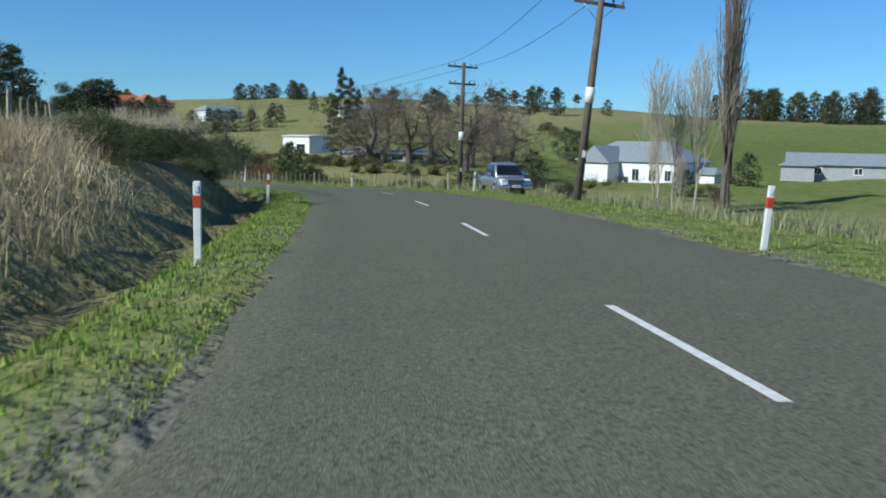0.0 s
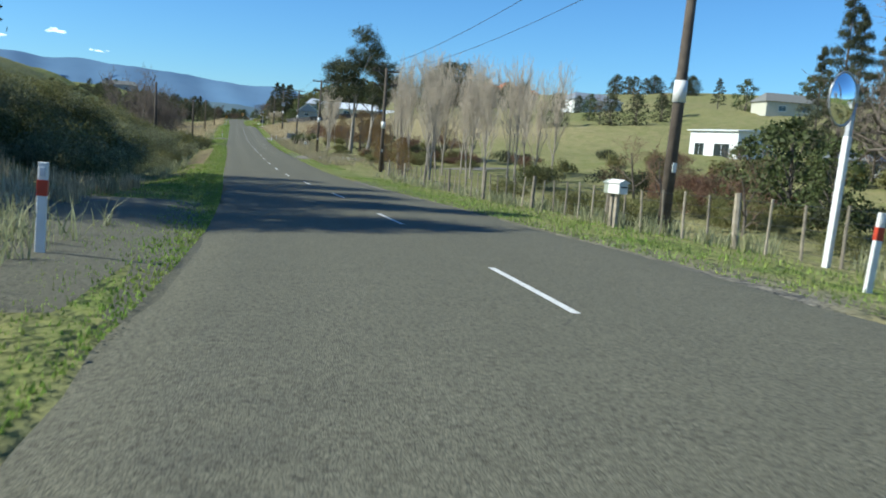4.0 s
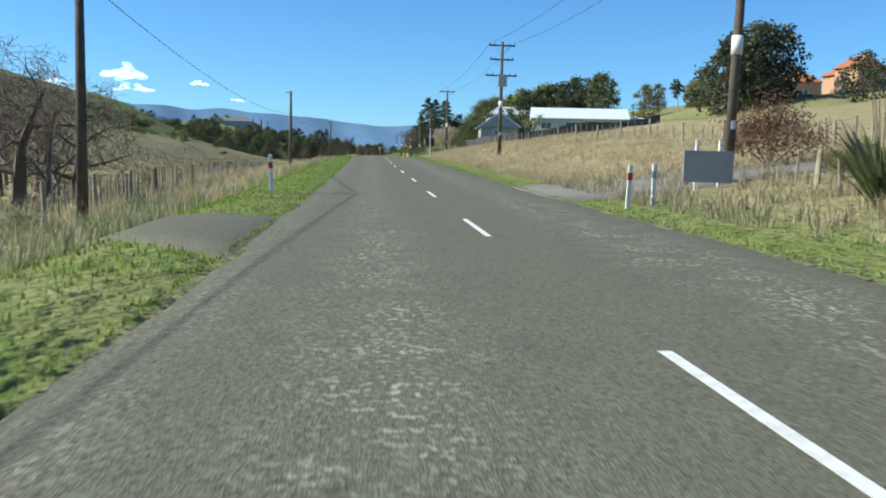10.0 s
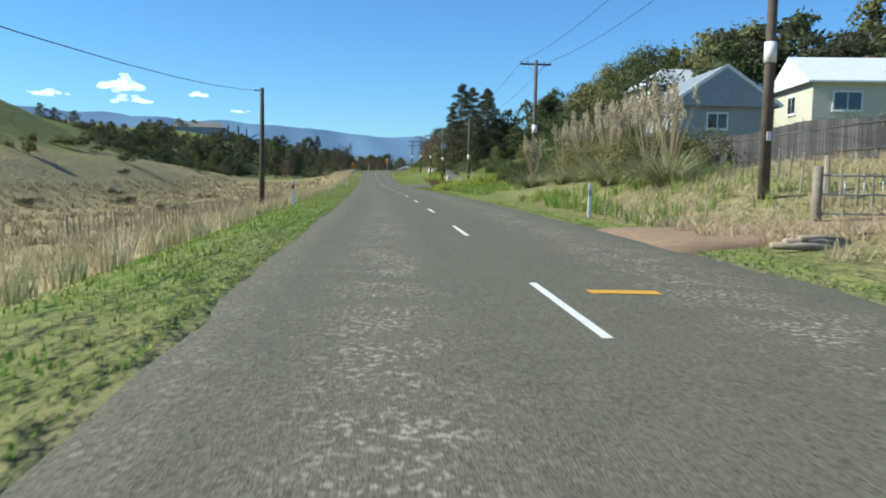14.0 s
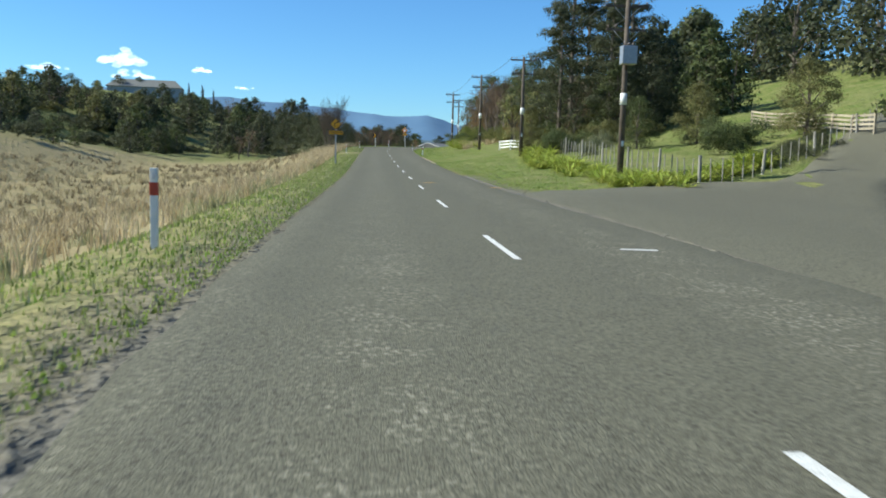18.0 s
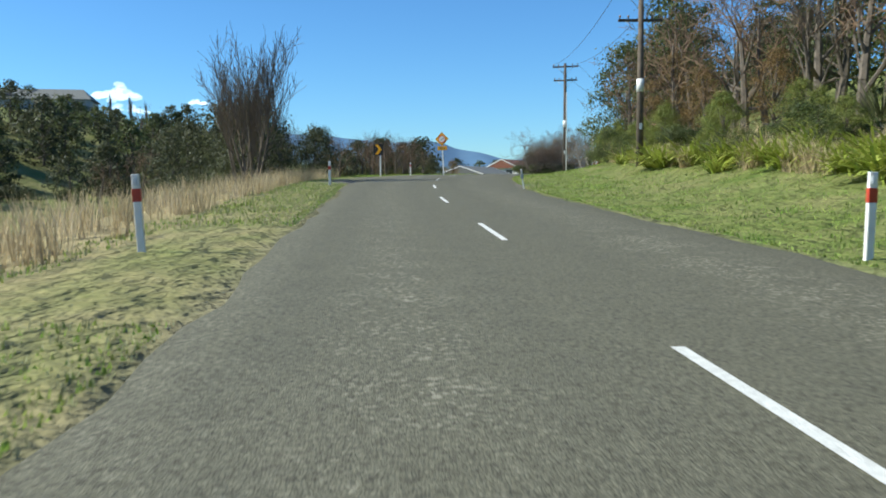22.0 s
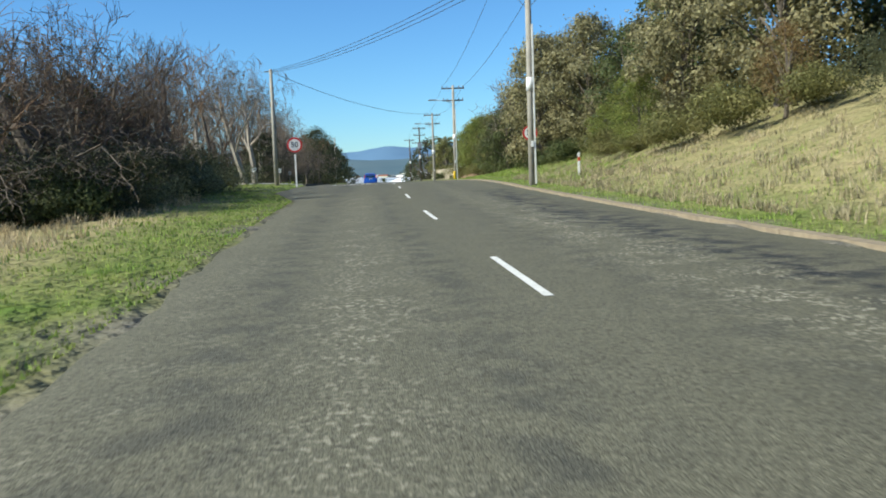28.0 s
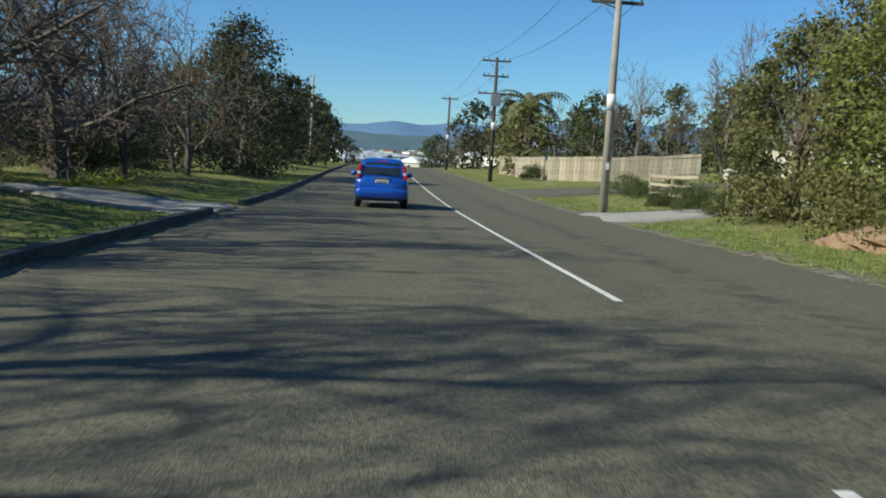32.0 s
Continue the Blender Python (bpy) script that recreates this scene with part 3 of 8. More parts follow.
def build_road():
    s = np.arange(-75, 1250, 1.0)
    rows, tr, sc = [], [], []
    cols = [-1.0, -0.9, -0.82, -0.75, -0.68, -0.6, -0.48, -0.36, -0.24, -0.12, 0, 0.12, 0.24, 0.36, 0.48, 0.6, 0.75, 0.9, 1.0]
    for v in s:
        c, d = on_line(v)
        el, er = float(edge_left(v)), float(edge_right(v))
        for k in cols:
            u = k * (el if k < 0 else er)
            if abs(k) == 1.0:
                u += 0.05 * math.sin(v * 1.7 + k) + 0.06 * math.sin(v * 0.61 + 2 * k) + 0.03 * math.sin(v * 4.1)
            z = c[2] + 0.03 * (1 - abs(k)) - 0.02 - (0.04 if abs(k) == 1.0 else 0)
            rows.append((c[0] + d[1] * u, c[1] - d[0] * u, z))
            wear = (0.25 if v < 95 else 1.0) * (math.exp(-((u + 0.85) / 0.35) ** 2) + math.exp(-((u - 0.9) / 0.35) ** 2) + math.exp(-((u - 2.4) / 0.4) ** 2)) + math.exp(-((u + 2.6) / 0.38) ** 2)
            bleed = float(np.interp(v, [25, 38, 72, 84, 520, 545, 640, 660], [0.1, 1, .9, .1, .1, .4, .5, .6]))
            tr.append(min(1.0, wear * bleed + (0.75 if 545 < v < 640 and 2.6 < u < 3.6 else 0)))
            mid = math.exp(-((u + 1.7) / 0.45) ** 2) + 1.2 * math.exp(-((u - 1.9) / 0.7) ** 2) + 0.45 * math.exp(-((u + 3.1) / 0.35) ** 2)
            sc.append(min(1.0, mid * float(np.interp(v, [100, 150, 200, 260, 400, 420, 480, 590, 620, 645, 660], [.1, .3, 1, 1, 1, .4, .7, .3, 1, .3, 0]))))
    n = len(cols)
    faces = [(i * n + k, i * n + k + 1, (i + 1) * n + k + 1, (i + 1) * n + k) for i in range(len(s) - 1) for k in range(n - 1)]
    me = mesh_of("road", rows, faces, M_ROAD, smooth=True)
    for key, v in (("track", tr), ("scab", sc)):
        a = me.attributes.new(key, "FLOAT", "POINT")
        a.data.foreach_set("value", np.array(v, dtype=np.float32))
    return tagged(new("road", me), "worn grey chipseal two-lane country road", "road", kind="structure")

def strip_mesh(name, s0, s1, u0, u1, mat, lift=0.006, step=0.5):
    """A painted strip on the road between two distances and two offsets (numbers or functions of s)."""
    n = max(2, int((s1 - s0) / step) + 1)
    v = []
    for t in np.linspace(s0, s1, n):
        c, d = on_line(t)
        for q in (u0, u1):
            u = q(t) if callable(q) else q
            e = float(edge_left(t) if u < 0 else edge_right(t))
            v.append((c[0] + d[1] * u, c[1] - d[0] * u, c[2] + 0.03 * (1 - min(1, abs(u) / e)) - 0.02 + lift))
    return mesh_of(name, v, [(2 * i, 2 * i + 1, 2 * i + 3, 2 * i + 2) for i in range(n - 1)], mat)

ground = build_ground()
road = build_road()

# ---- road markings ----
def SIDE(s):
    """How far the painted line strays from the middle of the seal."""
    return float(np.interp(s, [0, 24, 34, 45, 57, 66, 75, 86, 97, 108, 125, 152, 175, 196, 225, 247, 265, 295, 310, 390, 455, 487, 515, 526, 545, 557, 566, 590, 640, 657, 675, 690],
                           [-.2, -.08, .2, .89, .75, .5, .2, .14, .2, .28, .05, -.1, .0, .13, -.1, -.04, -.22, 0, -.08, 0, .04, .02, -.1, .08, .04, -.1, -.15, -.06, -.1, -.12, .03, .1]))
DASH_AT = [4, 24, 44, 64, 84, 144, 174, 214, 244, 264, 294, 314, 384, 414, 434, 454, 474, 494, 514, 524, 534, 544, 554, 564, 574, 584, 624, 634, 654, 674]
DASH_ON = [.05, .6, 1.6, 1.63, 1.6, 1.15, 1.3, 1.3, 1.3, .55, 1.7, .95, 1.35, 1.1, 1.5, 1.3, 1.05, .6, .5, .35, .5, -.1, .2, -.15, .35, .1, .15, 0, .4, .8]
for k in range(-6, 69):
    s0 = 4.0 + 10.0 * k
    s0 += float(np.interp(s0, DASH_AT, DASH_ON))
    mark = part("centre_line_dash", strip_mesh("centre_line_dash", s0, s0 + 3.1, SIDE(s0) - 0.045, SIDE(s0) + 0.045, M_PAINT), road)
solid = part("centre_line", strip_mesh("centre_line", 693.0, 900, 0.58, 0.67, M_PAINT, step=1.0), road, "solid white centre line")

# ---- plants ----
def leaf_mat(name, c, c2, island=0.45, tr=0.4):
    return material(name, c, 0.6, c2, 1.2, 0.9, island=island, translucent=tr, spec=0.25)

M_LEAF = leaf_mat("evergreen_leaves", (0.075, 0.1, 0.034), (0.12, 0.13, 0.048))
M_LEAF_DARK = leaf_mat("dark_foliage", (0.056, 0.066, 0.032), (0.092, 0.094, 0.045))
M_LEAF_OLIVE = leaf_mat("olive_foliage", (0.145, 0.15, 0.05), (0.21, 0.19, 0.075))
M_LEAF_BRIGHT = leaf_mat("bright_foliage", (0.16, 0.2, 0.045), (0.23, 0.23, 0.065))
M_LEAF_GREY = leaf_mat("grey_green_foliage", (0.15, 0.17, 0.085), (0.24, 0.235, 0.13))
M_LEAF_RUST = leaf_mat("rusty_foliage", (0.24, 0.15, 0.06), (0.17, 0.12, 0.055))
M_LEAF_PALE = leaf_mat("pale_tassel_foliage", (0.3, 0.265, 0.14), (0.2, 0.185, 0.09))
M_LEAF_RED = leaf_mat("red_brown_twigs", (0.15, 0.08, 0.05), (0.2, 0.125, 0.08))
M_BARK = material("grey_brown_bark", (0.16, 0.13, 0.1), 0.9, (0.09, 0.075, 0.06), 5, 0.8, 0.6, 18)
M_BARK_PALE = material("pale_bark", (0.38, 0.33, 0.27), 0.85, (0.24, 0.2, 0.16), 4, 0.8, 0.4, 18)
M_TWIG = material("winter_twigs", (0.19, 0.15, 0.115), 0.9, (0.12, 0.095, 0.075), 3, 0.8)
M_TWIG_PALE = material("pale_winter_twigs", (0.42, 0.36, 0.28), 0.9, (0.31, 0.26, 0.2), 3, 0.8)
M_TWIG_WARM = material("russet_twigs", (0.22, 0.14, 0.085), 0.9, (0.14, 0.09, 0.06), 3, 0.8)
M_FLAX = leaf_mat("flax_blades", (0.11, 0.13, 0.055), (0.17, 0.16, 0.08), 0.4, 0.2)
M_FLAX_PALE = leaf_mat("sword_leaves", (0.22, 0.24, 0.085), (0.33, 0.3, 0.14), 0.5, 0.3)
M_AGAP = leaf_mat("strap_leaves", (0.28, 0.36, 0.05), (0.42, 0.42, 0.1), 0.4, 0.3)
M_PLUME = leaf_mat("pampas_plumes", (0.55, 0.47, 0.33), (0.42, 0.35, 0.24), 0.2, 0.3)
M_GRASS = leaf_mat("green_grass_blades", (0.17, 0.27, 0.045), (0.3, 0.34, 0.09), 0.5, 0.3)
M_STRAW = material("dry_grass_blades", (0.6, 0.5, 0.33), 0.6, (0.47, 0.39, 0.25), 1.2, 0.9, island=0.4, translucent=0.3, spec=0.25, colour3=(0.4, 0.31, 0.17), scale3=0.4)
M_SEDGE = leaf_mat("brown_sedge_blades", (0.26, 0.2, 0.12), (0.17, 0.14, 0.08), 0.4, 0.3)
M_FEN = leaf_mat("fen_grass_blades", (0.4, 0.33, 0.21), (0.27, 0.245, 0.14), 0.45, 0.3)
M_STRAW_GREY = leaf_mat("rank_grass_blades", (0.36, 0.35, 0.2), (0.24, 0.26, 0.12), 0.4, 0.3)

def unit(v):
    return v / np.maximum(np.linalg.norm(v, axis=-1, keepdims=True), 1e-6)

FINE = [1.7]

def leaf_quads(rng, pos, size, aspect=0.55, up=0.0):
    """A leaf of four corners at each position; it lies along the crown's skin where the outward way is given, else at random."""
    n = len(pos)
    size = size / FINE[0] ** 0.5
    if pos.shape[1] == 6:
        out = unit(pos[:, 3:] + 0.62 * rng.normal(size=(n, 3)))
        pos = pos[:, :3]
        a = unit(np.cross(out, rng.normal(size=(n, 3))))
        b = np.cross(out, a)
    else:
        a = unit(rng.normal(size=(n, 3)) + np.array([0, 0, up]))
        b = unit(np.cross(a, rng.normal(size=(n, 3))))
    k = (size * rng.uniform(0.6, 1.35, n))[:, None]
    a, b = a * k, b * k * aspect
    return np.stack([pos - a * 0.5, pos + b * 0.5, pos + a * 0.55, pos - b * 0.5], 1)

def lobed(rng, lobes, clumps, leaves, spread):
    """Leaf positions on the skins of lobes (x, y, z, radius, flatness), each with its outward way."""
    clumps, leaves = max(5, round(clumps * FINE[0] ** 0.5)), max(3, round(leaves * FINE[0] ** 0.5))
    out = []
    for x, y, z, r, fl in lobes:
        d = unit(rng.normal(size=(clumps, 3)))
        d[:, 2] = np.where(d[:, 2] < -0.3, -d[:, 2] * 0.6, d[:, 2])
        c = np.array([x, y, z]) + d * r * rng.uniform(0.65, 1.08, (clumps, 1)) * np.array([1, 1, fl])
        g = rng.normal(size=(clumps, leaves, 3))
        q = np.concatenate([c[:, None] + g * spread, d[:, None] + 0.5 * g], -1)
        out.append(q.reshape(-1, 6))
    return np.vstack(out)

def limb_mesh(name, limbs, mat, sides=5):
    """Tapered limbs (p0, p1, r0, r1) joined into one mesh."""
    p0 = np.array([l[0] for l in limbs], float)
    p1 = np.array([l[1] for l in limbs], float)
    r0, r1 = np.array([l[2] for l in limbs]), np.array([l[3] for l in limbs])
    d = unit(p1 - p0)
    ref = np.where(np.abs(d[:, 2:3]) > 0.8, [[1.0, 0, 0]], [[0, 0, 1.0]])
    a = unit(np.cross(d, ref))
    b = np.cross(d, a)
    w = 2 * np.pi * np.arange(sides) / sides
    ring = a[:, None] * np.cos(w)[None, :, None] + b[:, None] * np.sin(w)[None, :, None]
    lo, hi = p0[:, None] + ring * r0[:, None, None], p1[:, None] + ring * r1[:, None, None]
    nx = np.roll(np.arange(sides), -1)
    q = np.stack([lo, lo[:, nx], hi[:, nx], hi], 2).reshape(-1, 4, 3)
    return quads_mesh(name, q, mat)

def branch_out(rng, H, spread, trunk_r, first=0.25, kids=(7, 5, 5, 5), lean=0.0, droop=0.0, upright=0.5, gnarl=0.25, trunks=1):
    """A bare tree as limbs: trunk, boughs, branches, twigs."""
    kids = kids[:3] if FINE[0] < 0.5 and len(kids) > 3 else kids
    thin = 0.015 if FINE[0] >= 0.5 else 0.024
    limbs, tips = [], []
    def grow(p, d, length, r, level):
        n = 4 if level == 0 else 3
        q, pts = np.array(p, float), [np.array(p, float)]
        dd = np.array(d, float)
        for i in range(n):
            dd = unit(dd + rng.normal(size=3) * gnarl * (0.4 if level == 0 else 1) + np.array([0, 0, (upright * 0.25 if level < 3 else -droop)]))
            q2 = q + dd * length / n
            ra, rb = r * (1 - 0.75 * i / n), r * (1 - 0.75 * (i + 1) / n)
            limbs.append((q, q2, ra, max(rb, thin * 0.7)))
            q = q2
            pts.append(q)
        if level >= len(kids):
            tips.append(q)
            return
        k = kids[level]
        for j in range(k):
            f = first + (1 - first) * (j + rng.uniform(0.1, 0.9)) / k if level == 0 else 0.25 + 0.75 * (j + rng.uniform(0, 0.9)) / k
            i = min(int(f * n), n - 1)
            base = pts[i] + (pts[i + 1] - pts[i]) * (f * n - i)
            az = 2.4 * j + rng.uniform(-0.6, 0.6)
            side = unit(np.cross(dd, [math.cos(az), math.sin(az), 0.3]))
            nd = unit(unit(pts[i + 1] - pts[i]) * upright + side * spread + np.array([0, 0, 0.15]))
            grow(base, nd, length * rng.uniform(0.42, 0.62) * (1.15 - 0.35 * f if level == 0 else 1), max(r * (1 - 0.75 * f) * 0.55, thin), level + 1)
    for i in range(trunks):
        a = 6.28 * i / trunks + rng.uniform(0, 1)
        off = np.array([math.cos(a), math.sin(a), 0]) * (0.0 if trunks == 1 else trunk_r * 2.2)
        grow(off, unit(np.array([math.cos(a) * 0.3 * (trunks > 1) + lean, math.sin(a) * 0.3 * (trunks > 1), 1.0])), H * (0.62 if trunks == 1 else 0.66), trunk_r, 0)
    return limbs, np.array(tips)

SPECIES = {}

def species(name):
    def keep(fn):
        SPECIES[name] = [fn, {}]
        return fn
    return keep

def rooted(name, label, category, parts):
    if parts[0][0] == "stem" and name.endswith("bush") and name != "russet_bush":
        parts = parts[1:]
    if len(parts) == 1:
        return tagged(new(name, parts[0][1]), label, category)
    root = new(name)
    tagged(root, label, category)
    for pn, me in parts:
        part(pn, me, root)
    return root

def crown_tree(rng, H, R, leaf, bark, low=0.25, lobes=16, clumps=28, leaves=10, size=0.29, trunk_r=0.2, cone=0.0, flat=0.8):
    ls = []
    for i in range(lobes):
        f = (i + 0.5) / lobes
        z = H * (low + (1 - low) * f)
        w = math.sin(math.pi * min(1, 0.18 + 0.82 * f)) ** 0.6 if not cone else (1 - f) ** cone
        a = 2.4 * i + rng.uniform(-0.5, 0.5)
        r = R * rng.uniform(0.3, 0.48) * (0.55 + 0.45 * w)
        d = max(0.0, R * w - r * 0.7) * rng.uniform(0.55, 1.0)
        ls.append((d * math.cos(a), d * math.sin(a), z - r * 0.4, r, flat))
    pos = lobed(rng, ls, clumps, leaves, R * 0.055 + 0.05)
    crown = quads_mesh("crown", leaf_quads(rng, pos, size), leaf)
    limbs = [((0, 0, -0.3), (0.03 * H, 0.02 * H, H * 0.4), trunk_r, trunk_r * 0.6), ((0.03 * H, 0.02 * H, H * 0.4), (0, 0, H * 0.85), trunk_r * 0.6, trunk_r * 0.15)]
    for x, y, z, r, _ in ls:
        limbs.append(((0.01 * H, 0.01 * H, max(0.15 * H, z * 0.55)), (x * 0.9, y * 0.9, z), trunk_r * 0.35, 0.03))
    return [("trunk", limb_mesh("trunk", limbs, bark, 7)), ("crown", crown)]

@species("evergreen")
def sp_evergreen(rng):
    return rooted("evergreen_tree", "dense dark green evergreen tree beside the road", "tree", crown_tree(rng, 8, 3.6, M_LEAF, M_BARK, low=0.02, clumps=29, leaves=11, size=0.235))

@species("dark_tree")
def sp_dark(rng):
    return rooted("dark_tree", "almost black-green spreading evergreen tree", "tree", crown_tree(rng, 9, 4.8, M_LEAF_DARK, M_BARK, low=0.0, lobes=20, flat=0.7))

@species("olive_tree")
def sp_olive(rng):
    return rooted("olive_green_tree", "bushy olive-green broadleaf tree", "tree", crown_tree(rng, 7, 3.3, M_LEAF_OLIVE, M_BARK, low=0.02, clumps=36, leaves=13, size=0.21))

@species("bright_tree")
def sp_bright(rng):
    return rooted("broadleaf_tree", "glossy yellow-green broadleaf tree with dense sunlit leaves", "tree", crown_tree(rng, 8, 3.6, M_LEAF_BRIGHT, M_BARK, low=0.08, lobes=18, clumps=36, leaves=13, size=0.2))

@species("rust_tree")
def sp_rust(rng):
    return rooted("rusty_tree", "tree with thin russet winter foliage", "tree", crown_tree(rng, 7, 2.8, M_LEAF_RUST, M_BARK, clumps=24, leaves=11, size=0.15))

@species("tassel_tree")
def sp_tassel(rng):
    return rooted("tassel_tree", "tree hung with pale straw-coloured tassels", "tree", crown_tree(rng, 9, 3.8, M_LEAF_PALE, M_BARK, low=0.1, lobes=18, clumps=36, leaves=14, size=0.27))

@species("gum")
def sp_gum(rng):
    limbs, tips = branch_out(rng, 15, 0.6, 0.3, 0.35, (5, 4), upright=0.9, gnarl=0.2)
    ls = [(p[0], p[1], p[2], rng.uniform(1.0, 1.7), 0.8) for p in tips]
    pos = lobed(rng, ls, 44, 14, 0.26)
    return rooted("gum_tree", "tall pale-stemmed gum tree with dark grey-green crown", "tree", [("trunk", limb_mesh("trunk", limbs, M_BARK_PALE, 7)), ("crown", quads_mesh("crown", leaf_quads(rng, pos, 0.24), M_LEAF_DARK))])

@species("pine")
def sp_pine(rng):
    ls, limbs = [], [((0, 0, -0.3), (0.1, 0, 9), 0.28, 0.14), ((0.1, 0, 9), (0, 0, 14), 0.14, 0.03)]
    for i in range(26):
        f = i / 25
        z = 1.8 + 11.6 * f
        a = 2.4 * i
        w = 3.9 * (1 - f) ** 0.75 * rng.uniform(0.65, 1.1) + 0.25
        ls.append((w * 0.72 * math.cos(a), w * 0.72 * math.sin(a), z + 0.2 * w, 0.42 * w + 0.3, 0.34))
        limbs.append(((0, 0, z - 0.3), (w * 0.9 * math.cos(a), w * 0.9 * math.sin(a), z + 0.25 * w), 0.06, 0.015))
    pos = lobed(rng, ls, 30, 12, 0.16)
    return rooted("conifer", "tall dark conifer with layered drooping boughs", "conifer", [("trunk", limb_mesh("trunk", limbs, M_BARK, 6)), ("crown", quads_mesh("crown", leaf_quads(rng, pos, 0.3, 0.3), M_LEAF_DARK))])

@species("norfolk")
def sp_norfolk(rng):
    ls, limbs = [], [((0, 0, -0.3), (0, 0, 12), 0.2, 0.03)]
    pos = []
    for i in range(15):
        z = 1.5 + 10 * i / 14
        w = 2.6 * (1 - i / 14) ** 0.8 + 0.3
        for j in range(7):
            a = 0.9 * j + i
            limbs.append(((0, 0, z), (w * math.cos(a), w * math.sin(a), z + 0.25 * w), 0.05, 0.012))
            t = rng.uniform(0.15, 1, (24, 1))
            pos.append(np.array([[w * math.cos(a), w * math.sin(a), 0.25 * w]]) * t + np.array([0, 0, z]) + rng.normal(size=(24, 3)) * 0.12)
    return rooted("tiered_pine", "symmetrical tiered pine with flat whorled branches", "conifer", [("trunk", limb_mesh("trunk", limbs, M_BARK, 5)), ("crown", quads_mesh("crown", leaf_quads(rng, np.vstack(pos), 0.3, 0.4), M_LEAF_DARK))])

@species("cypress")
def sp_cypress(rng):
    return rooted("slim_conifer", "slim upright green garden conifer", "conifer", crown_tree(rng, 5, 0.9, M_LEAF, M_BARK, low=0.03, lobes=14, clumps=30, leaves=9, size=0.18, trunk_r=0.08))

@species("bush")
def sp_bush(rng):
    ls = [(rng.normal() * 0.8, rng.normal() * 0.8, rng.uniform(0.2, 1.0), rng.uniform(0.5, 0.9), 0.8) for _ in range(9)]
    limbs = [((0, 0, -0.1), (x, y, z), 0.04, 0.012) for x, y, z, _, _ in ls]
    return rooted("bush", "rounded dark green bush in rough grass", "bush", [("stem", limb_mesh("stem", limbs, M_BARK, 4)), ("foliage", quads_mesh("foliage", leaf_quads(rng, lobed(rng, ls, 48, 14, 0.1), 0.09), M_LEAF))])

@species("dark_bush")
def sp_dark_bush(rng):
    ls = [(rng.normal() * 0.9, rng.normal() * 0.9, rng.uniform(0.2, 0.9), rng.uniform(0.5, 0.8), 0.75) for _ in range(9)]
    limbs = [((0, 0, -0.1), (x, y, z), 0.04, 0.012) for x, y, z, _, _ in ls]
    return rooted("dark_bush", "scrubby dark brown-green gorse bush", "bush", [("stem", limb_mesh("stem", limbs, M_BARK, 4)), ("foliage", quads_mesh("foliage", leaf_quads(rng, lobed(rng, ls, 48, 14, 0.11), 0.082, 0.4), M_LEAF_DARK))])

@species("grey_bush")
def sp_grey_bush(rng):
    ls = [(rng.normal() * 0.9, rng.normal() * 0.9, rng.uniform(0.1, 0.7), rng.uniform(0.4, 0.8), 0.8) for _ in range(9)]
    limbs = [((0, 0, -0.1), (x, y, z), 0.03, 0.01) for x, y, z, _, _ in ls]
    return rooted("grey_green_bush", "tangled grey-green scrub on the bank", "bush", [("stem", limb_mesh("stem", limbs, M_BARK, 4)), ("foliage", quads_mesh("foliage", leaf_quads(rng, lobed(rng, ls, 46, 13, 0.14), 0.12, 0.26), M_LEAF_GREY))])

@species("olive_bush")
def sp_olive_bush(rng):
    ls = [(rng.normal() * 0.7, rng.normal() * 0.7, rng.uniform(0.2, 0.9), rng.uniform(0.5, 0.8), 0.85) for _ in range(8)]
    limbs = [((0, 0, -0.1), (x, y, z), 0.03, 0.01) for x, y, z, _, _ in ls]
    return rooted("olive_bush", "sunlit olive-green shrub in rough roadside grass", "bush", [("stem", limb_mesh("stem", limbs, M_BARK, 4)), ("foliage", quads_mesh("foliage", leaf_quads(rng, lobed(rng, ls, 46, 13, 0.12), 0.1), M_LEAF_OLIVE))])

@species("red_bush")
def sp_red_bush(rng):
    ls = [(rng.normal() * 0.8, rng.normal() * 0.8, rng.uniform(0.3, 1.1), rng.uniform(0.5, 0.8), 0.9) for _ in range(8)]
    limbs = [((0, 0, -0.1), (x, y, z), 0.03, 0.01) for x, y, z, _, _ in ls]
    return rooted("russet_bush", "rounded russet-brown leafless winter shrub", "bush", [("stem", limb_mesh("stem", limbs, M_TWIG_WARM, 4)), ("foliage", quads_mesh("foliage", leaf_quads(rng, lobed(rng, ls, 30, 10, 0.14), 0.2, 0.16), M_LEAF_RED))])

def bare_parts(rng, bark, twig, *a, **k):
    limbs, tips = branch_out(rng, *a, **k)
    big = [l for l in limbs if l[2] >= 0.045]
    small = [l for l in limbs if l[2] < 0.045]
    return [("trunk", limb_mesh("trunk", big, bark, 6)), ("twig_crown", limb_mesh("twig_crown", small, twig, 3))]

@species("oak")
def sp_oak(rng):
    return rooted("bare_spreading_tree", "leafless wide-spreading winter tree with twisted limbs", "tree", bare_parts(rng, M_BARK, M_TWIG, 11, 1.45, 0.36, 0.16, (9, 7, 6, 4), upright=0.3, gnarl=0.35))

@species("bare")
def sp_bare(rng):
    return rooted("bare_tree", "leafless grey-brown winter tree", "tree", bare_parts(rng, M_BARK, M_TWIG, 10, 0.55, 0.2, 0.15, (8, 5, 4, 3), upright=0.8, gnarl=0.2))

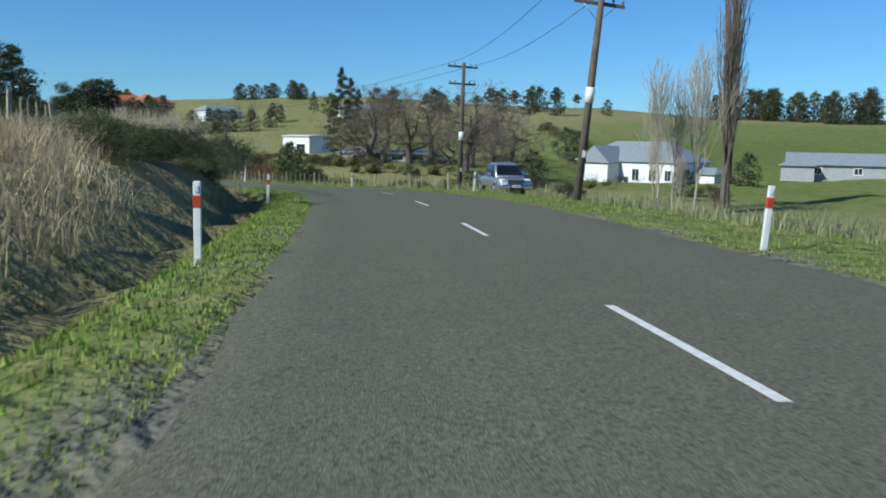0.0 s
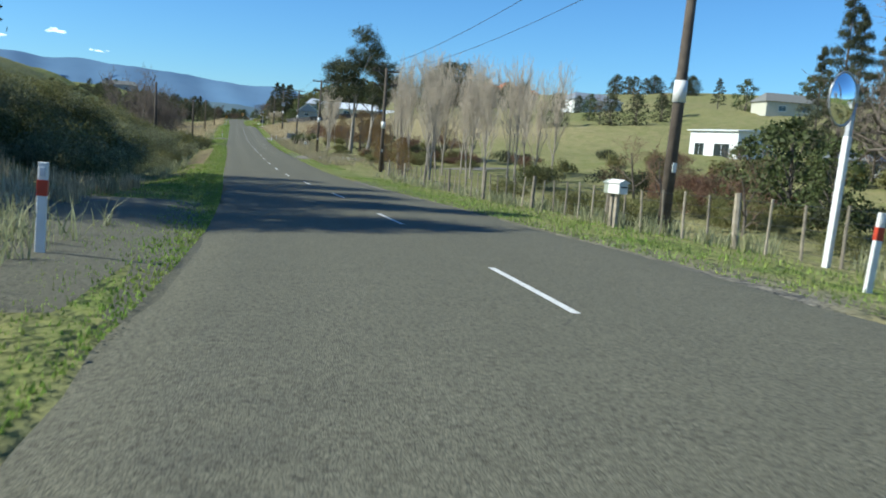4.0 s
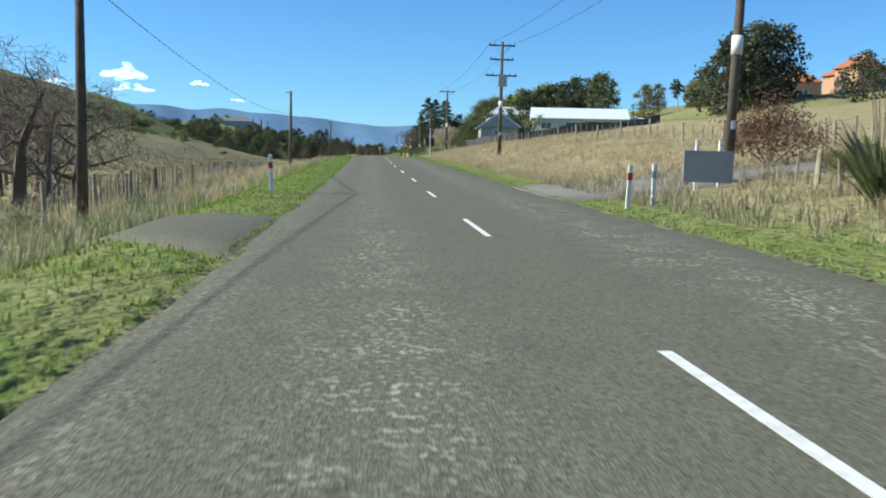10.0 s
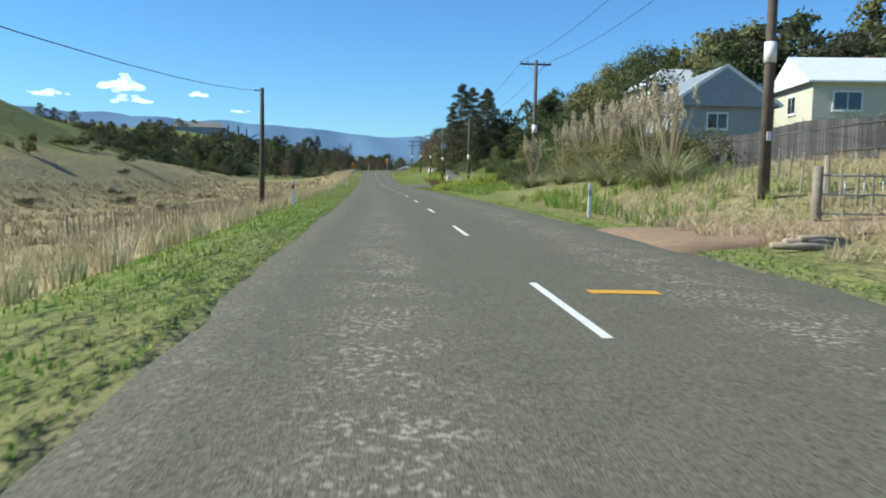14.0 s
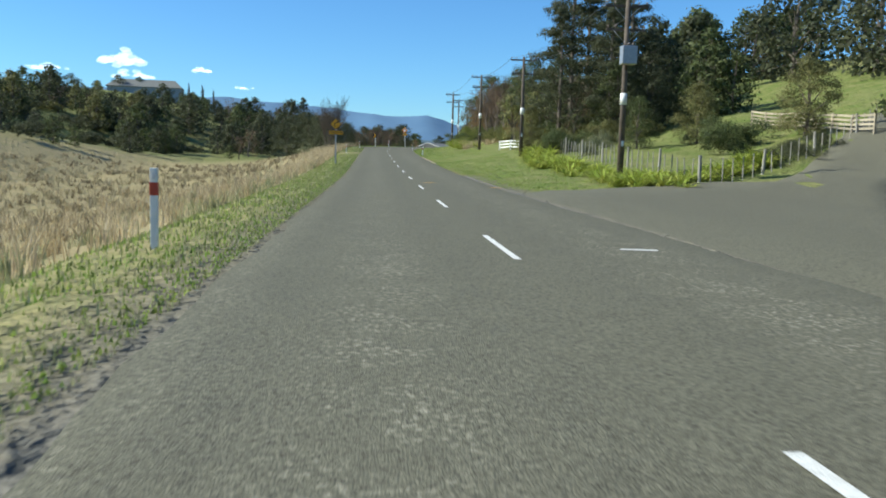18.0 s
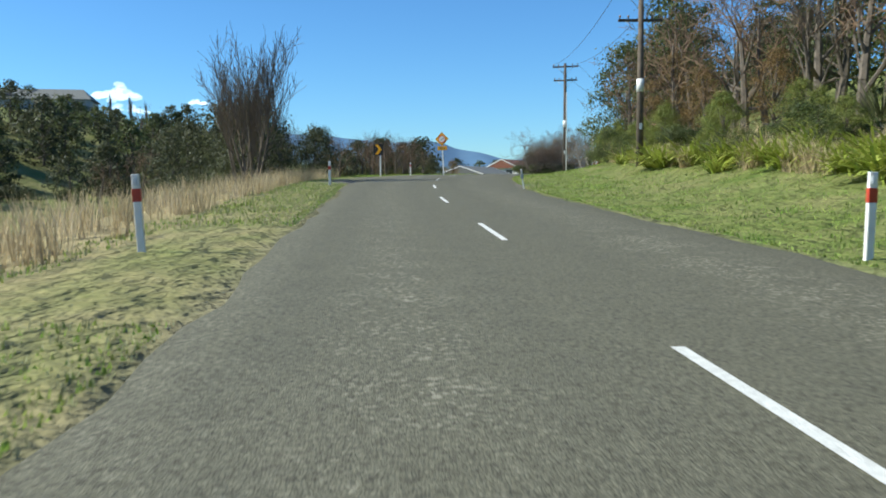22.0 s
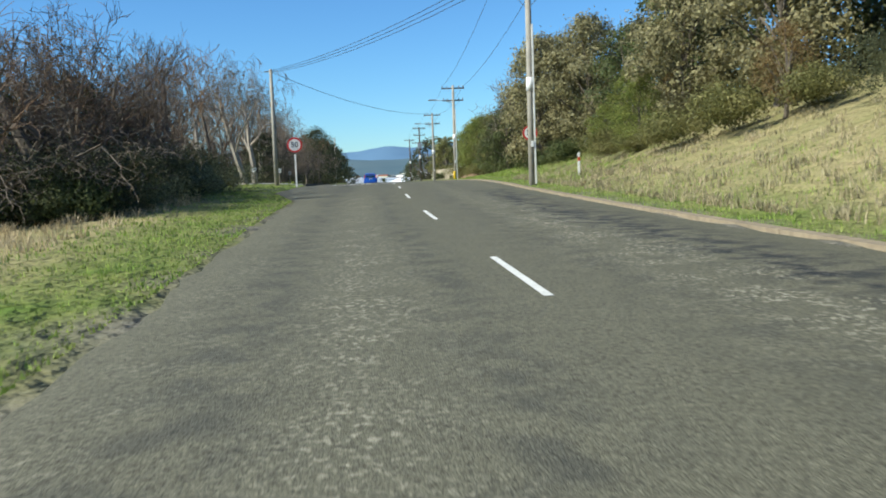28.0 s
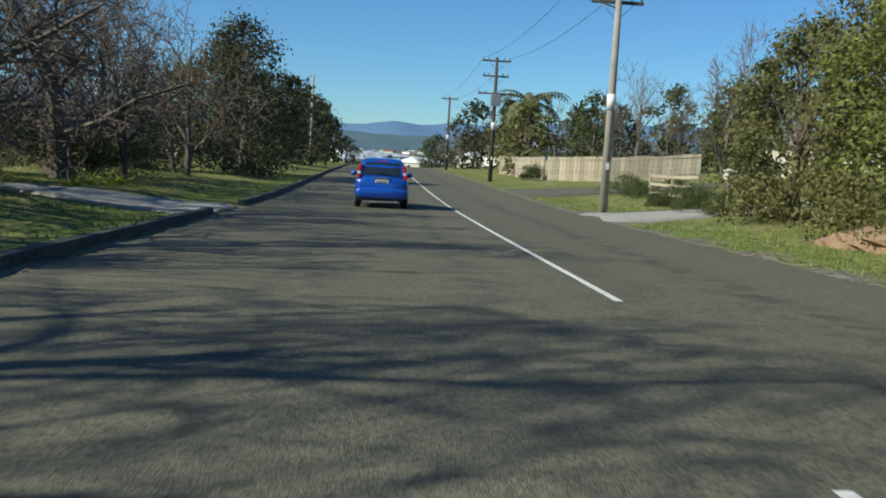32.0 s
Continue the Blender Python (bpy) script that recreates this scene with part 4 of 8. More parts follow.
@species("vase")
def sp_vase(rng):
    return rooted("many_stemmed_bare_tree", "leafless many-stemmed winter tree with upright grey branches", "tree", bare_parts(rng, M_BARK, M_TWIG, 9, 0.46, 0.09, 0.2, (7, 5, 4), upright=0.95, gnarl=0.14, trunks=7))

@species("russet")
def sp_russet(rng):
    return rooted("russet_bare_tree", "leafless russet-twigged winter tree by the road", "tree", bare_parts(rng, M_BARK, M_TWIG_WARM, 8, 0.7, 0.18, 0.1, (8, 6, 5), upright=0.6, gnarl=0.25))

@species("birch")
def sp_birch(rng):
    return rooted("pale_slender_tree", "slender pale-barked leafless tree", "tree", bare_parts(rng, M_BARK_PALE, M_TWIG_PALE, 11, 0.34, 0.11, 0.25, (14, 7, 5), upright=1.0, gnarl=0.14))

@species("poplar")
def sp_poplar(rng):
    return rooted("poplar", "tall narrow leafless poplar with upright grey branches", "tree", bare_parts(rng, M_BARK, M_TWIG, 14, 0.16, 0.2, 0.06, (26, 6, 5), upright=1.3, gnarl=0.07))

@species("weeping")
def sp_weeping(rng):
    return rooted("weeping_bare_tree", "leafless weeping tree with pale limbs and hanging twigs", "tree", bare_parts(rng, M_BARK_PALE, M_TWIG, 12, 0.6, 0.3, 0.3, (8, 6, 6, 3), upright=0.7, gnarl=0.25, droop=0.7))

def blade_fan(rng, n, length, width, lean, droop=0.35, base=0.15, segs=3, z0=0.0):
    """Arched sword leaves fanning from one root."""
    out = []
    for _ in range(n):
        a = rng.uniform(0, 6.283)
        tilt = lean * rng.uniform(0.25, 1.0)
        L = length * rng.uniform(0.65, 1.1)
        d = np.array([math.cos(a), math.sin(a), 0])
        side = np.array([-math.sin(a), math.cos(a), 0]) * width * 0.5
        prev, pw = d * base * rng.uniform(0, 1) + np.array([0, 0, z0]), 1.0
        for k in range(segs):
            t = tilt + droop * (k + 1) / segs * rng.uniform(0.7, 1.3) * 2
            nxt = prev + (d * math.sin(t) + np.array([0, 0, math.cos(t)])) * L / segs
            w = 1.0 if k < segs - 2 else (0.75 if k == segs - 2 else 0.08)
            out.append(np.stack([prev - side * pw, prev + side * pw, nxt + side * w, nxt - side * w]))
            prev, pw = nxt, w
    return np.array(out)

@species("flax")
def sp_flax(rng):
    return rooted("flax_bush", "spiky dark green flax bush with arching sword leaves", "plant", [("leaves", quads_mesh("leaves", blade_fan(rng, 90, 1.9, 0.08, 0.6, 0.2), M_FLAX)), ("stalk", limb_mesh("stalk", [((0, 0, 0), (0.3 * k - 0.3, 0.2, 2.4), 0.02, 0.012) for k in range(3)], M_BARK, 4))])

@species("yucca")
def sp_yucca(rng):
    return rooted("sword_leaf_clump", "clump of pale yellow-green sword leaves", "plant", [("leaves", quads_mesh("leaves", blade_fan(rng, 120, 1.6, 0.07, 0.9, 0.25), M_FLAX_PALE)), ("stem", limb_mesh("stem", [((0, 0, -0.1), (0, 0, 0.4), 0.1, 0.06)], M_BARK, 6))])

@species("agapanthus")
def sp_agap(rng):
    return rooted("strap_leaf_plant", "low clump of yellow-green strap-leaved agapanthus", "plant", [("leaves", quads_mesh("leaves", blade_fan(rng, 70, 0.85, 0.05, 0.8, 0.55), M_AGAP))])

@species("pampas")
def sp_pampas(rng):
    plumes = []
    limbs = []
    for k in range(22):
        a, r = rng.uniform(0, 6.28), rng.uniform(0.1, 0.9)
        top = np.array([r * math.cos(a), r * math.sin(a), rng.uniform(2.2, 3.0)])
        limbs.append(((0, 0, 0.3), top, 0.012, 0.008))
        t = rng.uniform(0, 1, (40, 1))
        plumes.append(top + np.array([0.1, 0, 0.55]) * t + rng.normal(size=(40, 3)) * 0.06 * (1.1 - t))
    return rooted("pampas_clump", "tall straw-green pampas clump with creamy plumes", "plant", [
        ("leaves", quads_mesh("leaves", blade_fan(rng, 420, 2.2, 0.035, 0.8, 0.55, 0.4), M_STRAW_GREY)),
        ("stalk", limb_mesh("stalk", limbs, M_STRAW, 3)), ("plume_head", quads_mesh("plume_head", leaf_quads(rng, np.vstack(plumes), 0.16, 0.35, 1.5), M_PLUME))])

@species("cabbage")
def sp_cabbage(rng):
    limbs, q = [((0, 0, -0.2), (0.1, 0, 2.2), 0.16, 0.12)], []
    for k in range(5):
        a = 1.257 * k
        top = np.array([0.1 + 1.1 * math.cos(a), 1.1 * math.sin(a), rng.uniform(2.9, 4.6)])
        limbs.append(((0.1, 0, 2.2), top, 0.1, 0.07))
        f = blade_fan(rng, 95, 1.25, 0.06, 1.7, 0.5)
        q.append(f + top)
    return rooted("cabbage_tree", "branched cabbage tree with tufts of sword leaves", "tree", [("trunk", limb_mesh("trunk", limbs, M_BARK, 7)), ("crown", quads_mesh("crown", np.vstack(q), M_FLAX_PALE))])

@species("palm")
def sp_palm(rng):
    q = []
    for k in range(26):
        a = 2.4 * k
        d = np.array([math.cos(a), math.sin(a), 0])
        side = np.array([-math.sin(a), math.cos(a), 0])
        el = rng.uniform(0.1, 1.2)
        p = np.array([0, 0, 5.0])
        for i in range(14):
            el2 = el - 0.13 * i
            p2 = p + (d * math.cos(el2) + np.array([0, 0, math.sin(el2)])) * 0.24
            for sg in (-1, 1):
                tip = p + side * sg * 0.5 * math.sin(0.3 + 0.2 * i) + d * 0.15 - np.array([0, 0, 0.18])
                q.append(np.stack([p, p2, tip, p * 0.5 + tip * 0.5]))
            p = p2
    return rooted("palm_tree", "stout palm tree with arching feathered fronds", "palm", [("trunk", limb_mesh("trunk", [((0, 0, -0.2), (0, 0, 2.5), 0.36, 0.33), ((0, 0, 2.5), (0, 0, 5), 0.33, 0.4)], M_BARK, 9)), ("frond", quads_mesh("frond", np.array(q), M_FLAX))])

NEXT_TURN = [0]

def plant(kind, s, u, scale=1.0, tall=1.0, sink=0.05, variants=3, label=""):
    """A plant of that kind at s along the road and u to the right of it."""
    p = spot(s, u)
    return plant_xy(kind, p.x, p.y, scale, tall, sink, variants, label)

def coarse(kind):
    """The same plant with fewer, larger leaves, for distant places."""
    fn = SPECIES[kind][0]
    def make(rng):
        FINE[0] = 0.3
        ob = fn(rng)
        FINE[0] = 1.7
        return ob
    SPECIES[kind + "_far"] = [make, {}]
for kind in ("evergreen", "dark_tree", "olive_tree", "bush", "dark_bush", "olive_bush", "grey_bush", "gum", "pine"):
    coarse(kind)

def plant_xy(kind, x, y, scale=1.0, tall=1.0, sink=0.05, variants=3, label=""):
    NEXT_TURN[0] += 1
    fn, made = SPECIES[kind]
    v = NEXT_TURN[0] % variants
    m = Matrix.LocRotScale((x, y, ground_at(x, y) - sink), Euler((0, 0, NEXT_TURN[0] * 2.1)), (scale, scale, scale * tall))
    if v not in made:
        ob = fn(np.random.default_rng(sum(map(ord, kind)) + 17 * v))
        ob.matrix_basis = m
        made[v] = out = ob
    else:
        out = copy_thing_at(made[v], m)
    if label:
        out["label"] = label
    return out

def copy_thing_at(ob, m):
    """copy_thing for a thing that was itself placed with a scale."""
    keep = ob.matrix_basis.copy()
    ob.matrix_basis = Matrix()
    out = copy_thing(ob, m)
    ob.matrix_basis = keep
    return out

# ---- things beside the road ----
def glass_material(name, tint=(0.02, 0.03, 0.035)):
    m = bpy.data.materials.new(name)
    m.use_nodes = True
    p = m.node_tree.nodes["Principled BSDF"]
    p.inputs["Base Color"].default_value = (*tint, 1)
    p.inputs["Roughness"].default_value, p.inputs["Specular IOR Level"].default_value = 0.04, 0.9
    return m

M_WINDOW = glass_material("window_glass")
M_MIRROR = material("mirror", (0.9, 0.92, 0.93), 0.02, metal=1.0, amount=0.0)
M_IRON_GREY = material("grey_iron_roof", (0.3, 0.33, 0.36), 0.5, (0.24, 0.26, 0.28), 2, 0.7, metal=0.2)
M_IRON_PALE = material("pale_iron_roof", (0.62, 0.65, 0.68), 0.45, (0.5, 0.53, 0.56), 2, 0.6, metal=0.2)
M_TILE_RED = material("terracotta_tiles", (0.42, 0.14, 0.06), 0.8, (0.3, 0.1, 0.05), 5, 0.8)
M_TILE_BROWN = material("brown_tiles", (0.16, 0.08, 0.055), 0.8, (0.1, 0.055, 0.04), 5, 0.8)
M_TILE_GREY = material("grey_tiles", (0.2, 0.2, 0.18), 0.8, (0.13, 0.13, 0.12), 5, 0.8)
M_CREAM = material("cream_weatherboard", (0.55, 0.53, 0.42), 0.6, (0.45, 0.43, 0.34), 3, 0.5)
M_SAGE = material("sage_weatherboard", (0.33, 0.36, 0.29), 0.6, (0.26, 0.29, 0.23), 3, 0.5)
M_TAN = material("tan_plaster", (0.5, 0.3, 0.17), 0.7, (0.42, 0.25, 0.14), 3, 0.5)
M_GREYWALL = material("grey_fibre_wall", (0.36, 0.37, 0.37), 0.7, (0.27, 0.28, 0.28), 3, 0.5)
M_DARKWALL = material("dark_gable", (0.035, 0.04, 0.05), 0.6)
M_FENCE_DARK = material("dark_paling", (0.09, 0.085, 0.085), 0.9, (0.05, 0.05, 0.05), 4, 0.8, obj=0.3)
M_FENCE_PALE = material("pale_timber_paling", (0.42, 0.36, 0.26), 0.9, (0.3, 0.25, 0.18), 4, 0.8, obj=0.25)
M_YELLOW_GUARD = material("yellow_gloss_paint", (0.78, 0.5, 0.02), 0.45, (0.6, 0.38, 0.03), 6, 0.5)
M_SIGN_YELLOW = material("yellow_sign_sheet", (0.75, 0.36, 0.01), 0.4, (0.66, 0.31, 0.01), 4, 0.5)
M_BLUE_CAR = material("blue_car_paint", (0.006, 0.075, 0.42), 0.3, (0.005, 0.06, 0.36), 3, 0.3, coat=1.0, spec=0.5)
M_SILVER_CAR = material("silver_car_paint", (0.42, 0.43, 0.45), 0.3, (0.38, 0.39, 0.41), 3, 0.3, metal=0.7, coat=1.0)
M_PLASTIC = material("black_plastic", (0.02, 0.02, 0.022), 0.5)
M_TYRE = material("rubber_tyre", (0.018, 0.018, 0.018), 0.85)
M_RIM = material("alloy_rim", (0.5, 0.5, 0.52), 0.3, metal=0.8)
M_LAMP_RED = material("red_lens", (0.5, 0.01, 0.01), 0.15, coat=1.0)
M_LAMP_CLEAR = material("clear_lens", (0.7, 0.72, 0.75), 0.1, coat=1.0)
M_CHROME = material("chrome", (0.7, 0.7, 0.72), 0.12, metal=1.0, amount=0.0)
M_EARTH = material("bare_clay", (0.3, 0.195, 0.115), 0.95, (0.2, 0.135, 0.085), 4, 0.8, 0.8, 14)
M_WOODEND = material("cut_timber", (0.36, 0.3, 0.22), 0.9, (0.25, 0.2, 0.15), 5, 0.8, 0.4, 30)

MESHES = {}

def shared(key, make):
    if key not in MESHES:
        MESHES[key] = make()
    return MESHES[key]

def tube_line(name, points, radius, mat, sides=4):
    return tube_mesh(name, [(*p, radius) for p in points], mat, sides)

POLES = {}

def power_pole(key, s, u, height=9.0, arms=2, mat=None, lean=0.0, box=False, lamp=False, pale_side=False, yellow=False, arm_turn=0.0, band=True):
    """A timber power pole with crossarms, insulators and a white number band (blank)."""
    p = spot(s, u)
    root = new("power_pole")
    tagged(root, ("grey concrete" if mat is M_POLE_PALE else "dark weathered timber") + " power pole with " + ("%d crossarms" % arms if arms else "no crossarm") + " on the verge", "power pole", "power poles")
    turn = heading(s) + arm_turn
    root.matrix_basis = pose(p.x, p.y, p.z, 0, lean, turn)
    mat = mat or M_POLE
    part("shaft", shared(("shaft", height, mat.name), lambda: tube_mesh("shaft", [(0, 0, -0.6, 0.165), (0, 0, height * 0.5, 0.14), (0, 0, height, 0.105)], mat, 10)), root)
    levels = [height - 0.25, height - 1.35, height - 2.6][:arms]
    for k, z in enumerate(levels):
        w = (2.1, 1.9, 2.5)[k]
        arm = part("crossarm", shared(("arm", w), lambda w=w: box_mesh("crossarm", (w, 0.1, 0.12), M_POLE, 0.01)), root, at=pose(0, 0.16, z))
        for x in (-0.46, -0.27, 0.27, 0.46):
            part("insulator", shared("insulator", lambda: tube_mesh("insulator", [(0, 0, 0, 0.025), (0, 0, 0.07, 0.025), (0, 0, 0.075, 0.055), (0, 0, 0.12, 0.05), (0, 0, 0.16, 0.03)], M_GLASSY, 8)), arm, at=pose(x * w, 0, 0.06))
        for sg in (-1, 1):
            part("brace", shared("brace", lambda: tube_line("brace", [(0, 0, 0), (0.55, 0, 0.55)], 0.015, M_STEEL)), root, at=pose(sg * 0.08, 0.12, z - 0.58, 0, 0, 0 if sg > 0 else 180))
    if arms == 0:
        part("bracket", shared("bracket", lambda: box_mesh("bracket", (0.5, 0.08, 0.08), M_STEEL, 0.01)), root, at=pose(-0.2, 0, height - 0.15))
    if band:
        part("number_band", shared("band", lambda: tube_mesh("number_band", [(0, 0, 0, 0.17), (0, 0, 0.55, 0.165)], M_WHITE, 10)), root, "white painted band", at=pose(0, 0, height * 0.42))
        part("warning_plate", shared("plate", lambda: box_mesh("warning_plate", (0.12, 0.02, 0.25), M_WHITE, 0.004)), root, at=pose(0, -0.165, 1.7))
    if pale_side:
        part("cable_guard", shared("guard", lambda: box_mesh("cable_guard", (0.07, 0.06, 6.5), M_WHITE, 0.01)), root, "white cable guard", at=pose(0.12, -0.12, 3.3))
    if yellow:
        part("base_guard", tube_mesh("base_guard", [(0, 0, -0.1, 0.12), (0, 0, 0.75, 0.115), (0, 0, 0.78, 0.1)], M_YELLOW_GUARD, 10), root, "yellow painted guard at the foot", at=pose(-0.11, -0.09, 0))
    if box:
        tr = part("transformer", shared("transformer", lambda: box_mesh("transformer", (0.7, 0.55, 0.85), M_STEEL, 0.04)), root, "grey transformer can", at=pose(0, -0.45, height - 2.6 if arms < 3 else height - 3.1))
        for x in (-0.2, 0, 0.2):
            part("bushing", shared("insulator", None), tr, at=pose(x, 0, 0.42))
    if lamp:
        part("lamp_arm", shared("lamp_arm", lambda: tube_line("lamp_arm", [(0, 0, 0), (-0.9, 0, 0.25), (-1.7, 0, 0.3)], 0.03, M_STEEL, 6)), root, at=pose(0, 0, height - 1.6))
        part("lamp_head", shared("lamp_head", lambda: box_mesh("lamp_head", (0.7, 0.22, 0.12), M_STEEL, 0.04)), root, "grey street lamp head", at=pose(-1.95, 0, height - 1.28))
    POLES[key] = (root, height, levels)
    return root

def wires(a, b, offsets, sag=0.7, level=0, radius=0.014, below=(0.0, 0.0)):
    """A span of wires between two poles."""
    A, ha, la = POLES[a]
    B, hb, lb = POLES[b]
    za = la[min(level, len(la) - 1)] + 0.2 if la else ha - 0.15
    zb = lb[min(level, len(lb) - 1)] + 0.2 if lb else hb - 0.15
    za, zb = za - below[0], zb - below[1]
    span = new("power_lines")
    tagged(span, "thin dark power lines slung between poles", "power line", "power lines")
    for x in offsets:
        p, q = A.matrix_basis @ Vector((x, 0.16, za)), B.matrix_basis @ Vector((x, 0.16, zb))
        pts = [p.lerp(q, t / 10) - Vector((0, 0, 4 * sag * (t / 10) * (1 - t / 10))) for t in range(11)]
        part("line", tube_line("line", pts, radius, M_WIRE, 3), span)

def marker_post(s, u, height=1.0, lean=0.0, flat=False, wide=0.1):
    """A white edge marker post with a red band."""
    p = spot(s, u)
    root = tagged(new("marker_post"), "white roadside edge marker post with a " + ("grey band" if flat else "red band"), "marker post", "edge marker posts")
    root.matrix_basis = pose(p.x, p.y, p.z, 0, lean, heading(s))
    part("shaft", shared(("mp", height, wide), lambda: box_mesh("shaft", (wide, 0.06 * min(1, wide / 0.07), height + 0.3), M_WHITE, 0.012)), root, at=pose(0, 0, height / 2 - 0.15))
    part("band", shared(("mpb", flat), lambda: box_mesh("band", (0.106, 0.066, 0.17), M_STEEL if flat else M_RED, 0.006)), root, "grey band" if flat else "red band", at=pose(0, 0, height - 0.27))
    part("reflector", shared("mpr", lambda: box_mesh("reflector", (0.05, 0.012, 0.09), M_LAMP_CLEAR, 0.003)), root, at=pose(0, -0.036, height - 0.1))
    return root

def fence_line(name, label, s0, s1, u, spacing=1.6, post_every=4, height=1.15, post=0.12, batten=0.045, mat=None, wire_rows=5, lift=0.0, wild=0.06):
    """Posts, battens and wires along the road at offset u (a number or a function of s)."""
    mat = mat or M_FENCE
    f = u if callable(u) else (lambda s: u)
    root = tagged(new(name), label, "fence")
    rng = random.Random(int(s0 * 7 + s1))
    prev, k, s = None, 0, s0
    tops = []
    while s <= s1:
        p = spot(s, f(s))
        big = k % post_every == 0
        w = post if big else batten
        h = height * (1.12 if big else 1.0)
        v = rng.randrange(3)
        me = shared((name, "post" if big else "batten", v), lambda w=w, h=h, v=v: tube_mesh("post", [(0, 0, -0.35, w * 0.62), (0.01 * v, 0, h * 0.5, w * 0.6), (0, 0, h * (0.96 + 0.03 * v), w * 0.52)], mat, 6, smooth=False))
        part("post" if big else "batten", me, root, at=pose(p.x, p.y, p.z + lift, rng.uniform(-1, 1) * wild * 57, rng.uniform(-1, 1) * wild * 57, rng.uniform(0, 90)))
        tops.append(p + Vector((0, 0, lift)))
        k += 1
        s += spacing
    for r in range(wire_rows):
        z = height * (0.15 + 0.8 * r / max(1, wire_rows - 1))
        part("wire", tube_line("wire", [t + Vector((0, 0, z)) for t in tops], 0.004, M_WIRE, 3), root)
    return root

def rail_fence(s0, s1, u, rails=3, height=1.1, mat=None, label="white post and rail fence"):
    mat = mat or M_WHITE
    root = tagged(new("rail_fence"), label, "fence")
    n = max(2, int((s1 - s0) / 2.2) + 1)
    f = u if callable(u) else (lambda s: u)
    pts = [spot(s, f(s)) for s in np.linspace(s0, s1, n)]
    for p in pts:
        part("post", shared(("rfp", mat.name), lambda: box_mesh("post", (0.12, 0.12, height + 0.4), mat, 0.01)), root, at=pose(p.x, p.y, p.z + height / 2 - 0.15, 0, 0, heading(s0)))
    for a, b in zip(pts, pts[1:]):
        d = b - a
        for r in range(rails):
            z = height * (0.3 + 0.65 * r / max(1, rails - 1))
            rail = box_mesh("rail", (0.04, d.length, 0.13), mat, 0.008)
            part("rail", rail, root, at=Matrix.Translation((a + b) / 2 + Vector((0, 0, z))) @ d.to_track_quat("Y", "Z").to_matrix().to_4x4())
    return root

def paling_fence(name, label, pts, height, mat, width=0.15, slope_top=True):
    """Upright palings side by side along a line of plan points."""
    root = tagged(new(name), label, "fence")
    rng = random.Random(len(pts) + int(height * 10))
    for (x0, y0), (x1, y1) in zip(pts, pts[1:]):
        L = math.hypot(x1 - x0, y1 - y0)
        n = max(1, int(L / (width + 0.01)))
        a = math.degrees(math.atan2(y1 - y0, x1 - x0))
        for i in range(n):
            t = (i + 0.5) / n
            x, y = x0 + (x1 - x0) * t, y0 + (y1 - y0) * t
            part("paling", shared((name, "paling"), lambda: box_mesh("paling", (width, 0.022, height), mat)), root, at=pose(x, y, ground_at(x, y) + height / 2 - 0.08 + rng.uniform(-0.02, 0.02), 0, rng.uniform(-0.6, 0.6), a + rng.uniform(-1, 1)))
        za, zb = ground_at(x0, y0), ground_at(x1, y1)
        for h in (0.35, height - 0.3):
            p, q = Vector((x0, y0, za + h)), Vector((x1, y1, zb + h))
            part("rail", tube_line("rail", [p + Vector((0, 0, 0)), q], 0.035, mat, 4), root)
    return root

def text_mesh(body, size, mat, depth=0.004):
    c = bpy.data.curves.new("lettering", "FONT")
    c.body, c.size, c.extrude, c.align_x, c.align_y = body, size, depth, "CENTER", "CENTER"
    ob = bpy.data.objects.new("lettering", c)
    scene.collection.objects.link(ob)
    dg = bpy.context.evaluated_depsgraph_get()
    me = bpy.data.meshes.new_from_object(ob.evaluated_get(dg))
    bpy.data.objects.remove(ob)
    me.materials.clear()
    me.materials.append(mat)
    return me

def disc_mesh(name, r, mat, thick=0.012, sides=40, inner=0.0):
    v, f = [], []
    for k in range(sides):
        c, s = math.cos(2 * math.pi * k / sides), math.sin(2 * math.pi * k / sides)
        for rr in (inner, r):
            for z in (0, thick):
                v.append((rr * c, -z, rr * s))
    for k in range(sides):
        a, b = 4 * k, 4 * ((k + 1) % sides)
        f += [(a + 1, a + 3, b + 3, b + 1), (a, b, b + 2, a + 2), (a + 2, b + 2, b + 3, a + 3), (a, a + 1, b + 1, b)]
    return mesh_of(name, v, f, mat)

def plate_mesh(name, corners, mat, thick=0.012):
    n = len(corners)
    v = [(x, 0, z) for x, z in corners] + [(x, -thick, z) for x, z in corners]
    f = [tuple(range(n)), tuple(range(2 * n - 1, n - 1, -1))] + [(i, n + i, n + (i + 1) % n, (i + 1) % n) for i in range(n)]
    return mesh_of(name, v, f, mat)

def sign_root(name, label, s, u, turn=0.0, lean=0.0):
    p = spot(s, u)
    root = tagged(new(name), label, "road sign")
    root.matrix_basis = pose(p.x, p.y, p.z, 0, lean, heading(s) + turn)
    return root

def signpost(root, height, mat=None, w=0.1):
    return part("post", box_mesh("post", (w, w * 0.75, height + 0.4), mat or M_WHITE, 0.012), root, at=pose(0, 0.05, height / 2 - 0.2))

def speed_disc(parent, z, r):
    d = part("disc", disc_mesh("disc", r, M_WHITE), parent, "white sign face", at=pose(0, 0, z))
    part("red_ring", disc_mesh("red_ring", r, M_SIGN_RED, 0.006, inner=r * 0.78), d, "red border", at=pose(0, -0.012, 0))
    part("number", text_mesh("50", r * 1.02, M_BLACK), d, "black number", at=pose(0, -0.017, 0, 90))
    return d

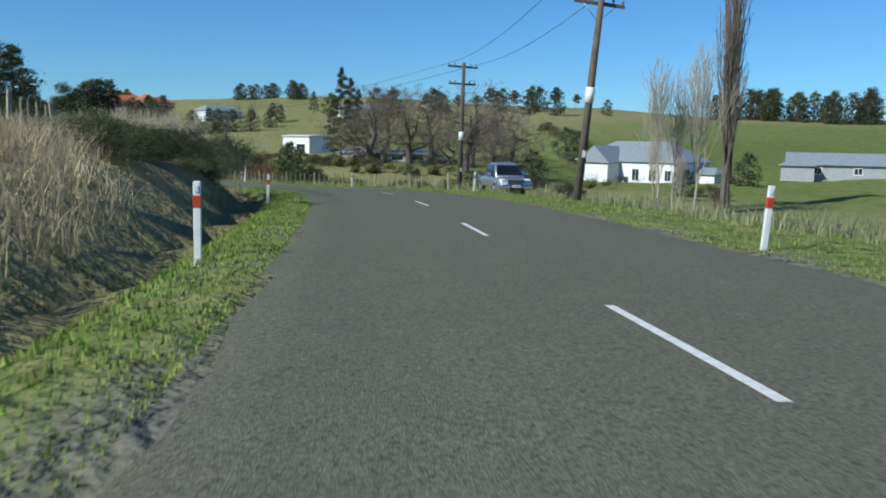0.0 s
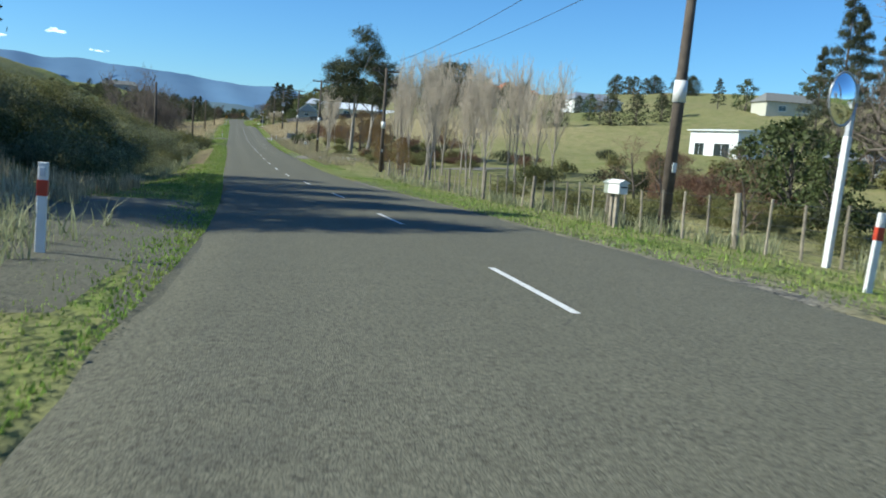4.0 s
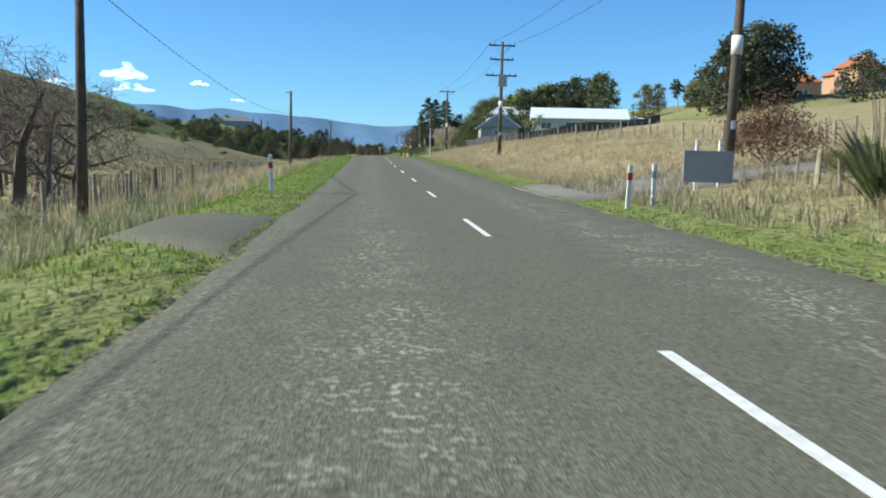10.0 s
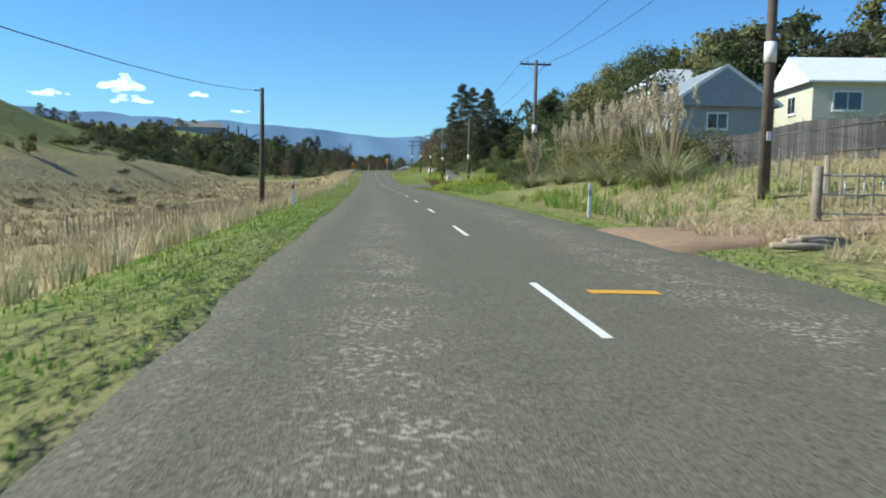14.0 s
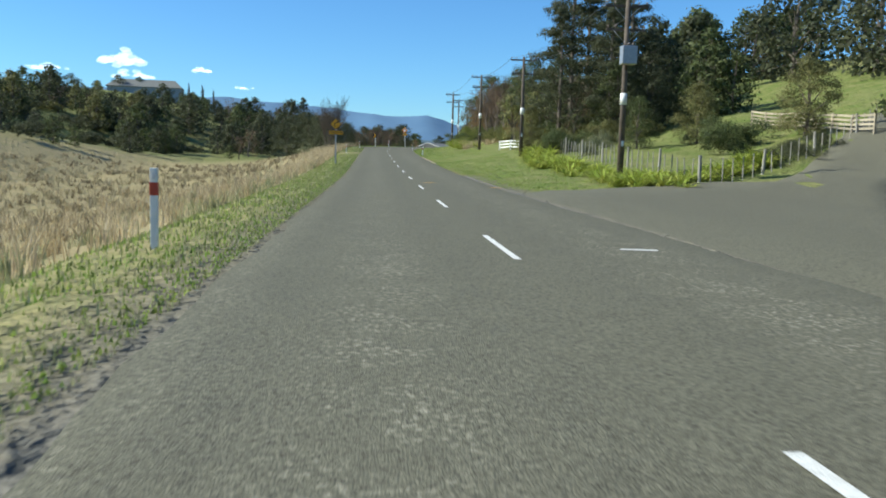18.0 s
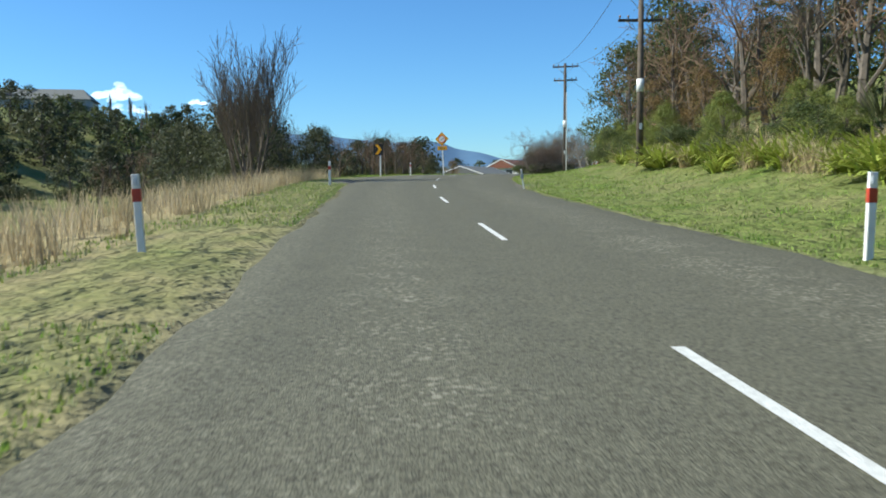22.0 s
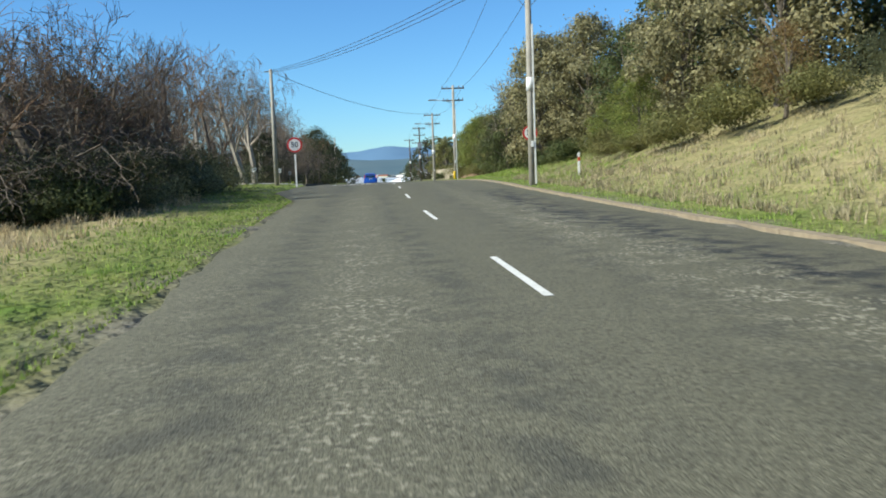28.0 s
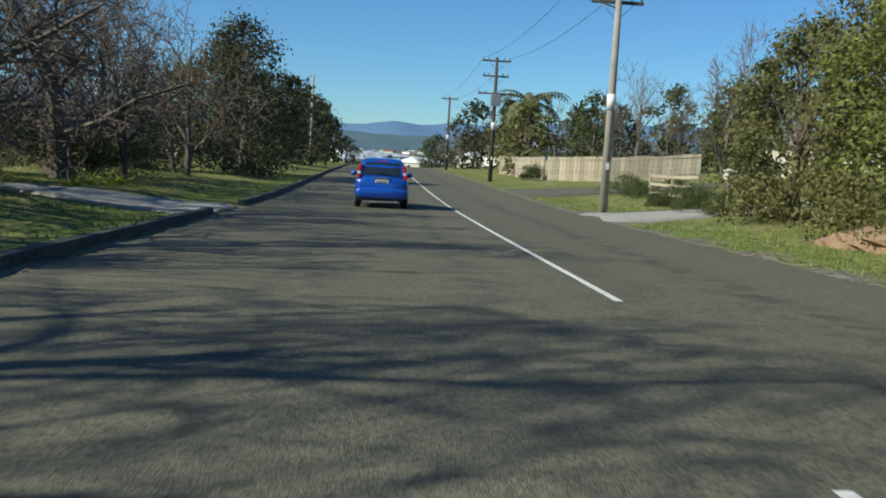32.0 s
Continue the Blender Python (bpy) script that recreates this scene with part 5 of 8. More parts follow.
def diamond(parent, z, r):
    d = part("diamond", plate_mesh("diamond", [(0, -r), (r, 0), (0, r), (-r, 0)], M_SIGN_YELLOW), parent, "yellow diamond plate", at=pose(0, 0, z))
    k, j = r * 0.93, r * 0.88
    for a in range(4):
        part("border", plate_mesh("border", [(0, k), (k, 0), (j, 0), (0, j)], M_BLACK, 0.003), d, at=pose(0, -0.013, 0, 0, 90 * a, 0))
    return d

def plate(parent, w, h, z, mat, text="", size=0.14):
    d = part("plate", plate_mesh("plate", [(-w / 2, -h / 2), (w / 2, -h / 2), (w / 2, h / 2), (-w / 2, h / 2)], mat), parent, "yellow plate", at=pose(0, 0, z))
    e = 0.014
    for x0, x1, z0, z1 in ((-w / 2 + e, w / 2 - e, h / 2 - 2 * e, h / 2 - e), (-w / 2 + e, w / 2 - e, -h / 2 + e, -h / 2 + 2 * e), (-w / 2 + e, -w / 2 + 2 * e, -h / 2 + e, h / 2 - e), (w / 2 - 2 * e, w / 2 - e, -h / 2 + e, h / 2 - e)):
        part("border", plate_mesh("border", [(x0, z0), (x1, z0), (x1, z1), (x0, z1)], M_BLACK, 0.003), d, at=pose(0, -0.013, 0))
    if text:
        part("lettering", text_mesh(text, size, M_BLACK), d, "black lettering", at=pose(0, -0.017, 0, 90))
    return d

def window_part(parent, x, y, z, w, h, turn, panes=2):
    """A framed window on a wall, facing -y before the turn."""
    win = part("window", box_mesh("window", (w + 0.16, 0.09, h + 0.16), M_WHITE, 0.01), parent, "white window frame", at=pose(x, y, z, 0, 0, turn))
    for k in range(panes):
        part("pane", box_mesh("pane", (w / panes - 0.07, 0.02, h - 0.08), M_WINDOW), win, at=pose(-w / 2 + w * (k + 0.5) / panes, -0.042, 0))
    part("sill", box_mesh("sill", (w + 0.26, 0.16, 0.05), M_WHITE, 0.008), win, at=pose(0, -0.03, -h / 2 - 0.1))
    return win

def gable_roof(w, d, rise, over, mat, thick=0.12, hip=0.0):
    """A roof over w (x) by d (y), ridge along x; hip: how far the ridge is pulled in at the ends."""
    x, y = w / 2 + over, d / 2 + over
    v = []
    for z in (0, thick):
        v += [(-x, -y, z), (x, -y, z), (x, y, z), (-x, y, z), (-x + hip, 0, rise + z), (x - hip, 0, rise + z)]
    f = [(0, 4, 5, 1), (2, 5, 4, 3), (6, 7, 11, 10), (8, 9, 10, 11), (0, 1, 7, 6), (2, 3, 9, 8)]
    f += [(0, 3, 4), (1, 5, 2), (6, 10, 9), (7, 8, 11), (0, 6, 9, 3), (1, 2, 8, 7)] if hip else [(0, 6, 10, 4), (4, 10, 9, 3), (1, 5, 11, 7), (5, 2, 8, 11), (0, 3, 4), (1, 5, 2)]
    return mesh_of("roof", v, f, mat)

def body_mesh(w, d, h, rise, mat, boards=True):
    """Walls of weatherboards up to the eaves, with gable ends."""
    v, f = [], []
    n = max(2, int(h / 0.2)) if boards else 1
    for k in range(n):
        z0, z1 = h * k / n, h * (k + 1) / n
        for z, o in ((z0, 0.025 if boards else 0), (z1, 0.0)):
            v += [(-w / 2 - o, -d / 2 - o, z), (w / 2 + o, -d / 2 - o, z), (w / 2 + o, d / 2 + o, z), (-w / 2 - o, d / 2 + o, z)]
        b = 8 * k
        f += [(b + i, b + (i + 1) % 4, b + 4 + (i + 1) % 4, b + 4 + i) for i in range(4)]
        if k:
            f += [(b - 4 + i, b - 4 + (i + 1) % 4, b + (i + 1) % 4, b + i) for i in range(4)]
    if rise:
        b = len(v)
        for x in (-w / 2, w / 2):
            v += [(x, -d / 2, h), (x, d / 2, h), (x, 0, h + rise)]
        f += [(b + 1, b, b + 2), (b + 3, b + 4, b + 5)]
    return mesh_of("wall", v, f, mat)

def house(name, label, x, y, turn, w, d, h, rise, wall, roof, windows=(), hip=0.0, over=0.45, base=0.0, z=None, wings=(), chimney=None, door=None, gable_trim=False):
    """A house about its middle; windows: (side f/b/l/r, along, height, width, tall); wings: (x, y, turn, w, d, h, rise, hip)."""
    zz = min(ground_at(x + i, y + j) for i in (-w / 3, w / 3) for j in (-d / 3, d / 3)) if z is None else z
    root = tagged(new(name), label, "house")
    root.matrix_basis = pose(x, y, zz - 0.2, 0, 0, turn)
    part("wall", body_mesh(w, d, h + 0.2, 0 if hip else rise * d / (d + 2 * over), wall), root)
    rf = part("roof", gable_roof(w, d, rise, over, roof, hip=hip), root, at=pose(0, 0, h + 0.2 - rise * over / (d / 2 + over) * 0.5))
    for side in ("f", "b", "l", "r"):
        for sd, along, zc, ww, hh in windows:
            if sd == side:
                px, py, tn = {"f": (along, -d / 2 - 0.03, 0), "b": (along, d / 2 + 0.03, 180), "l": (-w / 2 - 0.03, along, -90), "r": (w / 2 + 0.03, along, 90)}[side]
                window_part(root, px, py, zc + 0.2, ww, hh, tn, 2 if ww > 0.8 else 1)
    for wx, wy, wt, ww, wd, wh, wr, whip in wings:
        part("wing_wall", body_mesh(ww, wd, wh + 0.2, 0 if whip else wr * wd / (wd + 0.8), wall), root, at=pose(wx, wy, 0.004, 0, 0, wt))
        part("wing_roof", gable_roof(ww, wd, wr, 0.4, roof, hip=whip), root, at=pose(wx, wy, wh + 0.2 - wr * 0.4 / (wd / 2 + 0.4) * 0.5, 0, 0, wt))
    if chimney:
        part("chimney", box_mesh("chimney", (0.6, 0.6, 1.8), M_TILE_BROWN, 0.02), root, "brick chimney", at=pose(chimney[0], chimney[1], h + rise * 0.6 + 0.5))
    if door:
        dr = part("door", box_mesh("door", (0.9, 0.07, 2.0), M_DARKWALL, 0.01), root, "dark front door", at=pose(door, -d / 2 - 0.04, 1.2))
        part("handle", box_mesh("handle", (0.1, 0.06, 0.03), M_STEEL, 0.005), dr, at=pose(0.33, -0.05, 0))
    if gable_trim:
        for sg in (-1, 1):
            for b in (-1, 1):
                L = math.hypot(d / 2 + over, rise)
                part("bargeboard", box_mesh("bargeboard", (0.06, L, 0.22), M_WHITE, 0.01), root, "white bargeboard", at=pose(sg * (w / 2 + over + 0.03), b * (d / 4 + over / 2), h + 0.2 + rise * 0.46, -b * math.degrees(math.atan2(rise, d / 2 + over))))
    return root

def letterbox(s, u, turn=0.0, mat=None, height=1.05, roofed=True, size=(0.3, 0.38, 0.26)):
    p = spot(s, u)
    root = tagged(new("letterbox"), "small " + ("white" if mat in (None, M_WHITE) else "grey-green") + " letterbox on a timber post", "letterbox", "letterboxes")
    root.matrix_basis = pose(p.x, p.y, p.z, 0, 0, heading(s) + turn)
    part("post", shared(("lbp", height), lambda: box_mesh("post", (0.09, 0.09, height + 0.3), M_FENCE, 0.01)), root, at=pose(0, 0, height / 2 - 0.15))
    b = part("box", box_mesh("box", size, mat or M_WHITE, 0.015), root, at=pose(0, 0, height + size[2] / 2))
    part("slot", box_mesh("slot", (size[0] * 0.7, 0.01, 0.035), M_BLACK), b, at=pose(0, -size[1] / 2 - 0.004, 0.04))
    if roofed:
        part("lid", gable_roof(size[1], size[0], 0.08, 0.03, mat or M_WHITE, 0.015), b, at=pose(0, 0, size[2] / 2, 0, 0, 90))
    return root

# ---- vehicles ----
def loft(name, stations, mat, power=3.2, n=20, cap=True):
    """A body through stations (y, z low, z high, half width), each a rounded box in x and z."""
    v, f = [], []
    for y, z0, z1, w in stations:
        for k in range(n):
            a = 2 * math.pi * (k + 0.5) / n
            c, s = math.cos(a), math.sin(a)
            v.append((w * math.copysign(abs(c) ** (2 / power), c), y, (z0 + z1) / 2 + (z1 - z0) / 2 * math.copysign(abs(s) ** (2 / power), s)))
    for i in range(len(stations) - 1):
        for k in range(n):
            j = (k + 1) % n
            f.append((i * n + k, i * n + j, (i + 1) * n + j, (i + 1) * n + k))
    if cap:
        f += [tuple(range(n - 1, -1, -1)), tuple((len(stations) - 1) * n + k for k in range(n))]
    return mesh_of(name, v, f, mat, smooth=True)

def wheel_part(root, x, y, r, w=0.2):
    sg = 1 if x > 0 else -1
    wh = part("wheel", shared(("wheel", r), lambda: tube_mesh("wheel", [(-w / 2, 0, 0, r * 0.6), (-w / 2, 0, 0, r * 0.93), (-w * 0.36, 0, 0, r), (w * 0.36, 0, 0, r), (w / 2, 0, 0, r * 0.93), (w / 2, 0, 0, r * 0.6)], M_TYRE, 24)), root, at=pose(x, y, r))
    part("rim", shared(("rim", r), lambda: tube_mesh("rim", [(-0.03, 0, 0, r * 0.62), (0.03, 0, 0, r * 0.6), (0.035, 0, 0, r * 0.15)], M_RIM, 16)), wh, "alloy rim", at=pose(sg * w * 0.44, 0, 0, 0, 0, 0 if sg > 0 else 180))
    for k in range(5):
        part("spoke", shared(("spoke", r), lambda: box_mesh("spoke", (0.03, 0.05, r * 0.5), M_RIM, 0.008)), wh, at=Matrix.Translation((sg * w * 0.47, 0, 0)) @ pose(0, 0, 0, 72 * k) @ Matrix.Translation((0, 0, r * 0.32)))

def number_plate(root, y, z, back=True):
    pl = part("number_plate", box_mesh("number_plate", (0.4, 0.015, 0.13), M_WHITE, 0.004), root, "white plate with dark bars", at=pose(0, y, z))
    for k in range(6):
        part("bar", shared("platebar", lambda: box_mesh("bar", (0.03, 0.004, 0.075), M_BLACK)), pl, at=pose(-0.14 + 0.056 * k, (-0.009 if back else 0.009), 0))

def hatchback(s, u):
    """A small tall hatchback seen from behind; it faces along the road."""
    p = on_line(s)[0]
    x, y = to_world(s, u)
    root = tagged(new("hatchback"), "bright blue small hatchback car standing on the road", "car")
    slope = math.degrees(math.atan2(on_line(s + 2)[0][2] - on_line(s - 2)[0][2], 4))
    root.matrix_basis = pose(float(x), float(y), float(p[2]) - 0.005, slope, 0, heading(s))
    part("body", loft("body", [(-1.8, 0.42, 0.78, 0.62), (-1.76, 0.3, 0.95, 0.77), (-1.6, 0.24, 1.0, 0.82), (-0.9, 0.2, 0.98, 0.835), (0.3, 0.2, 0.96, 0.835), (1.0, 0.22, 0.94, 0.82), (1.5, 0.26, 0.84, 0.77), (1.76, 0.34, 0.7, 0.6)], M_BLUE_CAR, 4.5, 28), root)
    part("cabin", loft("cabin", [(-1.72, 0.9, 1.0, 0.74), (-1.62, 0.9, 1.32, 0.7), (-1.42, 0.9, 1.5, 0.65), (-0.6, 0.9, 1.56, 0.645), (0.1, 0.9, 1.53, 0.64), (0.55, 0.9, 1.35, 0.66), (1.05, 0.88, 0.96, 0.7)], M_BLUE_CAR, 5, 28), root)
    part("rear_window", mesh_of("rear_window", [(-0.56, -1.705, 1.04), (0.56, -1.705, 1.04), (0.5, -1.545, 1.4), (-0.5, -1.545, 1.4), (-0.58, -1.735, 1.03), (0.58, -1.735, 1.03), (0.52, -1.575, 1.41), (-0.52, -1.575, 1.41)], [(4, 5, 6, 7), (0, 4, 7, 3), (5, 1, 2, 6), (7, 6, 2, 3), (4, 0, 1, 5)], M_WINDOW), root, "dark rear window")
    for sg in (-1, 1):
        for y0, y1 in ((-1.25, -0.5), (-0.42, 0.35)):
            part("side_window", mesh_of("side_window", [(sg * 0.735, y0, 1.0), (sg * 0.735, y1, 1.0), (sg * 0.672, y1 - (0.1 if y1 > 0 else 0.0), 1.42), (sg * 0.672, y0 + 0.05, 1.42)], [(0, 1, 2, 3) if sg > 0 else (3, 2, 1, 0)], M_WINDOW), root)
        lamp = part("tail_lamp", box_mesh("tail_lamp", (0.1, 0.1, 0.46), M_LAMP_RED, 0.03), root, "red tail lamp", at=pose(sg * 0.69, -1.69, 1.13, -12, sg * -8, 0))
        part("indicator", box_mesh("indicator", (0.104, 0.104, 0.12), M_LAMP_CLEAR, 0.03), lamp, at=pose(0, 0, -0.06))
        part("mirror", loft("mirror", [(-0.06, 0, 0.15, 0.09), (0.02, -0.01, 0.16, 0.1), (0.1, 0.03, 0.12, 0.06)], M_BLUE_CAR, 3, 12), root, "door mirror", at=pose(sg * 0.92, 0.5, 0.95))
        for yy in (-1.1, 1.12):
            wheel_part(root, sg * 0.73, yy, 0.3, 0.18)
        part("rail", tube_line("rail", [(sg * 0.58, -1.3, 1.56), (sg * 0.6, -0.4, 1.6), (sg * 0.58, 0.2, 1.56)], 0.018, M_PLASTIC, 6), root, "roof rail")
        part("reflector", box_mesh("reflector", (0.18, 0.02, 0.05), M_LAMP_RED, 0.01), root, at=pose(sg * 0.6, -1.83, 0.42))
    part("rear_bumper", loft("rear_bumper", [(-1.86, 0.36, 0.58, 0.66), (-1.82, 0.3, 0.64, 0.79), (-1.6, 0.28, 0.64, 0.845)], M_BLUE_CAR, 4, 20), root)
    part("bumper_sill", box_mesh("bumper_sill", (1.3, 0.1, 0.1), M_PLASTIC, 0.02), root, "black lower bumper", at=pose(0, -1.76, 0.29))
    number_plate(root, -1.79, 0.82)
    part("badge_strip", box_mesh("badge_strip", (0.5, 0.03, 0.05), M_CHROME, 0.01), root, at=pose(0, -1.78, 0.93))
    part("wiper", box_mesh("wiper", (0.42, 0.02, 0.02), M_PLASTIC, 0.004), root, at=pose(0.08, -1.745, 1.07, 0, 6, 0))
    part("brake_lamp", box_mesh("brake_lamp", (0.3, 0.04, 0.03), M_LAMP_RED, 0.008), root, at=pose(0, -1.56, 1.46))
    part("exhaust", tube_line("exhaust", [(0.45, -1.84, 0.24), (0.45, -1.5, 0.25)], 0.028, M_STEEL, 8), root)
    part("aerial", tube_line("aerial", [(0, -1.2, 1.54), (0, -1.5, 1.85)], 0.006, M_PLASTIC, 4), root)
    return root

def pickup(s, u, turn):
    """A silver double-cab pickup parked on the verge."""
    p = spot(s, u)
    root = tagged(new("pickup_truck"), "silver-grey double-cab pickup truck parked on the grass verge", "truck")
    root.matrix_basis = pose(p.x, p.y, p.z - 0.03, 0, 0, heading(s) + turn)
    part("body", loft("body", [(-2.5, 0.55, 1.0, 0.84), (-2.42, 0.5, 1.06, 0.88), (-1.0, 0.42, 1.06, 0.9), (0.4, 0.4, 1.06, 0.9), (1.3, 0.42, 1.05, 0.9), (2.1, 0.46, 1.0, 0.87), (2.42, 0.5, 0.92, 0.78)], M_SILVER_CAR, 5, 28), root)
    part("tray", box_mesh("tray", (1.5, 1.4, 0.3), M_PLASTIC, 0.03), root, "black tray liner", at=pose(0, -1.72, 0.96))
    part("cab", loft("cab", [(-0.95, 1.0, 1.1, 0.78), (-0.86, 1.0, 1.66, 0.68), (-0.5, 1.0, 1.76, 0.66), (0.25, 1.0, 1.76, 0.65), (0.6, 1.0, 1.66, 0.67), (1.3, 0.98, 1.08, 0.76)], M_SILVER_CAR, 5, 28), root)
    part("windscreen", mesh_of("windscreen", [(-0.66, 1.26, 1.13), (0.66, 1.26, 1.13), (0.58, 0.72, 1.62), (-0.58, 0.72, 1.62)], [(0, 1, 2, 3), (3, 2, 1, 0)], M_WINDOW), root, "dark windscreen")
    for sg in (-1, 1):
        for y0, y1 in ((-0.8, -0.15), (-0.08, 0.62)):
            part("side_window", mesh_of("side_window", [(sg * 0.785, y0, 1.1), (sg * 0.785, y1 + 0.15, 1.1), (sg * 0.685, y1 - 0.1, 1.64), (sg * 0.685, y0 + 0.02, 1.64)], [(0, 1, 2, 3) if sg > 0 else (3, 2, 1, 0)], M_WINDOW), root)
        part("headlamp", loft("headlamp", [(-0.12, -0.1, 0.14, 0.2), (0.06, -0.08, 0.12, 0.17), (0.1, -0.03, 0.06, 0.1)], M_LAMP_CLEAR, 3, 14), root, "clear headlamp", at=pose(sg * 0.64, 2.3, 0.86))
        part("fog_lamp", tube_mesh("fog_lamp", [(0, -0.03, 0, 0.09), (0, 0.03, 0, 0.08)], M_LAMP_CLEAR, 14), root, at=pose(sg * 0.62, 2.46, 0.56))
        part("mirror", loft("mirror", [(-0.06, 0, 0.2, 0.1), (0.02, -0.01, 0.21, 0.11), (0.1, 0.04, 0.16, 0.07)], M_CHROME, 3, 12), root, "chrome door mirror", at=pose(sg * 0.98, 0.75, 1.08))
        for yy in (-1.55, 1.5):
            wheel_part(root, sg * 0.78, yy, 0.38, 0.24)
            part("wheel_arch", tube_mesh("wheel_arch", [(0, 0.44 * math.cos(a), 0.44 * math.sin(a), 0.045) for a in np.linspace(0.1, 3.04, 9)], M_SILVER_CAR, 6), root, at=pose(sg * 0.87, yy, 0.4))
    part("grille", box_mesh("grille", (0.8, 0.06, 0.24), M_PLASTIC, 0.03), root, "dark grille", at=pose(0, 2.43, 0.82))
    for z in (0.76, 0.83, 0.9):
        part("grille_bar", shared("grille_bar", lambda: box_mesh("grille_bar", (0.84, 0.05, 0.028), M_CHROME, 0.008)), root, at=pose(0, 2.47, z))
    part("front_bumper", loft("front_bumper", [(2.2, 0.42, 0.7, 0.92), (2.48, 0.44, 0.7, 0.84), (2.56, 0.48, 0.66, 0.7)], M_CHROME, 4, 20), root, "bright front bumper")
    part("air_intake", box_mesh("air_intake", (0.8, 0.05, 0.12), M_PLASTIC, 0.02), root, at=pose(0, 2.56, 0.5))
    number_plate(root, 2.58, 0.62, False)
    return root

truck = pickup(42.5, 7.9, 172)
car = hatchback(712.5, -1.75)

# ---- power poles, left and right of the road ----
power_pole("r0", 29.5, 6.1, 8.4, 2, lean=5.0)
power_pole("rA", 53.2, 9.8, 8.6, 2, lean=1.0)
power_pole("rB", 98.7, 7.7, 8.0, 1, lean=1.5, arm_turn=8)
power_pole("rC", 147.2, 8.9, 8.3, 2)
power_pole("rD", 185.9, 7.6, 9.0, 2, lean=1.0)
power_pole("rE", 238.0, 8.8, 8.9, 2, lean=1.2)
power_pole("rF", 281.1, 8.6, 8.9, 3, box=True)
power_pole("rG", 331.5, 8.8, 8.8, 1)
power_pole("rG2", 366.0, 9.0, 8.4, 1)
power_pole("rG3", 414.0, 10.5, 8.6, 1, band=True)
power_pole("rH", 444.9, 10.0, 8.4, 2, box=True)
power_pole("rI", 474.1, 10.3, 8.0, 2)
power_pole("rJ", 499.6, 10.0, 8.2, 2)
power_pole("rK", 529.5, 9.0, 7.6, 2)
power_pole("rM", 564.4, 5.8, 8.9, 2, pale_side=True)
power_pole("rN", 604.2, 6.8, 8.0, 2, lamp=False)
power_pole("rN2", 641.8, 5.35, 9.2, 2, mat=M_POLE_PALE, pale_side=True)
power_pole("rS", 684.9, 6.3, 8.6, 2, mat=M_POLE_PALE, lamp=True, pale_side=True, yellow=True)
power_pole("rT", 715.2, 6.4, 8.9, 2, mat=M_POLE_PALE, lamp=True)
power_pole("rU", 746.8, 6.4, 9.0, 3, box=True)
power_pole("rV", 790.0, 6.6, 9.0, 1)
power_pole("l1", 170.4, -10.5, 6.6, 0, band=False)
power_pole("l2", 237.3, -9.5, 7.3, 0, band=False)
power_pole("l3", 294.8, -9.1, 7.3, 0, band=False)
power_pole("l4", 359.3, -8.4, 7.3, 0, band=False)
power_pole("lp", 666.9, -8.0, 8.0, 0, mat=M_POLE_PALE, band=False)
power_pole("lq", 768.0, -8.4, 8.6, 0, mat=M_POLE_PALE, band=False)
order = ["r0", "rA", "rB", "rC", "rD", "rE", "rF", "rG", "rG2", "rG3", "rH", "rI", "rJ", "rK", "rM", "rN", "rN2", "rS", "rT", "rU", "rV"]
for a, b in zip(order, order[1:]):
    wires(a, b, (-0.95, 0.95), 0.6)
for a, b, low in (("l1", "l2", (0.7, 0.2)), ("l2", "l3", (0.2, 1.9)), ("l3", "l4", (1.9, 0))):
    wires(a, b, (-0.3,), 0.9, radius=0.014, below=low)
wires("rT", "lp", (0.0,), 0.9, radius=0.02)
wires("rN2", "lp", (-0.5, 0.0, 0.5), 0.6, radius=0.018)

# ---- edge marker posts ----
marker_post(502.0, float(edge_right(502.0)) + 0.4, lean=1.5)
for s, u, lean in ((11.5, -4.5, 0), (31.4, -4.9, 2), (65.3, -4.9, 0), (88.2, -4.95, 2), (236.0, -4.3, -3), (342.5, -5.1, 0), (416.2, -4.6, 0), (503.8, -4.9, -3), (529.0, -4.4, 0), (559.3, -5.9, 1)):
    marker_post(s, u, lean=lean)
for s, u, lean, flat in ((12.5, 3.95, 4, False), (41.6, 5.9, 3, True), (60.0, 4.6, 2, True), (88.0, 4.9, 4, False), (232.5, 4.1, 2, False), (233.4, 5.0, 0, True), (333.3, 4.4, 0, True), (643.0, 7.6, 0, False)):
    marker_post(s, u, lean=lean, flat=flat)
marker_post(524.2, 3.35, 0.72, -8, True, 0.045)

# ---- signs ----
sg = sign_root("curve_sign", "yellow diamond curve sign over a small plate on post", 469.3, -4.6)
signpost(sg, 3.3, M_STEEL, 0.11)
dm = diamond(sg, 2.95, 0.42)
part("arrow", tube_line("arrow", [(-0.08, -0.02, -0.18), (-0.08, -0.02, 0.02), (0.02, -0.02, 0.12), (0.1, -0.02, 0.14)], 0.03, M_BLACK, 6), dm, "black bent arrow")
part("arrow_head", plate_mesh("arrow_head", [(0.08, 0.04), (0.24, 0.15), (0.07, 0.25)], M_BLACK, 0.01), dm, at=pose(0, -0.016, 0))
plate(sg, 1.08, 0.3, 2.32, M_SIGN_YELLOW, "CONCEALED", 0.185)

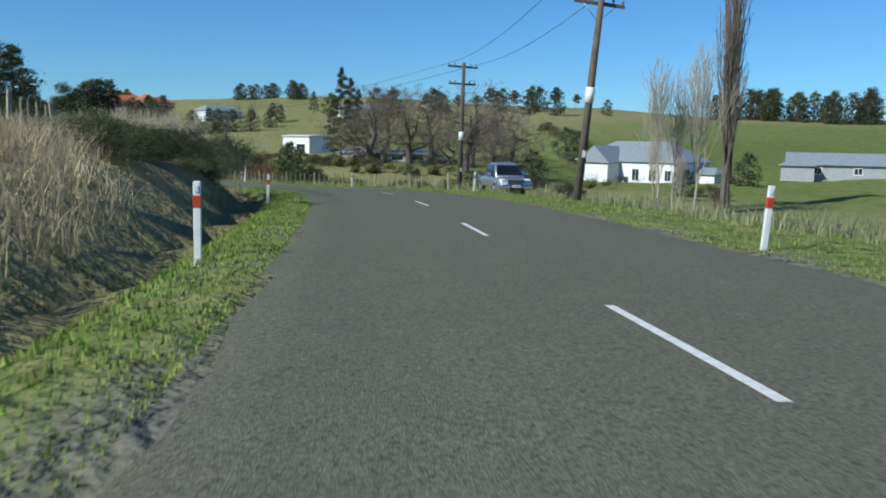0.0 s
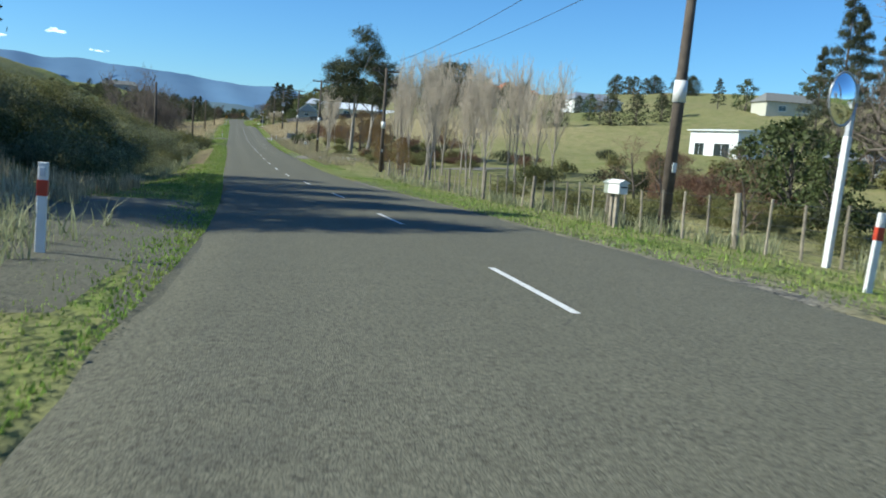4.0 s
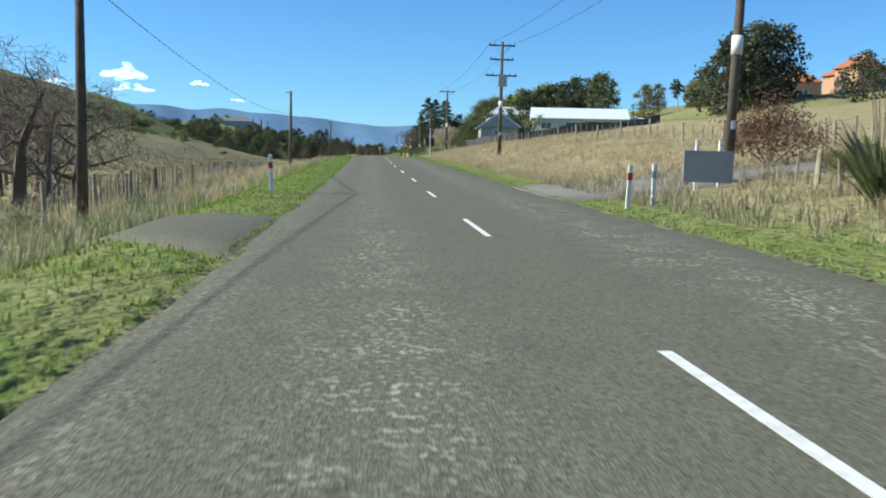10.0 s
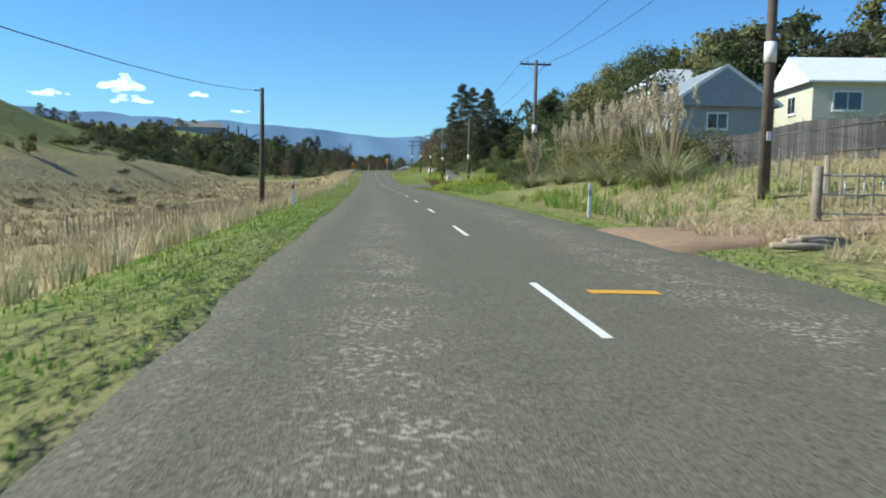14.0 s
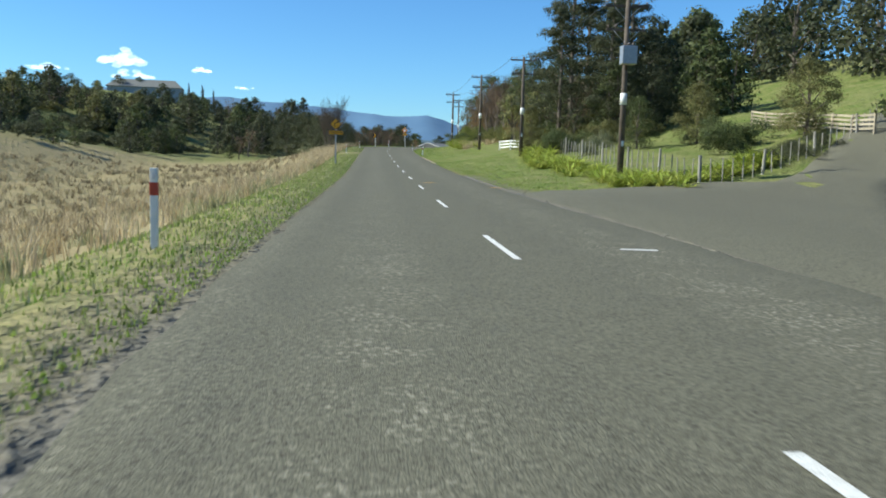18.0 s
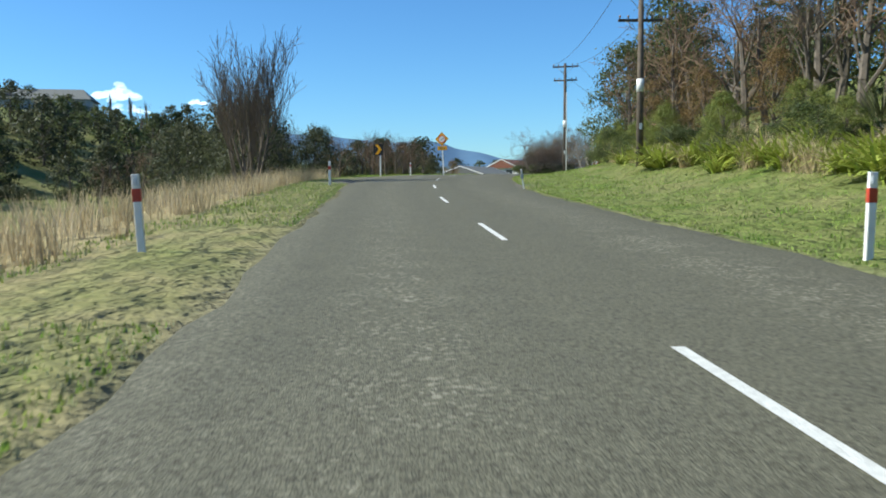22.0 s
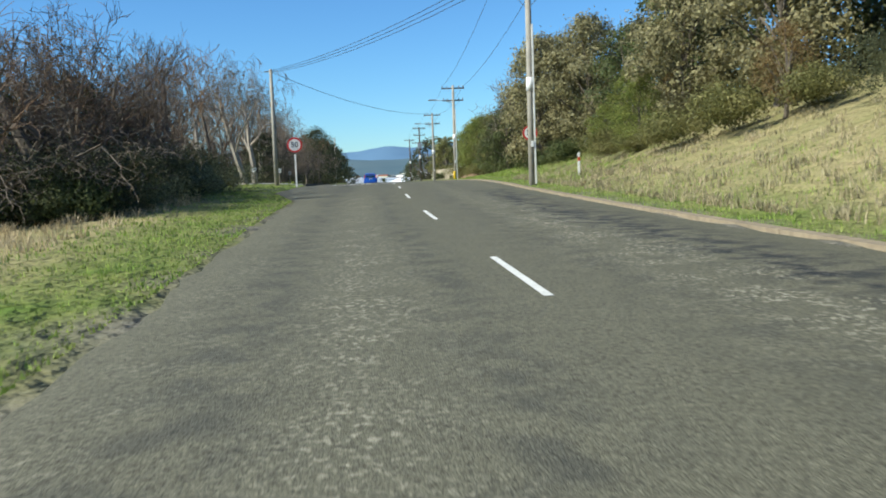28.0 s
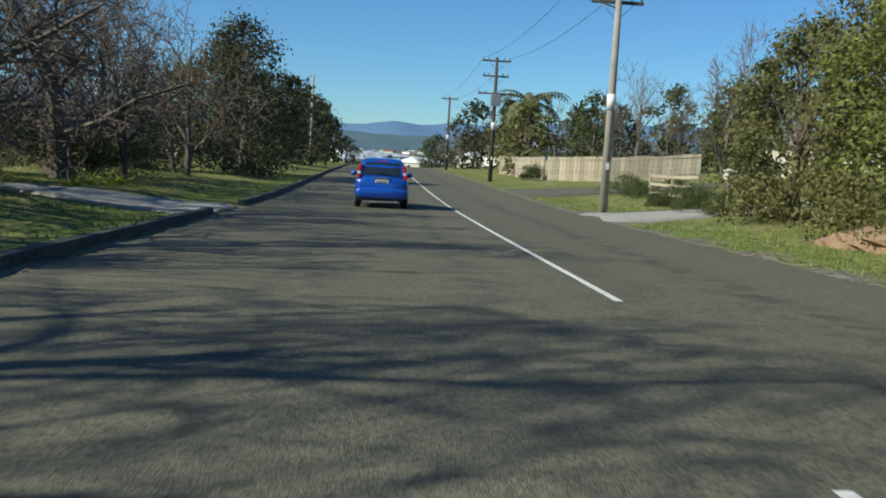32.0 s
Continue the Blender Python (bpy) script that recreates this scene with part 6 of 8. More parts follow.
sg = sign_root("speed_ahead_sign", "yellow diamond 50 speed warning sign on a white post", 567.3, -5.4, lean=-2)
signpost(sg, 3.0)
dm = diamond(sg, 3.15, 0.62)
speed_disc(dm, 0, 0.33).location.y = -0.02
plate(sg, 0.88, 0.34, 2.35, M_SIGN_YELLOW, "100 m", 0.24)

sg = sign_root("chevron_sign", "black and yellow chevron board on a white post", 551.5, -6.0)
signpost(sg, 1.5)
pl = part("board", plate_mesh("board", [(-0.35, -0.4), (0.35, -0.4), (0.35, 0.4), (-0.35, 0.4)], M_BLACK), sg, "black board", at=pose(-0.12, 0, 1.85))
part("chevron", plate_mesh("chevron", [(-0.24, -0.34), (-0.02, -0.34), (0.24, 0), (-0.02, 0.34), (-0.24, 0.34), (0.02, 0)], M_SIGN_YELLOW, 0.004), pl, "yellow chevron", at=pose(0, -0.013, 0))

for s, u in ((657.2, -5.8), (657.0, 8.1)):
    sg = sign_root("speed_sign", "round red-bordered 50 speed limit sign on a white post", s, u)
    signpost(sg, 1.9)
    speed_disc(sg, 2.45, 0.44)

sg = sign_root("sign_from_behind", "grey back of a diamond road sign on pale post", 307.8, 5.0, 180)
signpost(sg, 3.2, M_WHITE, 0.12)
part("diamond", plate_mesh("diamond", [(0, -0.42), (0.42, 0), (0, 0.42), (-0.42, 0)], M_DARKWALL), sg, "dark sign back", at=pose(0, -0.03, 2.85))
part("plate", plate_mesh("plate", [(-0.45, -0.45), (0.45, -0.45), (0.45, 0.45), (-0.45, 0.45)], M_DARKWALL), sg, "dark plate back", at=pose(0, -0.03, 1.7))

sg = sign_root("sign_from_behind", "grey back of a small road sign on a tall white post", 589.5, 6.1, 180)
signpost(sg, 2.95, M_WHITE, 0.12)
part("plate", plate_mesh("plate", [(-0.1, -0.22), (0.55, -0.22), (0.55, 0.22), (-0.1, 0.22)], M_STEEL), sg, at=pose(0, -0.03, 2.65))

sg = sign_root("traffic_mirror", "round convex traffic mirror on a white post with a grey top", 91.0, 6.6, 25, lean=4)
tagged(sg, category="traffic mirror")
signpost(sg, 2.2, M_WHITE, 0.13)
part("upper_post", box_mesh("upper_post", (0.11, 0.08, 0.9), M_STEEL, 0.01), sg, "grey upper post", at=pose(0, 0.05, 2.6))
mv, mf = [], []
for i in range(7):
    for k in range(28):
        r = 0.42 * i / 6
        mv.append((r * math.cos(k * math.tau / 28), -0.1 * (1 - (i / 6) ** 2), r * math.sin(k * math.tau / 28)))
for i in range(6):
    for k in range(28):
        j = (k + 1) % 28
        mf.append((i * 28 + k, (i + 1) * 28 + k, (i + 1) * 28 + j, i * 28 + j))
part("mirror", mesh_of("mirror", mv, mf, M_MIRROR, smooth=True), sg, "convex mirror face", at=pose(-0.42, 0, 2.75))
part("rim", tube_mesh("rim", [(0.43 * math.cos(a), 0, 0.43 * math.sin(a), 0.018) for a in np.linspace(0, math.tau, 29)], M_STEEL, 6), sg, at=pose(-0.42, 0, 2.75))

sg = sign_root("small_board", "low blue-grey board on two white posts beside a driveway", 237.0, 7.8, 4)
tagged(sg, category="board")
for x in (-0.35, 0.35):
    part("post", shared("sbp", lambda: box_mesh("post", (0.07, 0.07, 1.5), M_WHITE, 0.008)), sg, at=pose(x, 0.05, 0.6))
part("panel", box_mesh("panel", (1.5, 0.03, 0.9), M_GREYWALL, 0.01), sg, "blue-grey panel", at=pose(0, 0, 0.6))

# ---- letterboxes ----
letterbox(98.0, 6.0, 20, M_WHITE, 0.85)
letterbox(98.9, 6.3, 20, M_SAGE, 0.85)
letterbox(407.0, 7.3, 10, M_WHITE, 0.95, size=(0.34, 0.4, 0.42))
letterbox(186.6, 6.2, 0, M_WHITE, 0.9)
letterbox(676.0, -10.8, 0, M_WHITE, 1.0)
letterbox(679.5, -9.2, 0, M_WHITE, 0.95)
letterbox(694.5, -9.8, 0, M_GREYWALL, 1.0)
letterbox(712.0, 9.7, 0, M_CREAM, 1.2)

# ---- fences ----
fence_line("bank_fence", "weathered grey post and batten fence on top of the bank", -2, 46, lambda s: -11.9 + 0.01 * s, 0.9, 5, 1.2, 0.14, 0.06)
fence_line("valley_fence", "pale post and batten wire fence below the road", 50, 140, lambda s: 7.4 + 0.6 * math.sin(s / 19), 1.05, 6, 1.05, 0.12, 0.05)
fence_line("paddock_fence", "grey post and batten fence in long grass", 196, 232, lambda s: -11.0 + 0.03 * (s - 200), 1.0, 6, 1.25, 0.14, 0.05, M_FENCE)
fence_line("swamp_fence", "close-set grey batten fence across the swampy paddock", 240, 345, lambda s: -11.5 - 0.06 * (s - 240), 0.75, 8, 1.2, 0.13, 0.055, M_FENCE)
fence_line("swamp_fence", "close-set grey batten fence across the swampy paddock", 352, 415, lambda s: -17 + 0.08 * (s - 352), 0.8, 8, 1.1, 0.12, 0.05, M_FENCE)
fence_line("far_fence", "grey paddock fence at the foot of the hill", 290, 400, lambda s: -34 - 0.05 * (s - 290), 1.3, 6, 1.1, 0.12, 0.06, M_FENCE)
fence_line("drive_fence", "old leaning post and batten fence by a driveway", 206, 236, lambda s: 8.4 + 0.05 * (s - 206), 1.2, 4, 0.8, 0.12, 0.06, M_FENCE, wild=0.12)
fence_line("bank_top_fence", "grey paddock fence across the dry grass bank", 246, 322, lambda s: 20.0 - 0.085 * (s - 246), 1.3, 4, 1.1, 0.14, 0.06, M_FENCE)
fence_line("upper_fence", "paddock fence above the green field", 236, 262, lambda s: 24.0, 3.0, 1, 1.1, 0.12, 0.06, M_FENCE)
fence_line("batten_fence", "grey batten fence beside the house gate", 322, 334, lambda s: 10.0, 0.7, 6, 1.1, 0.12, 0.05, M_FENCE)
fence_line("pasture_fence", "silver-grey batten fence along the pasture slope", 441, 474, lambda s: 12.4 + 0.02 * (s - 441), 0.95, 6, 1.15, 0.12, 0.05, M_POLE_PALE)
fence_line("pasture_fence", "silver-grey batten fence beside the side road", 441, 458, lambda s: 12.4 + 1.15 * (s - 441), 0.7, 6, 1.15, 0.12, 0.05, M_POLE_PALE)
fence_line("garden_fence", "low timber post fence beside the white house drive", 78, 100, lambda s: 44 + 0.4 * (s - 78), 1.6, 2, 1.0, 0.14, 0.08, M_FENCE)
rail_fence(486.5, 491.5, lambda s: 12.6 - 0.3 * (s - 486.5), 3, 0.9, M_WHITE, "white-painted post and rail fence at a drive")
rail_fence(496, 508, lambda s: 19 + 0.4 * (s - 496), 4, 1.3, M_FENCE_DARK, "dark timber rail fence up the bank")
rail_fence(452, 468, lambda s: 27.0, 4, 1.2, M_FENCE_PALE, "pale timber rail fence on the slope")
gp = sign_root("farm_gate", "low timber gate rail between posts", 405.5, 8.7, 80)
tagged(gp, category="gate")
for x in (-1.5, 1.5):
    part("post", shared("gpost", lambda: tube_mesh("post", [(0, 0, -0.4, 0.12), (0, 0, 1.25, 0.11)], M_FENCE, 8)), gp, at=pose(x, 0, 0))
for z in (0.5, 0.9):
    part("rail", shared("grail", lambda: box_mesh("rail", (3.0, 0.05, 0.1), M_FENCE, 0.01)), gp, at=pose(0, 0, z))
gp = sign_root("wire_gate", "tubular steel and netting gate", 328.0, 9.6, 5)
tagged(gp, category="gate")
for x in (-1.2, 1.2):
    part("post", shared("gpost", None), gp, at=pose(x, 0, 0))
for z in (0.15, 0.6, 1.05):
    part("bar", shared("gbar", lambda: tube_line("bar", [(-1.15, 0, 0), (1.15, 0, 0)], 0.022, M_STEEL, 6)), gp, at=pose(0, 0, z))
for k in range(5):
    part("upright", shared("gup", lambda: tube_line("upright", [(0, 0, 0.15), (0, 0, 1.05)], 0.015, M_STEEL, 5)), gp, at=pose(-1.0 + 0.5 * k, 0, 0))
def W(s, u):
    x, y = to_world(s, u)
    return float(x), float(y)
paling_fence("dark_paling_fence", "dark grey paling fence round the house on the bank", [W(352, 12.9), W(345, 14), W(339, 16), W(336, 19.5), W(336, 28), W(340, 42)], 1.6, M_FENCE_DARK)
paling_fence("sloping_paling_fence", "pale timber paling fence stepping up the grass bank", [W(695, 14.6), W(690.5, 14.8), W(685, 15.0)], 1.6, M_FENCE, 0.3)
paling_fence("street_fence", "pale timber paling fence behind the verge", [W(741, 20), W(743, 14), W(747, 10.8), W(757, 10.2), W(768, 10.0)], 1.8, M_FENCE_PALE, 0.3)
rail_fence(718, 724, 11.0, 3, 1.2, M_FENCE_PALE, "rustic timber screen beside a hedge")
for k in range(3):
    p = spot(322.0 + 0.2 * k, 5.2 + 0.22 * k)
    lg = tagged(new("log", tube_mesh("log", [(-0.7, 0, 0, 0.06), (0, 0.03, 0.02, 0.065), (0.7, 0, 0, 0.05)], M_WOODEND, 8)), "bleached fallen log on the verge", "log", "logs on the verge")
    lg.matrix_basis = pose(p.x, p.y, p.z + 0.05 + 0.02 * k, 0, 3, 12 * k + 5)
for s, u, h in ((211, 7.4, 0.9), (212, 7.9, 0.7), (210, 7.8, 1.1), (208.5, 7.2, 0.8), (215, 6.8, 1.0), (216, 7.2, 0.8), (206, 8.4, 0.9)):
    p = spot(s, u)
    st = tagged(new("old_post", tube_mesh("old_post", [(0, 0, -0.3, 0.1), (0.03, 0, h * 0.6, 0.09), (0.08, 0.04, h, 0.075)], M_WOODEND, 7)), "pale split old fence stump among grass", "post", "old fence stumps")
    st.matrix_basis = pose(p.x, p.y, p.z, 0, 6 * math.sin(s), s * 40)

# ---- driveways and side roads ----
def drive(label, s, u0, u1, w0, w1, mat, skew=0.0, lift=0.02, sides=8):
    """A drive that leaves the road at s, from u0 to u1, flaring towards the road."""
    v = []
    n = 22
    for i in range(n):
        t = i / (n - 1)
        u = u0 + (u1 - u0) * t
        half = (w0 + (w1 - w0) * min(1, t * 2.2)) / 2
        for k in (-0.12, 0, 1, 2, 3, 4, 4.12):
            ss = s + skew * t + half * (k / 2 - 1) * (1 + 0.04 * math.sin(7 * t + round(k)))
            x, y = to_world(ss, u)
            e = edge_left(ss) if u < 0 else edge_right(ss)
            z = ground_at(x, y) + lift
            if abs(u) < e + 0.6:
                z = on_line(ss)[0][2] - (0.12 if abs(u) < e else 0.01)
            v.append((float(x), float(y), z + (0.015 if 0 <= k <= 4 else -0.3)))
    f = [(7 * i + k, 7 * i + k + 1, 7 * i + k + 8, 7 * i + k + 7) for i in range(n - 1) for k in range(6)]
    if u1 < u0:
        f = [q[::-1] for q in f]
    return tagged(new("driveway", mesh_of("driveway", v, f, mat, smooth=True)), label, "driveway", kind="structure")

drive("sealed side road leaving between banks", 93.0, -2.9, -40, 16, 6, M_ROAD, -8)
drive("pale gravel drive beside the gum trees", 168, 3.0, 30, 7, 3.4, M_GRAVEL, 8)
drive("gravel drive entrance by the letterbox", 240, 3.0, 26, 9, 4, M_GRAVEL, 4)
drive("short sealed field entrance", 225.5, -2.9, -9, 6, 3, M_ROAD, 3)
drive("bare clay drive up to the gate", 325.5, 3.0, 14, 6, 3.2, M_EARTH, 2)
drive("wide sealed side road entrance", 420, 3.0, 34, 30, 8, M_ROAD, 40, lift=0.07)
drive("short concrete drive crossing the lawn verge", 684.0, -5.5, -16, 5, 3.4, M_CONCRETE, 0)
drive("short concrete drive crossing the lawn verge", 706.5, -5.5, -16, 5, 3.4, M_CONCRETE, 0)
drive("concrete drive rising beside the stone bank", 712, 5.1, 16, 5, 3, M_CONCRETE, 4)
drive("sealed drive turning off beside the paling fence", 730, 5.1, 22, 8, 5, M_ROAD, 4)

# ---- more road markings ----
for s0, u0, s1, u1, w in ((441.9, 0.35, 441.95, 0.95, 0.24), (438.9, 2.9, 439.0, 3.4, 0.24), (317.3, 0.4, 317.5, 1.15, 0.26)):
    part("yellow_mark", strip_mesh("yellow_mark", s0, s0 + w, u0, u1, M_YELLOW, step=0.2), road, "short yellow survey mark")
part("yellow_mark", mesh_of("yellow_mark", [tuple(on_line(574.0)[0] + np.array([*(on_line(574.0)[1][[1, 0]] * np.array([1, -1]) * uu), 0.02]) + np.array([*(on_line(574.0)[1] * ss), 0])) for uu, ss in ((0.06, -0.62), (0.02, -0.15), (0.64, -0.6))], [(0, 2, 1)], M_YELLOW), road, "yellow triangular survey mark")
for s0, u0 in ((559.3, 3.7),):
    part("yellow_mark", strip_mesh("yellow_mark", s0, s0 + 0.3, u0 - 0.5, u0 + 0.3, M_YELLOW, step=0.2), road)
part("painted_mark", strip_mesh("painted_mark", 416.55, 416.7, 1.75, 2.3, M_PAINT, step=0.2), road, "short white survey mark")
def on_road(s, u, lift=0.008):
    c, d = on_line(s)
    e = float(edge_left(s) if u < 0 else edge_right(s))
    return (c[0] + d[1] * u, c[1] - d[0] * u, c[2] + 0.03 * (1 - abs(u) / e) - 0.02 + lift)
rv, rf = [], []
for k in range(64):
    a = math.tau * k / 64
    for r in (1.0, 0.9):
        rv.append(on_road(657.7 + 1.95 * r * math.sin(a), -2.05 + 1.74 * r * math.cos(a)))
for k in range(64):
    j = (k + 1) % 64
    rf.append((2 * k, 2 * j, 2 * j + 1, 2 * k + 1))
part("speed_roundel", mesh_of("speed_roundel", rv, rf, M_PAINT), road, "white painted oval ring on the road")
def stroke(rects, s0, u0):
    v, f = [], []
    for x0, x1, y0, y1 in rects:
        b = len(v)
        n = 6
        for i in range(n):
            y = y0 + (y1 - y0) * i / (n - 1)
            v += [on_road(s0 + y, u0 + x0), on_road(s0 + y, u0 + x1)]
        f += [(b + 2 * i, b + 2 * i + 1, b + 2 * i + 3, b + 2 * i + 2) for i in range(n - 1)]
    return mesh_of("painted_number", v, f, M_PAINT)
part("painted_number", stroke([(0, .5, 2.55, 2.9), (0, .15, 1.6, 2.55), (.15, .5, 1.3, 1.65), (.36, .5, .35, 1.3), (0, .5, 0, .35)], 656.25, -2.72), road, "white painted 5")
part("painted_number", stroke([(0, .16, 0, 2.9), (.38, .54, 0, 2.9), (.16, .38, 2.5, 2.9), (.16, .38, 0, .4)], 656.25, -2.05), road, "white painted 0")

# ---- kerbs ----
M_DIRT = material("dirty_edging", (0.3, 0.24, 0.16), 0.95, (0.2, 0.16, 0.11), 5, 0.8, 0.4, 40)
# kerb colour is darkened to carry the shade on its road-facing side
M_KERB = material("shaded_kerb", (0.12, 0.115, 0.1), 0.95, (0.05, 0.055, 0.04), 6, 0.8, 0.4, 40)
def kerb(label, s0, s1, u0, w, h, mat, gaps=(), step=1.0):
    root = tagged(new("kerb"), label, "kerb", kind="structure")
    s = s0
    while s < s1:
        e = min(s + step * 1.5, s1)
        if not any(a - 0.1 < s < b for a, b in gaps):
            v = []
            for ss in (s + 0.008, e - 0.008):
                c, d = on_line(ss)
                for u in (u0(ss), u0(ss) + w):
                    for z in (-0.15, h):
                        v.append((c[0] + d[1] * u, c[1] - d[0] * u, c[2] - 0.02 + z))
            me = mesh_of("kerbstone", v, [(0, 1, 3, 2), (4, 6, 7, 5), (0, 4, 5, 1), (2, 3, 7, 6), (1, 5, 7, 3), (0, 2, 6, 4)], mat)
            part("kerbstone", me, root)
        s = e
    return root

kerb("weathered concrete kerb along the lawn verge, darkened as in shade", 663, 800, lambda s: -float(edge_left(s)) - 0.12, -0.18, 0.13, M_KERB, ((681.5, 686.5), (704, 709)))
kerb("pale worn concrete edge strip beside the road", 476, 497, lambda s: float(edge_right(s)) + 0.05 + 0.03 * math.sin(1.7 * s), 0.11, 0.008, M_DIRT)
kerb("low tan dirt-covered edge strip beside the road", 598, 684, lambda s: float(edge_right(s)) + 0.02, 0.26, 0.03, M_DIRT)

# ---- houses ----
M_TILE_RUST = material("rusty_brown_tiles", (0.26, 0.1, 0.06), 0.8, (0.18, 0.075, 0.05), 5, 0.8)
M_IRON_WHITE = material("white_iron_roof", (0.74, 0.76, 0.78), 0.45, (0.64, 0.66, 0.69), 2, 0.6, metal=0.1)
def home(name, label, s, u, turn, over_road, *a, **k):
    """A house at s, u, turned from the road's heading, its floor at a height over the road (None: on the ground)."""
    p = spot(s, u)
    z = None if over_road is None else float(on_line(s)[0][2]) + over_road
    return house(name, label, p.x, p.y, turn, *a, z=z, **k)

house("villa", "white weatherboard villa with grey iron roof below the road", 88.5, -30, -84, 19, 10.5, 4.6, 3.3, M_WHITE, M_IRON_GREY,
      windows=(("f", 2.2, 2.4, 1.3, 1.9), ("f", 5.4, 2.4, 1.3, 1.9), ("f", 8.2, 2.4, 1.1, 1.7), ("f", -7.2, 2.4, 1.2, 1.8), ("l", -2, 2.4, 1.2, 1.8), ("l", 2.2, 2.4, 1.2, 1.8), ("r", -2, 2.4, 1.4, 1.9), ("r", 2.4, 2.4, 1.4, 1.9)), hip=4.6, z=-3.4,
      wings=((-3.6, -5.6, 90, 6, 5.2, 4.4, 2.7, 0), (11.2, 2, 0, 4.5, 4.5, 2.8, 1.0, 1.2)), chimney=(2, 1), door=0.4)
house("farm_shed", "low grey farm shed with rusty red end wall", 111, -52, -60, 15, 7, 2.6, 1.9, M_GREYWALL, M_IRON_GREY, windows=(("f", -3, 1.6, 1.2, 1.0), ("f", 3, 1.6, 1.2, 1.0)), wings=((-6, -3, 90, 5, 5, 2.4, 1.4, 0),))
house("farm_shed", "long grey iron shed beside bare oaks", 70, 18, -50, 20, 6, 2.3, 0.7, M_GREYWALL, M_IRON_GREY, z=-1.0, windows=(("f", -6, 1.5, 2.4, 0.9), ("f", -2, 1.5, 2.4, 0.9), ("f", 2, 1.5, 2.4, 0.9), ("f", 6, 1.5, 2.4, 0.9)))
house("farm_shed", "white flat-roofed open shed on posts in the paddock", 77, 66, -88, 12.8, 6, 4.2, 0.3, M_WHITE, M_WHITE, z=0.5, windows=(("f", -3.5, 1.2, 2.6, 2.2), ("f", 2.5, 1.2, 4.0, 2.2)))
home("hill_house", "white house on the hill crest", 297, 92, 10, None, 15, 8, 3.6, 2.0, M_WHITE, M_IRON_GREY, windows=(("f", -4, 1.8, 1.8, 1.3), ("f", 0, 1.8, 2.4, 1.3), ("f", 4.4, 1.8, 1.8, 1.3)), hip=3.0)
home("hill_house", "cream house with grey roof among hill trees", 262, 128, -8, None, 14, 8, 3.4, 2.2, M_CREAM, M_TILE_GREY, windows=(("f", -3, 1.8, 1.8, 1.3), ("f", 3, 1.8, 1.8, 1.3)), hip=2.0)
home("hill_house", "tan plaster house with orange tile roof on the hill", 374, 96, 12, None, 14, 9, 3.6, 2.4, M_TAN, M_TILE_RED, windows=(("f", -5, 1.9, 1.8, 1.3), ("f", 0, 1.9, 2.6, 1.6), ("f", 5, 1.9, 1.8, 1.3)), hip=3.0, wings=((-6, -4, 90, 6, 6, 4.4, 2.4, 2.0),))
home("hill_house", "tan plaster house with orange tile roof on the hill", 404, 94, -6, None, 14, 9, 4.6, 2.8, M_TAN, M_TILE_RED, windows=(("f", -4, 1.9, 1.8, 1.3), ("f", 3, 1.9, 2.2, 1.4)), hip=3.0)
home("hill_house", "orange tile-roofed house high on the hill", 455, 108, 6, None, 15, 9, 5, 2.6, M_TAN, M_TILE_RED, windows=(("f", -4, 2.2, 1.8, 1.3), ("f", 3, 2.2, 2.2, 1.4)), hip=3.0)
home("long_house", "long cream house with white iron roof above the bank", 366, 36, -9, 5.0, 16.5, 8, 3.0, 2.1, M_CREAM, M_IRON_WHITE,
     windows=(("f", -6, 1.7, 1.8, 1.2), ("f", -1.5, 1.7, 2.2, 1.3), ("f", 3, 1.7, 1.4, 1.0), ("f", 6, 1.7, 1.4, 1.2), ("l", 0, 1.7, 1.6, 1.2)), chimney=(-2.5, 1.5), wings=((11, 0.5, 0, 6, 6, 2.4, 1.2, 0),))
home("long_house", "cream house with pale hip roof behind the white-roofed one", 384, 27, 0, 6.2, 10, 8, 3.2, 1.9, M_CREAM, M_IRON_PALE, windows=(("f", -2.5, 1.7, 1.8, 1.2),), hip=2.6)
g_ = home("garage", "grey garage with dark gable beside the drive", 368, 21.5, 86, 3.9, 9, 6.6, 2.4, 2.6, M_GREYWALL, M_IRON_GREY, windows=(("l", 0.4, 1.3, 1.3, 1.0),), gable_trim=True)
gd = 6.6 / 2
part("gable", mesh_of("gable", [(-4.56, -gd, 2.62), (-4.56, gd, 2.62), (-4.56, 0, 4.85), (-4.5, -gd, 2.62), (-4.5, gd, 2.62), (-4.5, 0, 4.85)], [(0, 2, 1), (3, 4, 5), (0, 1, 4, 3), (1, 2, 5, 4), (2, 0, 3, 5)], M_DARKWALL), g_, "dark painted gable end")
home("ridge_house", "low dark-roofed house among trees on the wooded ridge", 646, -90, 14, None, 12, 7, 3.0, 2.2, M_GREYWALL, M_TILE_GREY, windows=(("f", -3, 1.8, 1.8, 1.3), ("f", 3, 1.8, 1.8, 1.3)), wings=((-6, 1, 90, 6, 5, 2.2, 1.6, 0),))
home("ridge_house", "long dark-roofed house above the trees", 641, -124, 8, None, 22, 10, 4.2, 2.6, M_GREYWALL, M_TILE_GREY, windows=(("f", -5, 1.8, 1.8, 1.3), ("f", 4, 1.8, 1.8, 1.3)), hip=2.6)
